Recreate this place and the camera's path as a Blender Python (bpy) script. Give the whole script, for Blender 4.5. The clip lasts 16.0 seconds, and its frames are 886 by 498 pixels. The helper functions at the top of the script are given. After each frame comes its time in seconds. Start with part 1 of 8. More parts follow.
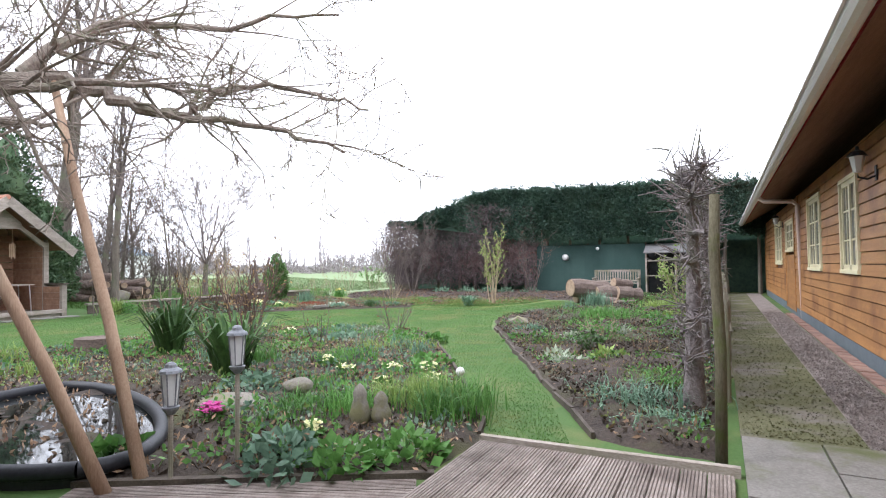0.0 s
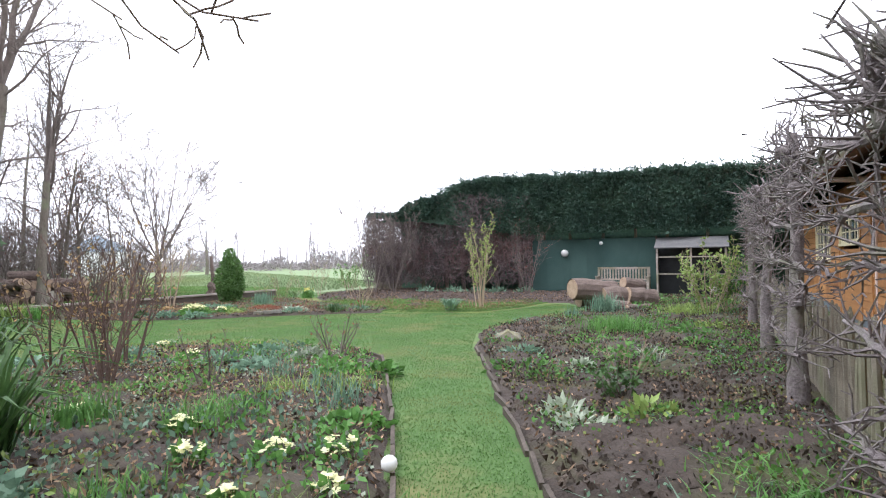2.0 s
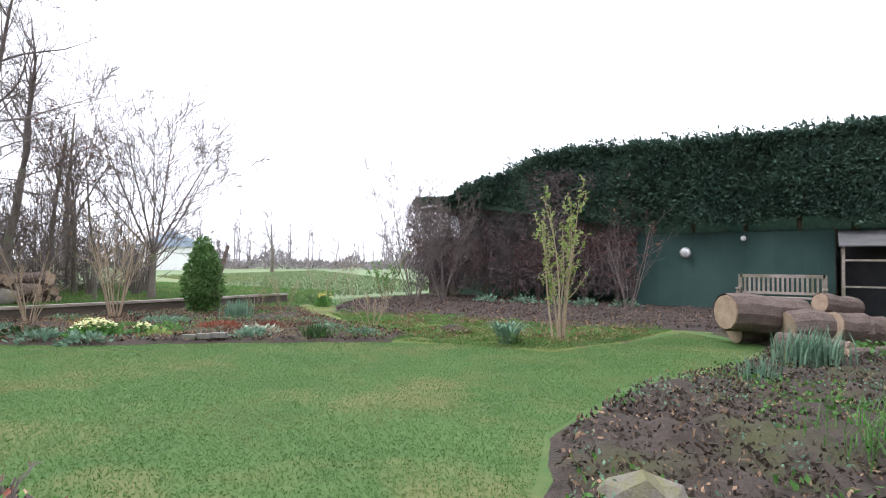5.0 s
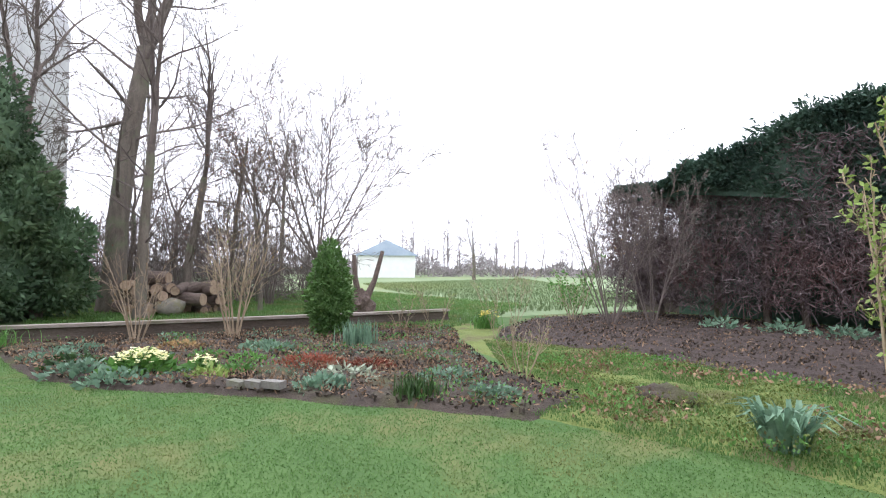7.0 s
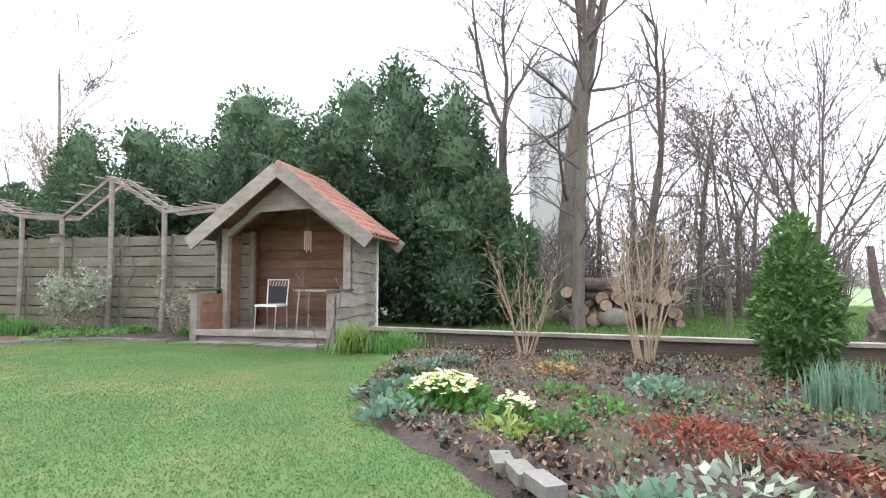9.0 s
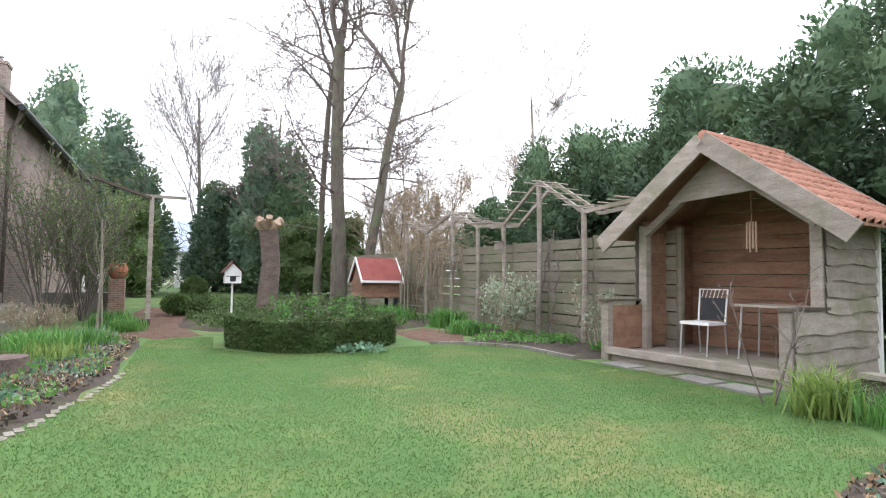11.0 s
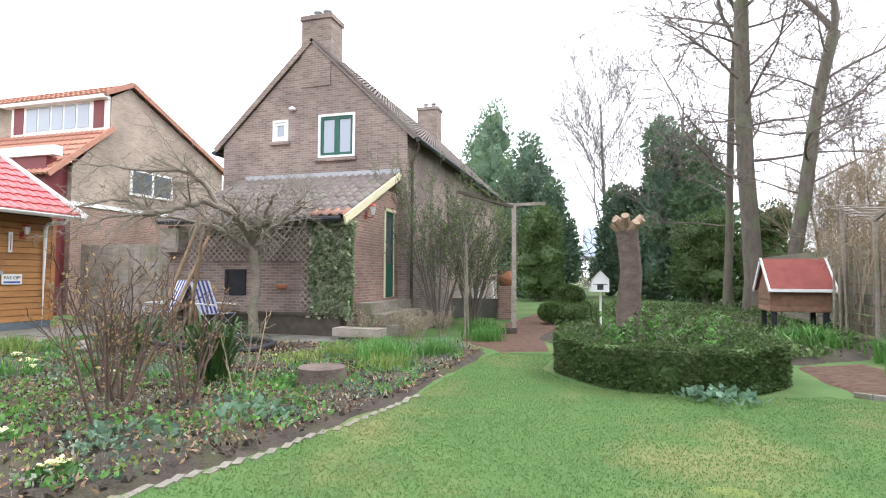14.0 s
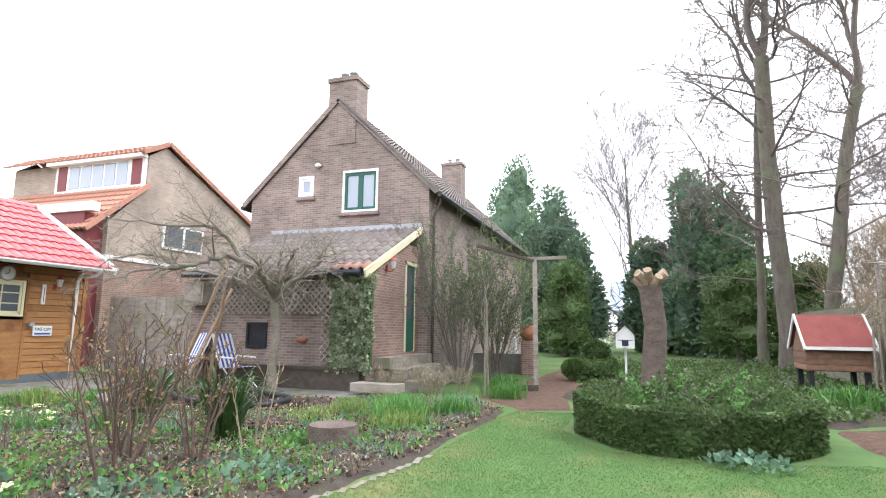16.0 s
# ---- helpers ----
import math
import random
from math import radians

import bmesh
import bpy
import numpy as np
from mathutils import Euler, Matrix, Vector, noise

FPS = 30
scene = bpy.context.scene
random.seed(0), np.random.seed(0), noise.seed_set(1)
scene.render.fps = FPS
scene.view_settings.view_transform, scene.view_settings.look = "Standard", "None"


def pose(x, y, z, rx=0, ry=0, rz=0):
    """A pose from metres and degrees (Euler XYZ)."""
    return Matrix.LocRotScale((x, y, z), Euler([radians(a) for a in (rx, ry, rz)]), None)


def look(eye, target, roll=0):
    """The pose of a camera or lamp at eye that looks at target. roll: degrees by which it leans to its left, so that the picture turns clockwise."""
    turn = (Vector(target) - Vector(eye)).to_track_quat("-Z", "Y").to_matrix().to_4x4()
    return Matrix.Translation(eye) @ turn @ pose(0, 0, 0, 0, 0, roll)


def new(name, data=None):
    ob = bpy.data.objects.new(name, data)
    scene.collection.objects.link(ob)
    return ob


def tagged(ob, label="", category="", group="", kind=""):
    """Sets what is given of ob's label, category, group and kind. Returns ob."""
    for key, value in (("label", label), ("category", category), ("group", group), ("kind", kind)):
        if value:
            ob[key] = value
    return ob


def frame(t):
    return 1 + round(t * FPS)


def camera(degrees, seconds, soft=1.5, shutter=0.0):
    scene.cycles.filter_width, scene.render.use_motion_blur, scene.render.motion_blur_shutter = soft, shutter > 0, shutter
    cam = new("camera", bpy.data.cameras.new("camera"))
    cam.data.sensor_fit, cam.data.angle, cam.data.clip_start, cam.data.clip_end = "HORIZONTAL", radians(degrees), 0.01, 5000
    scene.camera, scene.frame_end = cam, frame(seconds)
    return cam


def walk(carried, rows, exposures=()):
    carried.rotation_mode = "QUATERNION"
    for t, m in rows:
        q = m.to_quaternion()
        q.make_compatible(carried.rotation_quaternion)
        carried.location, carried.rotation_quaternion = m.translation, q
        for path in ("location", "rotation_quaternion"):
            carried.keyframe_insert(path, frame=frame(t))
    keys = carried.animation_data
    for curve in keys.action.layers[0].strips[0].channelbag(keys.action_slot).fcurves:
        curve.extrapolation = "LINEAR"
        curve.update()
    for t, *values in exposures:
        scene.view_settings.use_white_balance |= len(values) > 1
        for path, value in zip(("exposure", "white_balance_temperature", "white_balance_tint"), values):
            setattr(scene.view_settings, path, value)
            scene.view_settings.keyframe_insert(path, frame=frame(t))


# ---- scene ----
cam = camera(77.7, 16.0, 1.1)
PATH = [
    (0, (0.029, -0.014, 1.24), (-0.873, 1.77, 1.3), -0.7),
    (0.5, (-0.072, 0.248, 1.233), (-0.992, 2.023, 1.292), -0.7),
    (1, (-0.317, 0.864, 1.236), (-1.241, 2.637, 1.29), -0.7),
    (1.5, (-0.579, 1.67, 1.223), (-1.481, 3.455, 1.275), -0.8),
    (2, (-0.788, 2.634, 1.256), (-1.677, 4.425, 1.302), -0.7),
    (2.5, (-1.032, 3.566, 1.257), (-1.911, 5.362, 1.305), -0.8),
    (3, (-1.342, 4.492, 1.199), (-2.238, 6.28, 1.249), -0.6),
    (3.5, (-1.759, 5.374, 1.17), (-2.665, 7.157, 1.228), -0.5),
    (3.7, (-1.954, 5.711, 1.177), (-2.894, 7.475, 1.233), -0.3),
    (5.8, (-3.652, 9.23, 1.187), (-4.905, 10.787, 1.256), 0.4),
    (6, (-3.87, 9.532, 1.187), (-5.161, 11.058, 1.261), 0.4),
    (6.5, (-4.412, 10.277, 1.191), (-5.865, 11.65, 1.266), 0.6),
    (7, (-4.953, 11.145, 1.22), (-6.62, 12.249, 1.294), 0.4),
    (7.5, (-5.515, 11.808, 1.237), (-7.335, 12.633, 1.311), 0.3),
    (8, (-6.35, 12.417, 1.177), (-8.314, 12.787, 1.259), -0.1),
    (8.5, (-7.024, 12.781, 1.154), (-9.022, 12.733, 1.235), -0.3),
    (9, (-7.684, 13.053, 1.046), (-9.593, 12.466, 1.16), 0.1),
    (9.5, (-8.202, 12.943, 1.117), (-9.967, 12.008, 1.225), 0.3),
    (10, (-8.718, 12.86, 1.132), (-10.172, 11.491, 1.241), 0.9),
    (10.2, (-8.947, 12.782, 1.123), (-10.276, 11.292, 1.234), 0.8),
    (12.3, (-10.748, 11.562, 1.277), (-10.985, 9.577, 1.343), 1.0),
    (12.5, (-10.829, 11.427, 1.271), (-10.963, 9.432, 1.336), 0.9),
    (13, (-11.012, 11.045, 1.278), (-10.913, 9.049, 1.343), 0.7),
    (13.5, (-11.159, 10.797, 1.294), (-10.84, 8.824, 1.368), 0.6),
    (14, (-11.29, 10.665, 1.307), (-10.728, 8.748, 1.404), 0.3),
    (14.5, (-11.335, 10.647, 1.286), (-10.696, 8.757, 1.421), 0.5),
    (15, (-11.364, 10.642, 1.299), (-10.714, 8.758, 1.467), 0.5),
    (15.5, (-11.395, 10.632, 1.324), (-10.739, 8.754, 1.531), 0.6),
    (16, (-11.424, 10.601, 1.333), (-10.774, 8.732, 1.62), 0.7),
]
walk(cam, [(t, look(eye, goal, lean)) for t, eye, goal, lean in PATH], [(0, 1.52, 6000, 13), (3.5, 1.17, 6000, 14), (6, 1.02, 6050, 14), (7, 1.13, 6050, 14), (8.5, 1.65, 6000, 14), (9.5, 1.5, 6050, 13), (12.5, 1.47, 6200, 10), (16, 1.68, 6100, 10)])

# ---- light ----
world = bpy.data.worlds.new("overcast")
scene.world = world
world.use_nodes = True
wn, wl = world.node_tree.nodes, world.node_tree.links
wn.clear()
sky = wn.new("ShaderNodeTexSky")
sky.sky_type, sky.sun_disc = 'NISHITA', False
sky.sun_elevation, sky.sun_rotation = radians(48), radians(120)
haze = wn.new("ShaderNodeHueSaturation")
haze.inputs["Saturation"].default_value = 0.10
flat = wn.new("ShaderNodeMix")
flat.data_type = 'RGBA'
flat.inputs["Factor"].default_value = 0.75
flat.inputs["B"].default_value = (9.6, 9.7, 10.0, 1)
back = wn.new("ShaderNodeBackground")
back.inputs["Strength"].default_value = 0.12
wout = wn.new("ShaderNodeOutputWorld")
wl.new(sky.outputs["Color"], haze.inputs["Color"])
wl.new(haze.outputs["Color"], flat.inputs["A"])
wl.new(flat.outputs["Result"], back.inputs["Color"])
wl.new(back.outputs["Background"], wout.inputs["Surface"])
sun_data = bpy.data.lights.new("sun", 'SUN')
sun_data.energy, sun_data.angle, sun_data.color = 0.9, radians(20), (1.0, 0.97, 0.92)
sun = new("sun", sun_data)
sun.matrix_world = look((0, 0, 30), (0 + 14, 0 + 12, 30 - 22))

# ---- materials ----
def nd(tree, kind, **values):
    n = tree.nodes.new(kind)
    for k, v in values.items():
        n.inputs[k].default_value = v
    return n


def material(name, a, b, rough=0.85, scale=6.0, fine=60.0, bump=0.3, metal=0.0, c=None, patch=0.8, stretch=(1, 1, 1), vary=0.0, spec=0.3, trans=0.0):
    """Two colours mixed by coarse and fine noise, a third in patches, and bump; vary: brightness by object."""
    m = bpy.data.materials.new(name)
    m.use_nodes = True
    t = m.node_tree
    bsdf = t.nodes["Principled BSDF"]
    bsdf.inputs["Roughness"].default_value, bsdf.inputs["Metallic"].default_value = rough, metal
    bsdf.inputs["Specular IOR Level"].default_value = spec
    geo = nd(t, "ShaderNodeNewGeometry")
    mp = nd(t, "ShaderNodeMapping", Scale=stretch)
    t.links.new(geo.outputs["Position"], mp.inputs["Vector"])
    n1 = nd(t, "ShaderNodeTexNoise", Scale=scale, Detail=5.0, Roughness=0.6)
    n2 = nd(t, "ShaderNodeTexNoise", Scale=fine, Detail=3.0, Roughness=0.7)
    for n in (n1, n2):
        t.links.new(mp.outputs["Vector"], n.inputs["Vector"])
    add = nd(t, "ShaderNodeMath")
    add.operation = 'ADD'
    t.links.new(n1.outputs["Fac"], add.inputs[0])
    t.links.new(n2.outputs["Fac"], add.inputs[1])
    mr = nd(t, "ShaderNodeMapRange", **{"From Min": 0.7, "From Max": 1.3})
    t.links.new(add.outputs[0], mr.inputs["Value"])
    mix = nd(t, "ShaderNodeMix")
    mix.data_type = 'RGBA'
    mix.inputs["A"].default_value, mix.inputs["B"].default_value = (*a, 1), (*b, 1)
    t.links.new(mr.outputs["Result"], mix.inputs["Factor"])
    col = mix.outputs["Result"]
    if c:
        n3 = nd(t, "ShaderNodeTexNoise", Scale=patch, Detail=4.0, Roughness=0.65)
        t.links.new(geo.outputs["Position"], n3.inputs["Vector"])
        mr3 = nd(t, "ShaderNodeMapRange", **{"From Min": 0.5, "From Max": 0.66})
        t.links.new(n3.outputs["Fac"], mr3.inputs["Value"])
        mx3 = nd(t, "ShaderNodeMix")
        mx3.data_type = 'RGBA'
        mx3.inputs["B"].default_value = (*c, 1)
        t.links.new(mr3.outputs["Result"], mx3.inputs["Factor"])
        t.links.new(col, mx3.inputs["A"])
        col = mx3.outputs["Result"]
    if vary:
        info = nd(t, "ShaderNodeObjectInfo")
        isl = nd(t, "ShaderNodeNewGeometry")
        sm = nd(t, "ShaderNodeMath")
        sm.operation = 'ADD'
        t.links.new(info.outputs["Random"], sm.inputs[0])
        t.links.new(isl.outputs["Random Per Island"], sm.inputs[1])
        mrv = nd(t, "ShaderNodeMapRange", **{"From Max": 2.0, "To Min": 1 - vary, "To Max": 1 + vary})
        t.links.new(sm.outputs[0], mrv.inputs["Value"])
        hsv = nd(t, "ShaderNodeHueSaturation")
        t.links.new(mrv.outputs["Result"], hsv.inputs["Value"])
        t.links.new(col, hsv.inputs["Color"])
        col = hsv.outputs["Color"]
    t.links.new(col, bsdf.inputs["Base Color"])
    if bump:
        bp = nd(t, "ShaderNodeBump", Strength=bump, Distance=0.02)
        t.links.new(add.outputs[0], bp.inputs["Height"])
        t.links.new(bp.outputs["Normal"], bsdf.inputs["Normal"])
    if trans:
        tr = nd(t, "ShaderNodeBsdfTranslucent")
        t.links.new(col, tr.inputs["Color"])
        ms = nd(t, "ShaderNodeMixShader", Fac=trans)
        t.links.new(bsdf.outputs["BSDF"], ms.inputs[1])
        t.links.new(tr.outputs["BSDF"], ms.inputs[2])
        t.links.new(ms.outputs["Shader"], t.nodes["Material Output"].inputs["Surface"])
    return m


def brick_material(name, a, b, mortar, size=(0.22, 0.0625), stain=None):
    m = bpy.data.materials.new(name)
    m.use_nodes = True
    t = m.node_tree
    bsdf = t.nodes["Principled BSDF"]
    bsdf.inputs["Roughness"].default_value = 0.9
    geo = nd(t, "ShaderNodeNewGeometry")
    sep = nd(t, "ShaderNodeSeparateXYZ")
    t.links.new(geo.outputs["Position"], sep.inputs[0])
    u = nd(t, "ShaderNodeMath")
    u.operation = 'ADD'
    t.links.new(sep.outputs["X"], u.inputs[0])
    t.links.new(sep.outputs["Y"], u.inputs[1])
    uv = nd(t, "ShaderNodeCombineXYZ")
    t.links.new(u.outputs[0], uv.inputs["X"])
    t.links.new(sep.outputs["Z"], uv.inputs["Y"])
    br = nd(t, "ShaderNodeTexBrick", **{"Color1": (*a, 1), "Color2": (*b, 1), "Mortar": (*mortar, 1), "Scale": 1.0, "Mortar Size": 0.009,
                                        "Brick Width": size[0], "Row Height": size[1], "Bias": -0.1, "Mortar Smooth": 0.2})
    t.links.new(uv.outputs[0], br.inputs["Vector"])
    n1 = nd(t, "ShaderNodeTexNoise", Scale=0.7, Detail=6.0, Roughness=0.6)
    n2 = nd(t, "ShaderNodeTexNoise", Scale=25.0, Detail=3.0)
    for n in (n1, n2):
        t.links.new(geo.outputs["Position"], n.inputs["Vector"])
    mr = nd(t, "ShaderNodeMapRange", **{"From Min": 0.35, "From Max": 0.68, "To Min": 0.72, "To Max": 1.2})
    t.links.new(n1.outputs["Fac"], mr.inputs["Value"])
    hsv = nd(t, "ShaderNodeHueSaturation")
    t.links.new(br.outputs["Color"], hsv.inputs["Color"])
    t.links.new(mr.outputs["Result"], hsv.inputs["Value"])
    t.links.new(hsv.outputs["Color"], bsdf.inputs["Base Color"])
    bp = nd(t, "ShaderNodeBump", Strength=0.6, Distance=0.01)
    bp.invert = True
    t.links.new(br.outputs["Fac"], bp.inputs["Height"])
    t.links.new(bp.outputs["Normal"], bsdf.inputs["Normal"])
    return m


def glass_material(name, tint=(0.05, 0.06, 0.07)):
    m = bpy.data.materials.new(name)
    m.use_nodes = True
    b = m.node_tree.nodes["Principled BSDF"]
    b.inputs["Base Color"].default_value = (*tint, 1)
    b.inputs["Roughness"].default_value = 0.03
    b.inputs["Specular IOR Level"].default_value = 0.9
    return m


GRASS_GROUND = material("lawn_turf", (0.052, 0.108, 0.029), (0.092, 0.16, 0.046), 0.95, 1.3, 42, 0.2, c=(0.15, 0.16, 0.06), patch=0.7)
BLADE = material("grass_blade", (0.085, 0.175, 0.046), (0.145, 0.255, 0.075), 0.6, 1.1, 9, 0, c=(0.21, 0.23, 0.085), patch=0.9, vary=0.25, trans=0.5)
# meadow green with the haze of distance paled into it
HAZY_FIELD = material("meadow", (0.15, 0.21, 0.1), (0.22, 0.28, 0.15), 0.95, 0.15, 3, 0.3, c=(0.2, 0.24, 0.1), patch=0.06)
SOIL = material("bed_soil", (0.034, 0.027, 0.023), (0.095, 0.074, 0.06), 0.95, 3.0, 38, 1.0, c=(0.075, 0.075, 0.035), patch=1.1)
CHIPS = material("bark_chips", (0.07, 0.04, 0.028), (0.2, 0.12, 0.085), 0.95, 6.0, 70, 1.0, stretch=(1, 2.2, 1))
ESPBARK = material("espalier_bark", (0.095, 0.08, 0.08), (0.26, 0.23, 0.225), 0.9, 5, 40, 0.6, c=(0.15, 0.15, 0.11), patch=3)
# far twigs are paler than TWIG: aerial haze is mixed into the colour
HAZETWIG = material("hazed_distant_twig", (0.19, 0.165, 0.165), (0.29, 0.26, 0.26), 0.9, 5.0, 30, 0, vary=0.25)
MULCH = material("bark_mulch", (0.04, 0.03, 0.027), (0.115, 0.088, 0.078), 0.95, 6.0, 70, 1.0, stretch=(1, 2.2, 1))
MOSS = material("mossy_turf", (0.1, 0.14, 0.035), (0.2, 0.23, 0.07), 0.95, 2.2, 40, 0.7, c=(0.13, 0.1, 0.06), patch=1.3)
CRUMB = material("soil_crumb", (0.025, 0.019, 0.015), (0.1, 0.078, 0.06), 0.95, 5, 60, 0.6, vary=0.5)
STRAW = material("dead_leaf", (0.17, 0.10, 0.06), (0.36, 0.25, 0.16), 0.9, 5, 60, 0.2, vary=0.5)
WOOD_BARN = material("stained_plank", (0.27, 0.125, 0.045), (0.45, 0.235, 0.09), 0.5, 2.0, 28, 0.25, stretch=(6, 0.5, 6), vary=0.22, c=(0.2, 0.085, 0.035), patch=1.2)
WOOD_GREY = material("weathered_plank", (0.2, 0.17, 0.14), (0.4, 0.35, 0.31), 0.85, 2.5, 30, 0.4, stretch=(1.2, 1.2, 5), vary=0.25, c=(0.2, 0.19, 0.13), patch=1.6)
WOOD_FENCE = material("fence_plank", (0.15, 0.13, 0.1), (0.27, 0.245, 0.19), 0.85, 2.0, 30, 0.4, stretch=(4, 0.6, 4), vary=0.2, c=(0.16, 0.165, 0.1), patch=0.9)
WOOD_WARM = material("warm_brown_board", (0.15, 0.08, 0.05), (0.3, 0.18, 0.12), 0.8, 2.0, 26, 0.3, stretch=(4, 0.6, 4), vary=0.25)
WOOD_DARK = material("dark_timber", (0.05, 0.04, 0.032), (0.13, 0.105, 0.085), 0.85, 2.0, 30, 0.4, stretch=(3, 0.6, 3), vary=0.25)
DECK = material("deck_board", (0.16, 0.125, 0.105), (0.33, 0.28, 0.25), 0.75, 3.0, 40, 0.4, stretch=(3, 0.7, 1), vary=0.2, c=(0.13, 0.1, 0.085), patch=2)
BARK = material("tree_bark", (0.09, 0.075, 0.06), (0.21, 0.18, 0.15), 0.9, 4.0, 40, 0.8, stretch=(2, 2, 0.5), c=(0.15, 0.17, 0.1), patch=1.0)
TWIG = material("twig_bark", (0.11, 0.09, 0.08), (0.2, 0.165, 0.15), 0.85, 5.0, 30, 0, vary=0.25)
PALE_TWIG = material("pale_twig", (0.24, 0.18, 0.12), (0.4, 0.32, 0.23), 0.85, 5.0, 30, 0, vary=0.25)
DEADTWIG = material("dead_conifer_twig", (0.075, 0.06, 0.065), (0.18, 0.14, 0.14), 0.95, 1.2, 20, 0, vary=0.4, c=(0.13, 0.08, 0.075), patch=0.7)
BROWNTWIG = material("reddish_twig", (0.085, 0.055, 0.045), (0.17, 0.115, 0.095), 0.85, 5.0, 30, 0, vary=0.25)
LIMB = material("fruit_bark", (0.17, 0.14, 0.115), (0.36, 0.31, 0.26), 0.9, 5, 40, 0.6, c=(0.2, 0.2, 0.13), patch=3)
MOSSWOOD = material("mossy_stake", (0.075, 0.07, 0.04), (0.17, 0.15, 0.1), 0.95, 5, 50, 0.7, stretch=(2, 2, 0.5), c=(0.1, 0.12, 0.04), patch=3)
POLE = material("debarked_pole", (0.3, 0.19, 0.12), (0.5, 0.36, 0.25), 0.7, 3, 40, 0.3, stretch=(3, 3, 0.5))
LEAF_HEDGE = material("conifer_spray", (0.034, 0.07, 0.056), (0.09, 0.155, 0.105), 0.65, 0.9, 8, 0, vary=0.55, trans=0.25)
LEAF_CON = material("cypress_spray", (0.045, 0.08, 0.045), (0.115, 0.185, 0.095), 0.65, 0.8, 8, 0, vary=0.6, trans=0.25, c=(0.1, 0.15, 0.07), patch=0.7)
# far pine and other evergreens: mist lightens this leaf colour
LEAF_HAZED = material("hazed_evergreen_spray", (0.075, 0.125, 0.085), (0.165, 0.24, 0.155), 0.65, 0.8, 8, 0, vary=0.5, trans=0.3, c=(0.12, 0.17, 0.08), patch=0.7)
LEAF_THUJA = material("thuja_spray", (0.06, 0.13, 0.035), (0.15, 0.27, 0.08), 0.7, 2, 12, 0, vary=0.5, trans=0.2)
LEAF_BOX = material("box_leaf", (0.045, 0.085, 0.022), (0.13, 0.2, 0.065), 0.55, 2, 14, 0, vary=0.5, trans=0.2, c=(0.12, 0.16, 0.06), patch=3)
LEAF_GREEN = material("fresh_leaf", (0.06, 0.16, 0.035), (0.16, 0.33, 0.08), 0.5, 3, 14, 0, vary=0.45, trans=0.35)
LEAF_LIME = material("lime_leaf", (0.17, 0.26, 0.06), (0.33, 0.43, 0.13), 0.5, 3, 14, 0, vary=0.35, trans=0.35)
LEAF_DARK = material("dark_sword_leaf", (0.025, 0.06, 0.018), (0.08, 0.15, 0.045), 0.45, 3, 14, 0, vary=0.45, trans=0.2)
LEAF_BLUE = material("blue_green_leaf", (0.09, 0.17, 0.11), (0.22, 0.34, 0.23), 0.55, 3, 14, 0, vary=0.4, trans=0.3)
LEAF_SILVER = material("silver_leaf", (0.23, 0.28, 0.2), (0.45, 0.5, 0.38), 0.6, 3, 14, 0, vary=0.35, trans=0.25)
LEAF_RED = material("rust_leaf", (0.14, 0.035, 0.02), (0.3, 0.09, 0.05), 0.6, 3, 14, 0, vary=0.4, trans=0.2)
LEAF_BROWN = material("brown_leaf", (0.2, 0.125, 0.05), (0.38, 0.26, 0.12), 0.7, 3, 14, 0, vary=0.4, trans=0.3)
LEAF_IVY = material("variegated_ivy", (0.2, 0.28, 0.13), (0.58, 0.62, 0.44), 0.45, 6, 30, 0, vary=0.5, trans=0.2)
PETAL = material("cream_petal", (0.75, 0.72, 0.35), (0.88, 0.88, 0.62), 0.6, 8, 30, 0, trans=0.3, vary=0.15)
PETAL_Y = material("yellow_petal", (0.75, 0.62, 0.1), (0.85, 0.78, 0.3), 0.6, 8, 30, 0, trans=0.3, vary=0.15)
PETAL_P = material("magenta_petal", (0.5, 0.04, 0.25), (0.65, 0.12, 0.4), 0.6, 8, 30, 0, trans=0.3, vary=0.2)
WHITE = material("white_paint", (0.72, 0.72, 0.7), (0.82, 0.82, 0.8), 0.5, 1.5, 30, 0.05)
CREAM = material("cream_paint", (0.68, 0.62, 0.4), (0.78, 0.72, 0.5), 0.5, 1.5, 30, 0.05)
GREEN_P = material("green_paint", (0.02, 0.09, 0.065), (0.03, 0.13, 0.09), 0.45, 1.5, 30, 0.05)
MAROON = material("maroon_panel", (0.16, 0.035, 0.04), (0.2, 0.05, 0.055), 0.5, 1.5, 30, 0.05)
PINK = material("downpipe_pink", (0.62, 0.5, 0.47), (0.72, 0.61, 0.58), 0.45, 2, 30, 0.05)
BRICK = brick_material("brown_brick", (0.19, 0.135, 0.115), (0.31, 0.23, 0.195), (0.3, 0.27, 0.24))
BRICK_RED = brick_material("red_brick", (0.235, 0.13, 0.1), (0.34, 0.205, 0.16), (0.32, 0.28, 0.245))
BRICK_PALE = brick_material("pale_brick", (0.3, 0.225, 0.18), (0.39, 0.3, 0.245), (0.37, 0.33, 0.28))
TILE_DARK = material("dark_roof_tile", (0.15, 0.12, 0.11), (0.28, 0.235, 0.22), 0.75, 2, 30, 0.4, vary=0.3, c=(0.2, 0.19, 0.15), patch=2)
TILE_ORANGE = material("orange_roof_tile", (0.34, 0.15, 0.105), (0.47, 0.25, 0.18), 0.8, 3, 30, 0.4, vary=0.25, c=(0.3, 0.16, 0.11), patch=3)
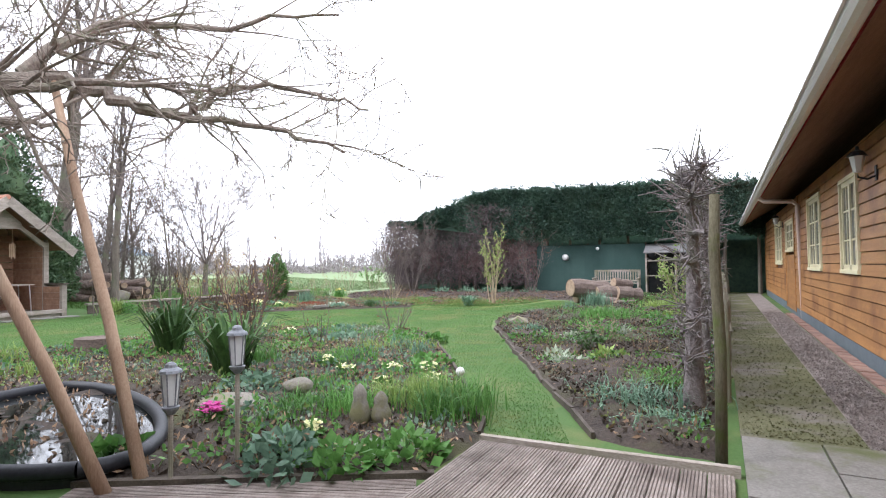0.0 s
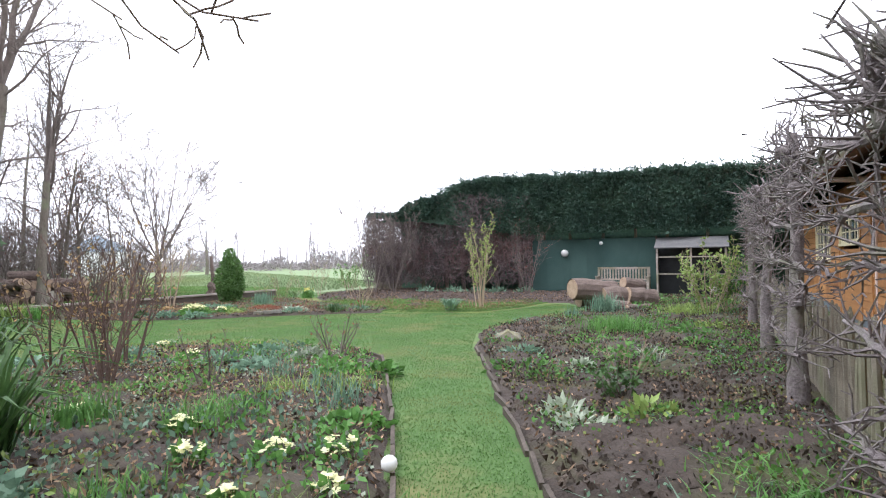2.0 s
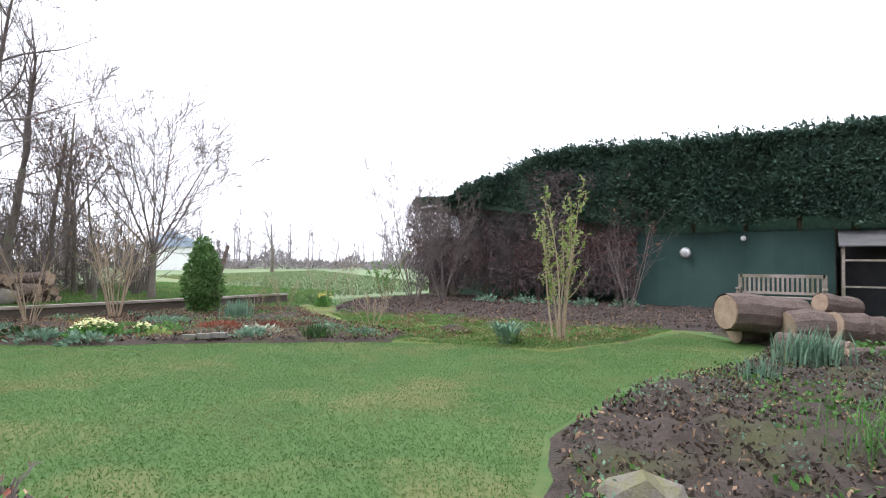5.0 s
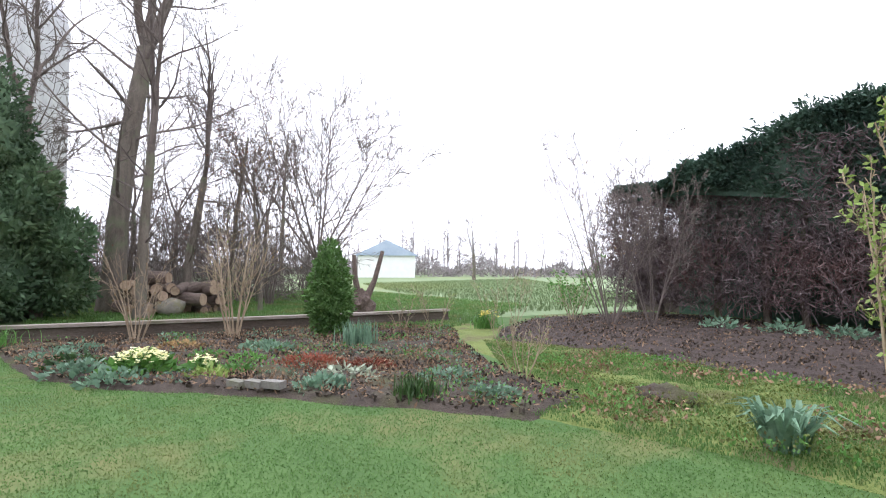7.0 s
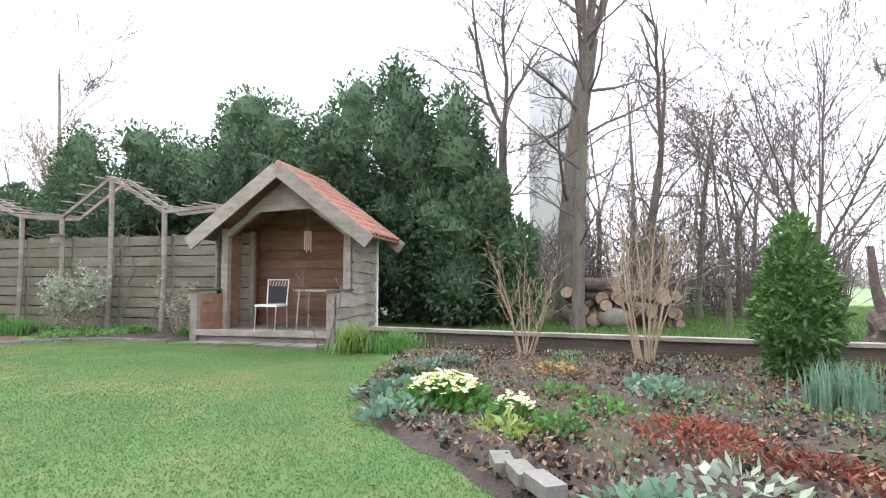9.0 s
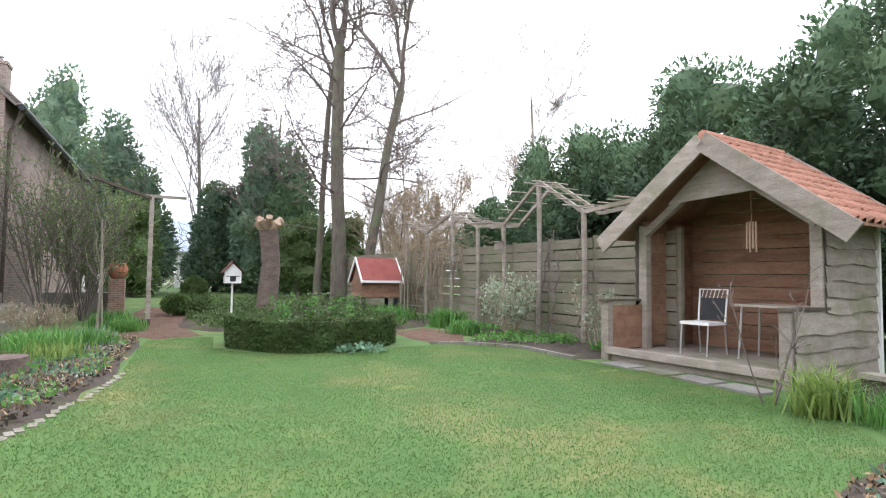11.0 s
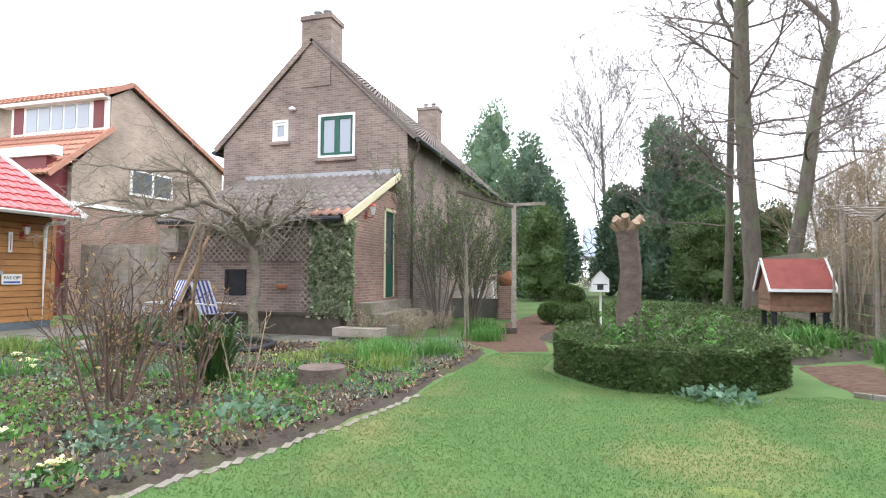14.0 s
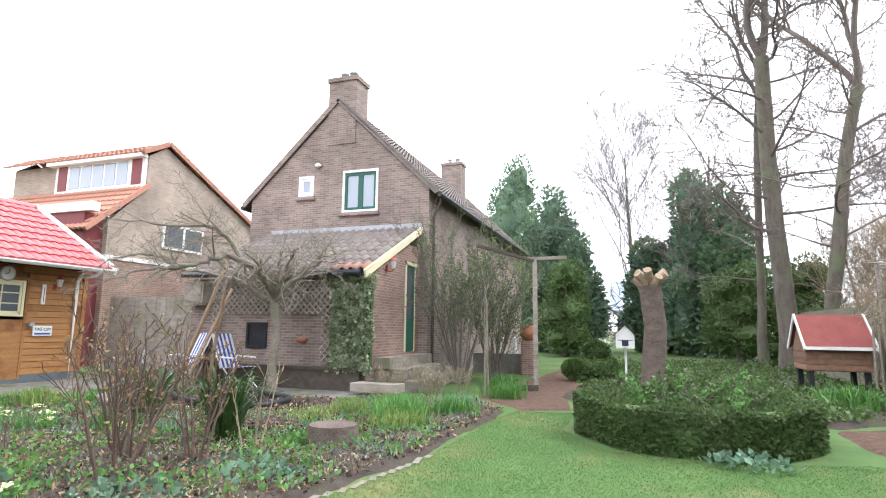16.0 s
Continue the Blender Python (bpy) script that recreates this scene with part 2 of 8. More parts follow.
TILE_RED = material("red_sheet_tile", (0.4, 0.06, 0.065), (0.48, 0.095, 0.095), 0.42, 1.5, 30, 0.05, spec=0.5)
FELT_RED = material("red_felt", (0.19, 0.05, 0.045), (0.27, 0.085, 0.07), 0.9, 4, 60, 0.4)
CONC = material("old_concrete", (0.15, 0.14, 0.125), (0.27, 0.255, 0.235), 0.9, 2.5, 50, 0.4, c=(0.12, 0.13, 0.06), patch=1.3)
MOSSY = material("mossy_concrete", (0.075, 0.08, 0.03), (0.16, 0.155, 0.09), 0.95, 1.6, 50, 0.6, c=(0.19, 0.17, 0.15), patch=1.1)
GRAVEL = material("pale_gravel", (0.17, 0.14, 0.13), (0.4, 0.35, 0.33), 0.9, 5, 110, 1.0)
PLINTH = material("blue_grey_plinth", (0.1, 0.13, 0.15), (0.16, 0.19, 0.21), 0.8, 2, 40, 0.2)
TOWER = material("tower_concrete", (0.37, 0.36, 0.38), (0.5, 0.49, 0.5), 0.9, 0.12, 1.5, 0.1, stretch=(1, 1, 0.3))
SLATE = material("blue_slate_roof", (0.3, 0.36, 0.47), (0.42, 0.48, 0.58), 0.6, 0.8, 10, 0.1)
CLOTH = material("green_shade_net", (0.028, 0.062, 0.056), (0.05, 0.09, 0.08), 0.9, 1.2, 60, 0.2)
BLACK = material("black_plastic", (0.015, 0.016, 0.02), (0.035, 0.036, 0.042), 0.45, 3, 40, 0.1)
LEADGREY = material("lead_grey", (0.3, 0.31, 0.33), (0.45, 0.46, 0.48), 0.6, 4, 30, 0.2)
STONE = material("garden_stone", (0.16, 0.145, 0.12), (0.3, 0.275, 0.235), 0.9, 6, 60, 0.6, c=(0.2, 0.19, 0.1), patch=4)
CUTWOOD = material("cut_wood", (0.22, 0.15, 0.1), (0.42, 0.32, 0.23), 0.85, 8, 60, 0.3)
LATH = material("pale_lath", (0.36, 0.31, 0.27), (0.52, 0.46, 0.41), 0.85, 3, 30, 0.3, vary=0.15)
LOGBARK = material("log_bark", (0.09, 0.065, 0.055), (0.22, 0.17, 0.145), 0.95, 5, 40, 1.0, stretch=(1, 1, 2))
LAMPGREY = material("pewter_lamp", (0.17, 0.18, 0.2), (0.3, 0.31, 0.33), 0.5, 8, 60, 0.2, metal=0.6)
RUST_RED = material("red_lantern_paint", (0.3, 0.05, 0.04), (0.4, 0.08, 0.06), 0.45, 8, 60, 0.1)
TERRA = material("terracotta", (0.35, 0.13, 0.07), (0.5, 0.22, 0.13), 0.8, 6, 60, 0.2)
BLUE_STRIPE = material("blue_stripe_fabric", (0.05, 0.07, 0.3), (0.09, 0.12, 0.42), 0.8, 4, 80, 0.1)
WHITE_FAB = material("white_fabric", (0.7, 0.7, 0.75), (0.8, 0.8, 0.84), 0.8, 4, 80, 0.1)
SHEET = material("old_roof_sheet", (0.09, 0.09, 0.095), (0.17, 0.165, 0.16), 0.8, 3, 40, 0.3)
STEEL = material("pale_tube_metal", (0.55, 0.55, 0.55), (0.7, 0.7, 0.7), 0.35, 4, 40, 0.05, metal=0.7)
GLASS = glass_material("window_glass", (0.1, 0.12, 0.14))
GLASS_PALE = glass_material("bright_glass", (0.3, 0.34, 0.4))
FROST = material("frosted_glass", (0.55, 0.56, 0.55), (0.65, 0.66, 0.65), 0.3, 3, 30, 0.0, spec=0.5)
WATER = glass_material("pond_water", (0.012, 0.014, 0.014))
INK = material("black_ink", (0.01, 0.01, 0.015), (0.02, 0.02, 0.025), 0.6, 3, 30, 0)

# ---- geometry tools ----
rng = np.random.default_rng(7)


class Geo:
    """Vertices and faces gathered for one mesh."""

    def __init__(self):
        self.v, self.f, self.n = [], [], 0

    def add(self, verts, faces):
        verts = np.asarray(verts, float).reshape(-1, 3)
        self.v.append(verts)
        n = self.n
        self.f.extend([[i + n for i in f] for f in faces])
        self.n += len(verts)
        return self

    def quads(self, verts, k=4):
        """verts (m, k, 3): m separate polygons."""
        verts = np.asarray(verts, float)
        m = len(verts)
        self.v.append(verts.reshape(-1, 3))
        self.f.extend((np.arange(m * k).reshape(m, k) + self.n).tolist())
        self.n += m * k
        return self

    def box(self, lo, hi, turn=None, at=(0, 0, 0)):
        x0, y0, z0 = lo
        x1, y1, z1 = hi
        p = np.array([(x0, y0, z0), (x1, y0, z0), (x1, y1, z0), (x0, y1, z0), (x0, y0, z1), (x1, y0, z1), (x1, y1, z1), (x0, y1, z1)], float)
        if turn is not None:
            p = p @ np.array(turn.to_3x3()).T + np.array(at)
        return self.add(p, [(3, 2, 1, 0), (4, 5, 6, 7), (0, 1, 5, 4), (1, 2, 6, 5), (2, 3, 7, 6), (3, 0, 4, 7)])

    def beam(self, a, b, w, h, up=(0, 0, 1)):
        """A squared bar from a to b, w wide and h high, with chamfered ends left plain."""
        a, b = np.array(a, float), np.array(b, float)
        d = (b - a) / np.linalg.norm(b - a)
        s = np.cross(d, up)
        if np.linalg.norm(s) < 1e-6:
            s = np.cross(d, (1, 0, 0))
        s /= np.linalg.norm(s)
        u = np.cross(s, d)
        p = [q + i * s * w / 2 + j * u * h / 2 for q in (a, b) for i, j in ((-1, -1), (1, -1), (1, 1), (-1, 1))]
        return self.add(p, [(0, 1, 2, 3), (7, 6, 5, 4), (0, 4, 5, 1), (1, 5, 6, 2), (2, 6, 7, 3), (3, 7, 4, 0)])

    def tube(self, pts, radii, sides=6, cap=True):
        pts = np.asarray(pts, float)
        n = len(pts)
        radii = np.broadcast_to(np.asarray(radii, float), (n,))
        d = np.gradient(pts, axis=0)
        d /= np.linalg.norm(d, axis=1)[:, None] + 1e-12
        ref = np.array((0, 0, 1.0)) if abs(d[0][2]) < 0.9 else np.array((1.0, 0, 0))
        s = np.cross(d, ref)
        s /= np.linalg.norm(s, axis=1)[:, None] + 1e-12
        u = np.cross(s, d)
        a = np.linspace(0, 2 * math.pi, sides, endpoint=False)
        ring = pts[:, None] + radii[:, None, None] * (np.cos(a)[None, :, None] * s[:, None] + np.sin(a)[None, :, None] * u[:, None])
        f = [(i * sides + j, i * sides + (j + 1) % sides, (i + 1) * sides + (j + 1) % sides, (i + 1) * sides + j) for i in range(n - 1) for j in range(sides)]
        if cap:
            f += [tuple(range(sides))[::-1], tuple(range((n - 1) * sides, n * sides))]
        return self.add(ring.reshape(-1, 3), f)

    def lathe(self, profile, at=(0, 0, 0), sides=12):
        """profile: (radius, z) pairs."""
        at = np.array(at, float)
        a = np.linspace(0, 2 * math.pi, sides, endpoint=False)
        p = [at + (max(r, 1e-4) * math.cos(t), max(r, 1e-4) * math.sin(t), z) for r, z in profile for t in a]
        n = len(profile)
        f = [(i * sides + j, i * sides + (j + 1) % sides, (i + 1) * sides + (j + 1) % sides, (i + 1) * sides + j) for i in range(n - 1) for j in range(sides)]
        f += [tuple(range(sides))[::-1], tuple(range((n - 1) * sides, n * sides))]
        return self.add(p, f)

    def blob(self, at, size, seed=0, rough=0.25, sub=2, freq=1.6):
        bm = bmesh.new()
        bmesh.ops.create_icosphere(bm, subdivisions=sub, radius=1)
        vs = []
        for v in bm.verts:
            k = 1 + rough * noise.noise(v.co * freq + Vector((seed * 3.1, seed, 0)))
            vs.append((at[0] + v.co.x * k * size[0], at[1] + v.co.y * k * size[1], at[2] + v.co.z * k * size[2]))
        fs = [[v.index for v in f.verts] for f in bm.faces]
        bm.free()
        return self.add(vs, fs)

    def mesh(self, name, mat, smooth=False):
        me = bpy.data.meshes.new(name)
        v = np.concatenate(self.v) if self.v else np.zeros((0, 3))
        me.from_pydata(v.tolist(), [], self.f)
        if smooth:
            me.polygons.foreach_set("use_smooth", [True] * len(me.polygons))
        me.materials.append(mat)
        me.update()
        return me


def thing(name, at, label, category, group="", kind=""):
    ob = new(name)
    ob.empty_display_size = 0.1
    ob.location = at
    return tagged(ob, label, category, group, kind)


def hang(ob, parent):
    """Parents ob, keeping its place."""
    base, p = Matrix.Identity(4), parent
    while p is not None:
        base = Matrix.Translation(p.location) @ base
        p = p.parent if p.parent is not None and p.type == 'EMPTY' else None
    ob.parent = parent
    ob.matrix_parent_inverse = base.inverted() if parent.type == 'EMPTY' else Matrix.Identity(4)
    return ob


def part(name, geo, mat, parent=None, label="", smooth=False):
    """One mesh object, under a thing or a part."""
    me = geo if isinstance(geo, bpy.types.Mesh) else geo.mesh(name, mat, smooth)
    ob = new(name, me)
    if parent is not None:
        hang(ob, parent)
    return tagged(ob, label)


def single(name, geo, mat, label, category, group="", kind="", smooth=False):
    return tagged(part(name, geo, mat, None, label, smooth), label, category, group, kind)


def unit_box():
    """A 1 m cube with small chamfers, its ends free of them."""
    bm = bmesh.new()
    bmesh.ops.create_cube(bm, size=1)
    me = bpy.data.meshes.new("piece")
    bm.to_mesh(me)
    bm.free()
    return me


PIECES = {}


def piece(name, mat, centre, size, parent, turn=(0, 0, 0)):
    """A board or slab that shares one mesh with its like."""
    key = mat.name
    if key not in PIECES:
        PIECES[key] = unit_box()
        PIECES[key].materials.append(mat)
    ob = new(name, PIECES[key])
    ob.location, ob.scale, ob.rotation_euler = centre, size, [radians(a) for a in turn]
    return hang(ob, parent)


def inside(px, py, poly):
    poly = np.asarray(poly, float)
    c = np.zeros(px.shape, bool)
    j = len(poly) - 1
    for i in range(len(poly)):
        (xi, yi), (xj, yj) = poly[i], poly[j]
        c ^= ((yi > py) != (yj > py)) & (px < (xj - xi) * (py - yi) / (yj - yi + 1e-12) + xi)
        j = i
    return c


def edge_distance(px, py, poly):
    poly = np.asarray(poly, float)
    best = np.full(px.shape, 1e9)
    for i in range(len(poly)):
        a, b = poly[i - 1], poly[i]
        d = b - a
        t = np.clip(((px - a[0]) * d[0] + (py - a[1]) * d[1]) / (d @ d + 1e-12), 0, 1)
        best = np.minimum(best, np.hypot(px - a[0] - t * d[0], py - a[1] - t * d[1]))
    return np.where(inside(px, py, poly), best, -best)


def smooth_noise(x, y, scale, seed):
    """Value noise on a lattice, -1 to 1."""
    g = np.random.default_rng(seed).uniform(-1, 1, (256, 256))
    u, v = x * scale, y * scale
    i, j = np.floor(u).astype(int), np.floor(v).astype(int)
    fu, fv = u - i, v - j
    fu, fv = fu * fu * (3 - 2 * fu), fv * fv * (3 - 2 * fv)
    at = lambda p, q: g[p % 256, q % 256]
    return (at(i, j) * (1 - fu) + at(i + 1, j) * fu) * (1 - fv) + (at(i, j + 1) * (1 - fu) + at(i + 1, j + 1) * fu) * fv


def bed(name, poly, mat, label, rise=0.05, lumps=0.05, step=0.09, seed=1, category="bed"):
    """A lumpy sheet of soil that sinks into the ground along its outline."""
    poly = np.asarray(poly, float)
    (x0, y0), (x1, y1) = poly.min(0) - 0.2, poly.max(0) + 0.2
    xs, ys = np.arange(x0, x1, step), np.arange(y0, y1, step)
    X, Y = np.meshgrid(xs, ys, indexing='ij')
    D = edge_distance(X, Y, poly) + 0.07 * smooth_noise(X, Y, 2.2, seed + 5)
    Z = np.clip(D * 0.35, -0.06, rise) + lumps * (0.6 * smooth_noise(X, Y, 2.6, seed) + 0.4 * smooth_noise(X, Y, 7.0, seed + 1)) * np.clip(D * 3, 0, 1) + rng.normal(0, lumps * 0.16, X.shape) * np.clip(D * 4, 0, 1)
    Z = np.where(D > 0.08, np.maximum(Z, 0.012), Z) - 0.006
    keep = D > -0.16
    idx = np.full(X.shape, -1)
    idx[keep] = np.arange(keep.sum())
    a, b, c, d = idx[:-1, :-1], idx[1:, :-1], idx[1:, 1:], idx[:-1, 1:]
    ok = (a >= 0) & (b >= 0) & (c >= 0) & (d >= 0)
    g = Geo()
    g.add(np.stack([X[keep], Y[keep], Z[keep]], 1), np.stack([a[ok], b[ok], c[ok], d[ok]], 1).tolist())
    return tagged(part(name, g, mat, None, label, True), label, category, "", "structure")


def leaves(points, size, seed=0, aspect=0.5, droop=None, normals=None, spread=1.0):
    """Diamond leaves at points, with random turn (or about the given normals). size: a length or one for each."""
    r = np.random.default_rng(seed)
    points = np.asarray(points, float)
    n = len(points)
    d = r.normal(size=(n, 3))
    if normals is not None:
        d = d * spread + np.asarray(normals, float) * 1.0
    if droop is not None:
        d[:, 2] += droop
    d /= np.linalg.norm(d, axis=1)[:, None]
    w = np.cross(d, r.normal(size=(n, 3)))
    w /= np.linalg.norm(w, axis=1)[:, None]
    L = (np.asarray(size) * r.uniform(0.6, 1.3, n))[:, None]
    a = points
    b = points + d * L * 0.5 + w * L * aspect * 0.5
    c = points + d * L
    e = points + d * L * 0.5 - w * L * aspect * 0.5
    return np.stack([a, b, c, e], 1)


def blades(points, height, seed=0, lean=0.35, width=0.006):
    """Grass or sword leaves: a bent strip of two pieces for each point."""
    r = np.random.default_rng(seed)
    p = np.asarray(points, float)
    n = len(p)
    h = (np.asarray(height) * r.uniform(0.6, 1.2, n))[:, None]
    t = r.uniform(0, 2 * math.pi, n)
    out = np.stack([np.cos(t), np.sin(t), np.zeros(n)], 1)
    side = np.stack([-np.sin(t), np.cos(t), np.zeros(n)], 1) * (np.asarray(width) * r.uniform(0.7, 1.2, n))[:, None]
    k = (lean * r.uniform(0.2, 1.3, n))[:, None]
    up = np.array([0, 0, 1.0])
    m = p + out * h * k * 0.3 + up * h * 0.55
    q = p + out * h * k + up * h * (1 - 0.35 * k)
    return np.stack([p - side, p + side, m + side * 0.8, m - side * 0.8], 1), np.stack([m - side * 0.8, m + side * 0.8, q], 1)


def blade_geo(points, height, seed=0, lean=0.35, width=0.006):
    a, b = blades(points, height, seed, lean, width)
    return Geo().quads(a).quads(b, 3)


# ---- ground ----
g = Geo()
rings = [-900, -300, -120, -60, -30] + list(range(-28, 29, 2)) + [30, 60, 120, 300, 900]
n = len(rings)
g.add([(x - 6, y + 8, 0) for x in rings for y in rings], [(i * n + j, (i + 1) * n + j, (i + 1) * n + j + 1, i * n + j + 1) for i in range(n - 1) for j in range(n - 1)])
gr = part("ground", g, GRASS_GROUND)
# far faces take the meadow green that has haze in its colour
gr.data.materials.append(HAZY_FIELD)
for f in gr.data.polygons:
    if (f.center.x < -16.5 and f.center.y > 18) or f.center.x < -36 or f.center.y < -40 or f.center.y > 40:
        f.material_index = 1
tagged(gr, "green garden lawn running on into flat meadow", "ground", "", "structure")

BED_EAST = [(-0.8, 3.95), (-1.4, 5.1), (-2.6, 7.4), (-3.3, 8.8), (-3.9, 9.9), (-4.5, 11.5), (-4.5, 13.3), (-3.8, 15.4), (-3.6, 17.2), (-4.6, 18.4), (-3.9, 22.6), (0.0, 22.8), (0.05, 3.75)]
BED_MID = [(-1.5, 3.65), (-2.2, 4.9), (-3.0, 6.2), (-4.0, 7.7), (-4.7, 8.7), (-5.5, 9.15), (-7.4, 8.9), (-8.5, 8.2), (-8.8, 7.3), (-9.1, 6.1), (-9.3, 4.9), (-9.35, 2.6), (-9.4, 1.4), (-8.6, 0.4), (-6.6, 0.5), (-6.4, 1.3), (-3.2, 1.9), (-2.6, 2.2), (-1.5, 2.8)]
BED_WEST = [(-14.3, 10.3), (-12.5, 10.7), (-11.4, 11.4), (-10.6, 12.3), (-9.2, 13.5), (-8.3, 14.2), (-8.6, 15.2), (-10.5, 15.6), (-12.6, 16.6), (-14.2, 17.6), (-15.5, 17.0), (-15.6, 10.0)]
BED_NORTH = [(-15.2, 20.6), (-13.9, 18.6), (-12.5, 17.2), (-10.4, 17.7), (-7.2, 17.8), (-5.2, 18.6), (-4.2, 18.8), (-3.6, 25.0), (-15.2, 25.0)]
BED_FENCE = [(-16.65, 6.1), (-15.15, 6.0), (-15.1, 4.6), (-14.4, 3.75), (-15.2, 2.9), (-15.5, 0.5), (-15.8, -2.5), (-16.65, -3)]
BED_SOUTH = [(-9.9, -0.9), (-10.6, 0.2), (-14.1, 1.3), (-15.4, 0.2), (-16.6, -3.2), (-16.6, -14), (-10.6, -14), (-10.1, -3.5)]
bed("soil_bed_east", BED_EAST, SOIL, "dark lumpy vegetable bed with sparse weeds", 0.06, 0.085, seed=3)
bed("soil_bed_middle", BED_MID, SOIL, "dark soil flower bed with moss and dead leaves", 0.06, 0.06, seed=9)
bed("soil_bed_west", BED_WEST, SOIL, "dark mulched flower bed beside the lawn", 0.06, 0.06, seed=15)
bed("mulch_bed_north", BED_NORTH, MULCH, "dark mulched strip under the tall hedge", 0.05, 0.06, seed=21)
bed("soil_bed_fence", BED_FENCE, SOIL, "narrow dark bed along the plank fence", 0.05, 0.05, seed=27)
bed("soil_bed_south", BED_SOUTH, SOIL, "planted dark soil behind the clipped ring hedge", 0.06, 0.06, step=0.15, seed=33)
bed("mulch_path", [(-8.4, -0.2), (-8.5, -1.5), (-9.0, -9), (-10.6, -9), (-10.0, -1.5), (-10.4, 0.9), (-9.6, 1.35)], CHIPS, "reddish bark chip path beside the house", 0.03, 0.02, seed=40, category="path")
bed("mulch_patch", [(-13.9, 3.4), (-13.9, 1.4), (-15.0, 0.9), (-15.4, 2.2), (-14.6, 3.5)], CHIPS, "reddish bark chip patch by the ring hedge", 0.04, 0.025, seed=43, category="bed")
bed("moss_strip", [(-12.4, 16.5), (-14.1, 17.5), (-15.5, 17.3), (-15.5, 18.35), (-14.0, 18.7), (-12.5, 17.3), (-10.4, 17.7), (-7.2, 17.8), (-5.2, 18.5), (-5.4, 16.6), (-6.0, 14.9), (-7.2, 14.7), (-8.4, 14.3), (-8.6, 15.2), (-10.5, 15.7)], MOSS, "mossy yellow-green turf around the young shrub", 0.025, 0.035, seed=46, category="lawn")

# paths by the barn
g = Geo().box((0.12, 4.4, -0.1), (0.86, 24.5, 0.018))
tagged(part("pavement_1", g, MOSSY), "mossy old concrete garden path", "path", "", "structure")
g = Geo().box((0.86, 4.4, -0.1), (1.32, 24.5, 0.012))
tagged(part("pavement_2", g, GRAVEL), "pale pinkish gravel strip beside the barn", "path", "", "structure")

# ---- barn ----
BX, BY0, BY1, EAVE = 1.53, 0.55, 23.7, 2.64
barn = thing("barn", (4.0, 12, 0), "long orange-stained timber barn with a red tiled roof", "barn")
OPEN = [(1.95, 2.95, 0.12, 2.3), (8.15, 9.2, 1.12, 2.28), (10.95, 12.4, 1.12, 2.34), (14.7, 16.5, 0.1, 2.25), (17.6, 19.4, 1.2, 2.3)]
g = Geo()
g.box((BX + 0.03, BY0 + 0.03, 0), (6.2, BY1, 0.25))
edges = sorted({BY0 + 0.03, BY1, *[v for o in OPEN for v in o[:2]]})
for a, b in zip(edges[:-1], edges[1:]):
    hole = [o for o in OPEN if o[0] <= a and b <= o[1]]
    spans = [(0.25, EAVE)] if not hole else [(0.25, hole[0][2]), (hole[0][3], EAVE)]
    for z0, z1 in spans:
        if z1 > z0:
            g.box((BX + 0.04, a, z0), (BX + 0.14, b, z1))
g.box((6.06, BY0 + 0.03, 0.25), (6.2, BY1, EAVE))
g.add([(BX + 0.04, y, z) for y in (BY0 + 0.04, BY0 + 0.14) for z in (0.25,)] + [(6.1, BY0 + 0.14, 0.25), (6.1, BY0 + 0.04, 0.25)], [(0, 1, 2, 3)])
for y in (BY0 + 0.04, BY1 - 0.1):
    g.add([(BX + 0.04, y, 0.2), (6.2, y, 0.2), (6.2, y, EAVE), (3.85, y, 4.25), (BX + 0.04, y, EAVE), (BX + 0.04, y + 0.1, 0.2), (6.2, y + 0.1, 0.2), (6.2, y + 0.1, EAVE), (3.85, y + 0.1, 4.25), (BX + 0.04, y + 0.1, EAVE)],
          [(0, 1, 2, 3, 4), (9, 8, 7, 6, 5), (0, 4, 9, 5), (1, 6, 7, 2)])
part("wall", g, WOOD_WARM, barn)
part("plinth", Geo().box((BX - 0.015, BY0, 0), (BX + 0.04, BY1, 0.2)), PLINTH, barn, "dark blue-grey barn plinth")
z, row = 0.2, 0.142
while z < EAVE - 0.02:
    h = min(row, EAVE - z)
    a = BY0 + 0.0
    cuts = [BY0]
    for y0, y1, z0, z1 in OPEN:
        if z + h > z0 - 0.04 and z < z1 + 0.04:
            cuts += [y0 - 0.04, y1 + 0.04]
    cuts.append(BY1)
    for a, b in zip(cuts[0::2], cuts[1::2]):
        piece("plank", WOOD_BARN, (BX + 0.012, (a + b) / 2, z + h / 2), (0.05, b - a, h - 0.012), barn, (0, 6, 0))
    z += row
for y in (BY0 + 0.0, 5.4, 13.9, BY1):
    part("corner_post", Geo().box((BX - 0.035, y - 0.05, 0.2), (BX - 0.008, y + 0.05, EAVE)), WOOD_BARN, barn)


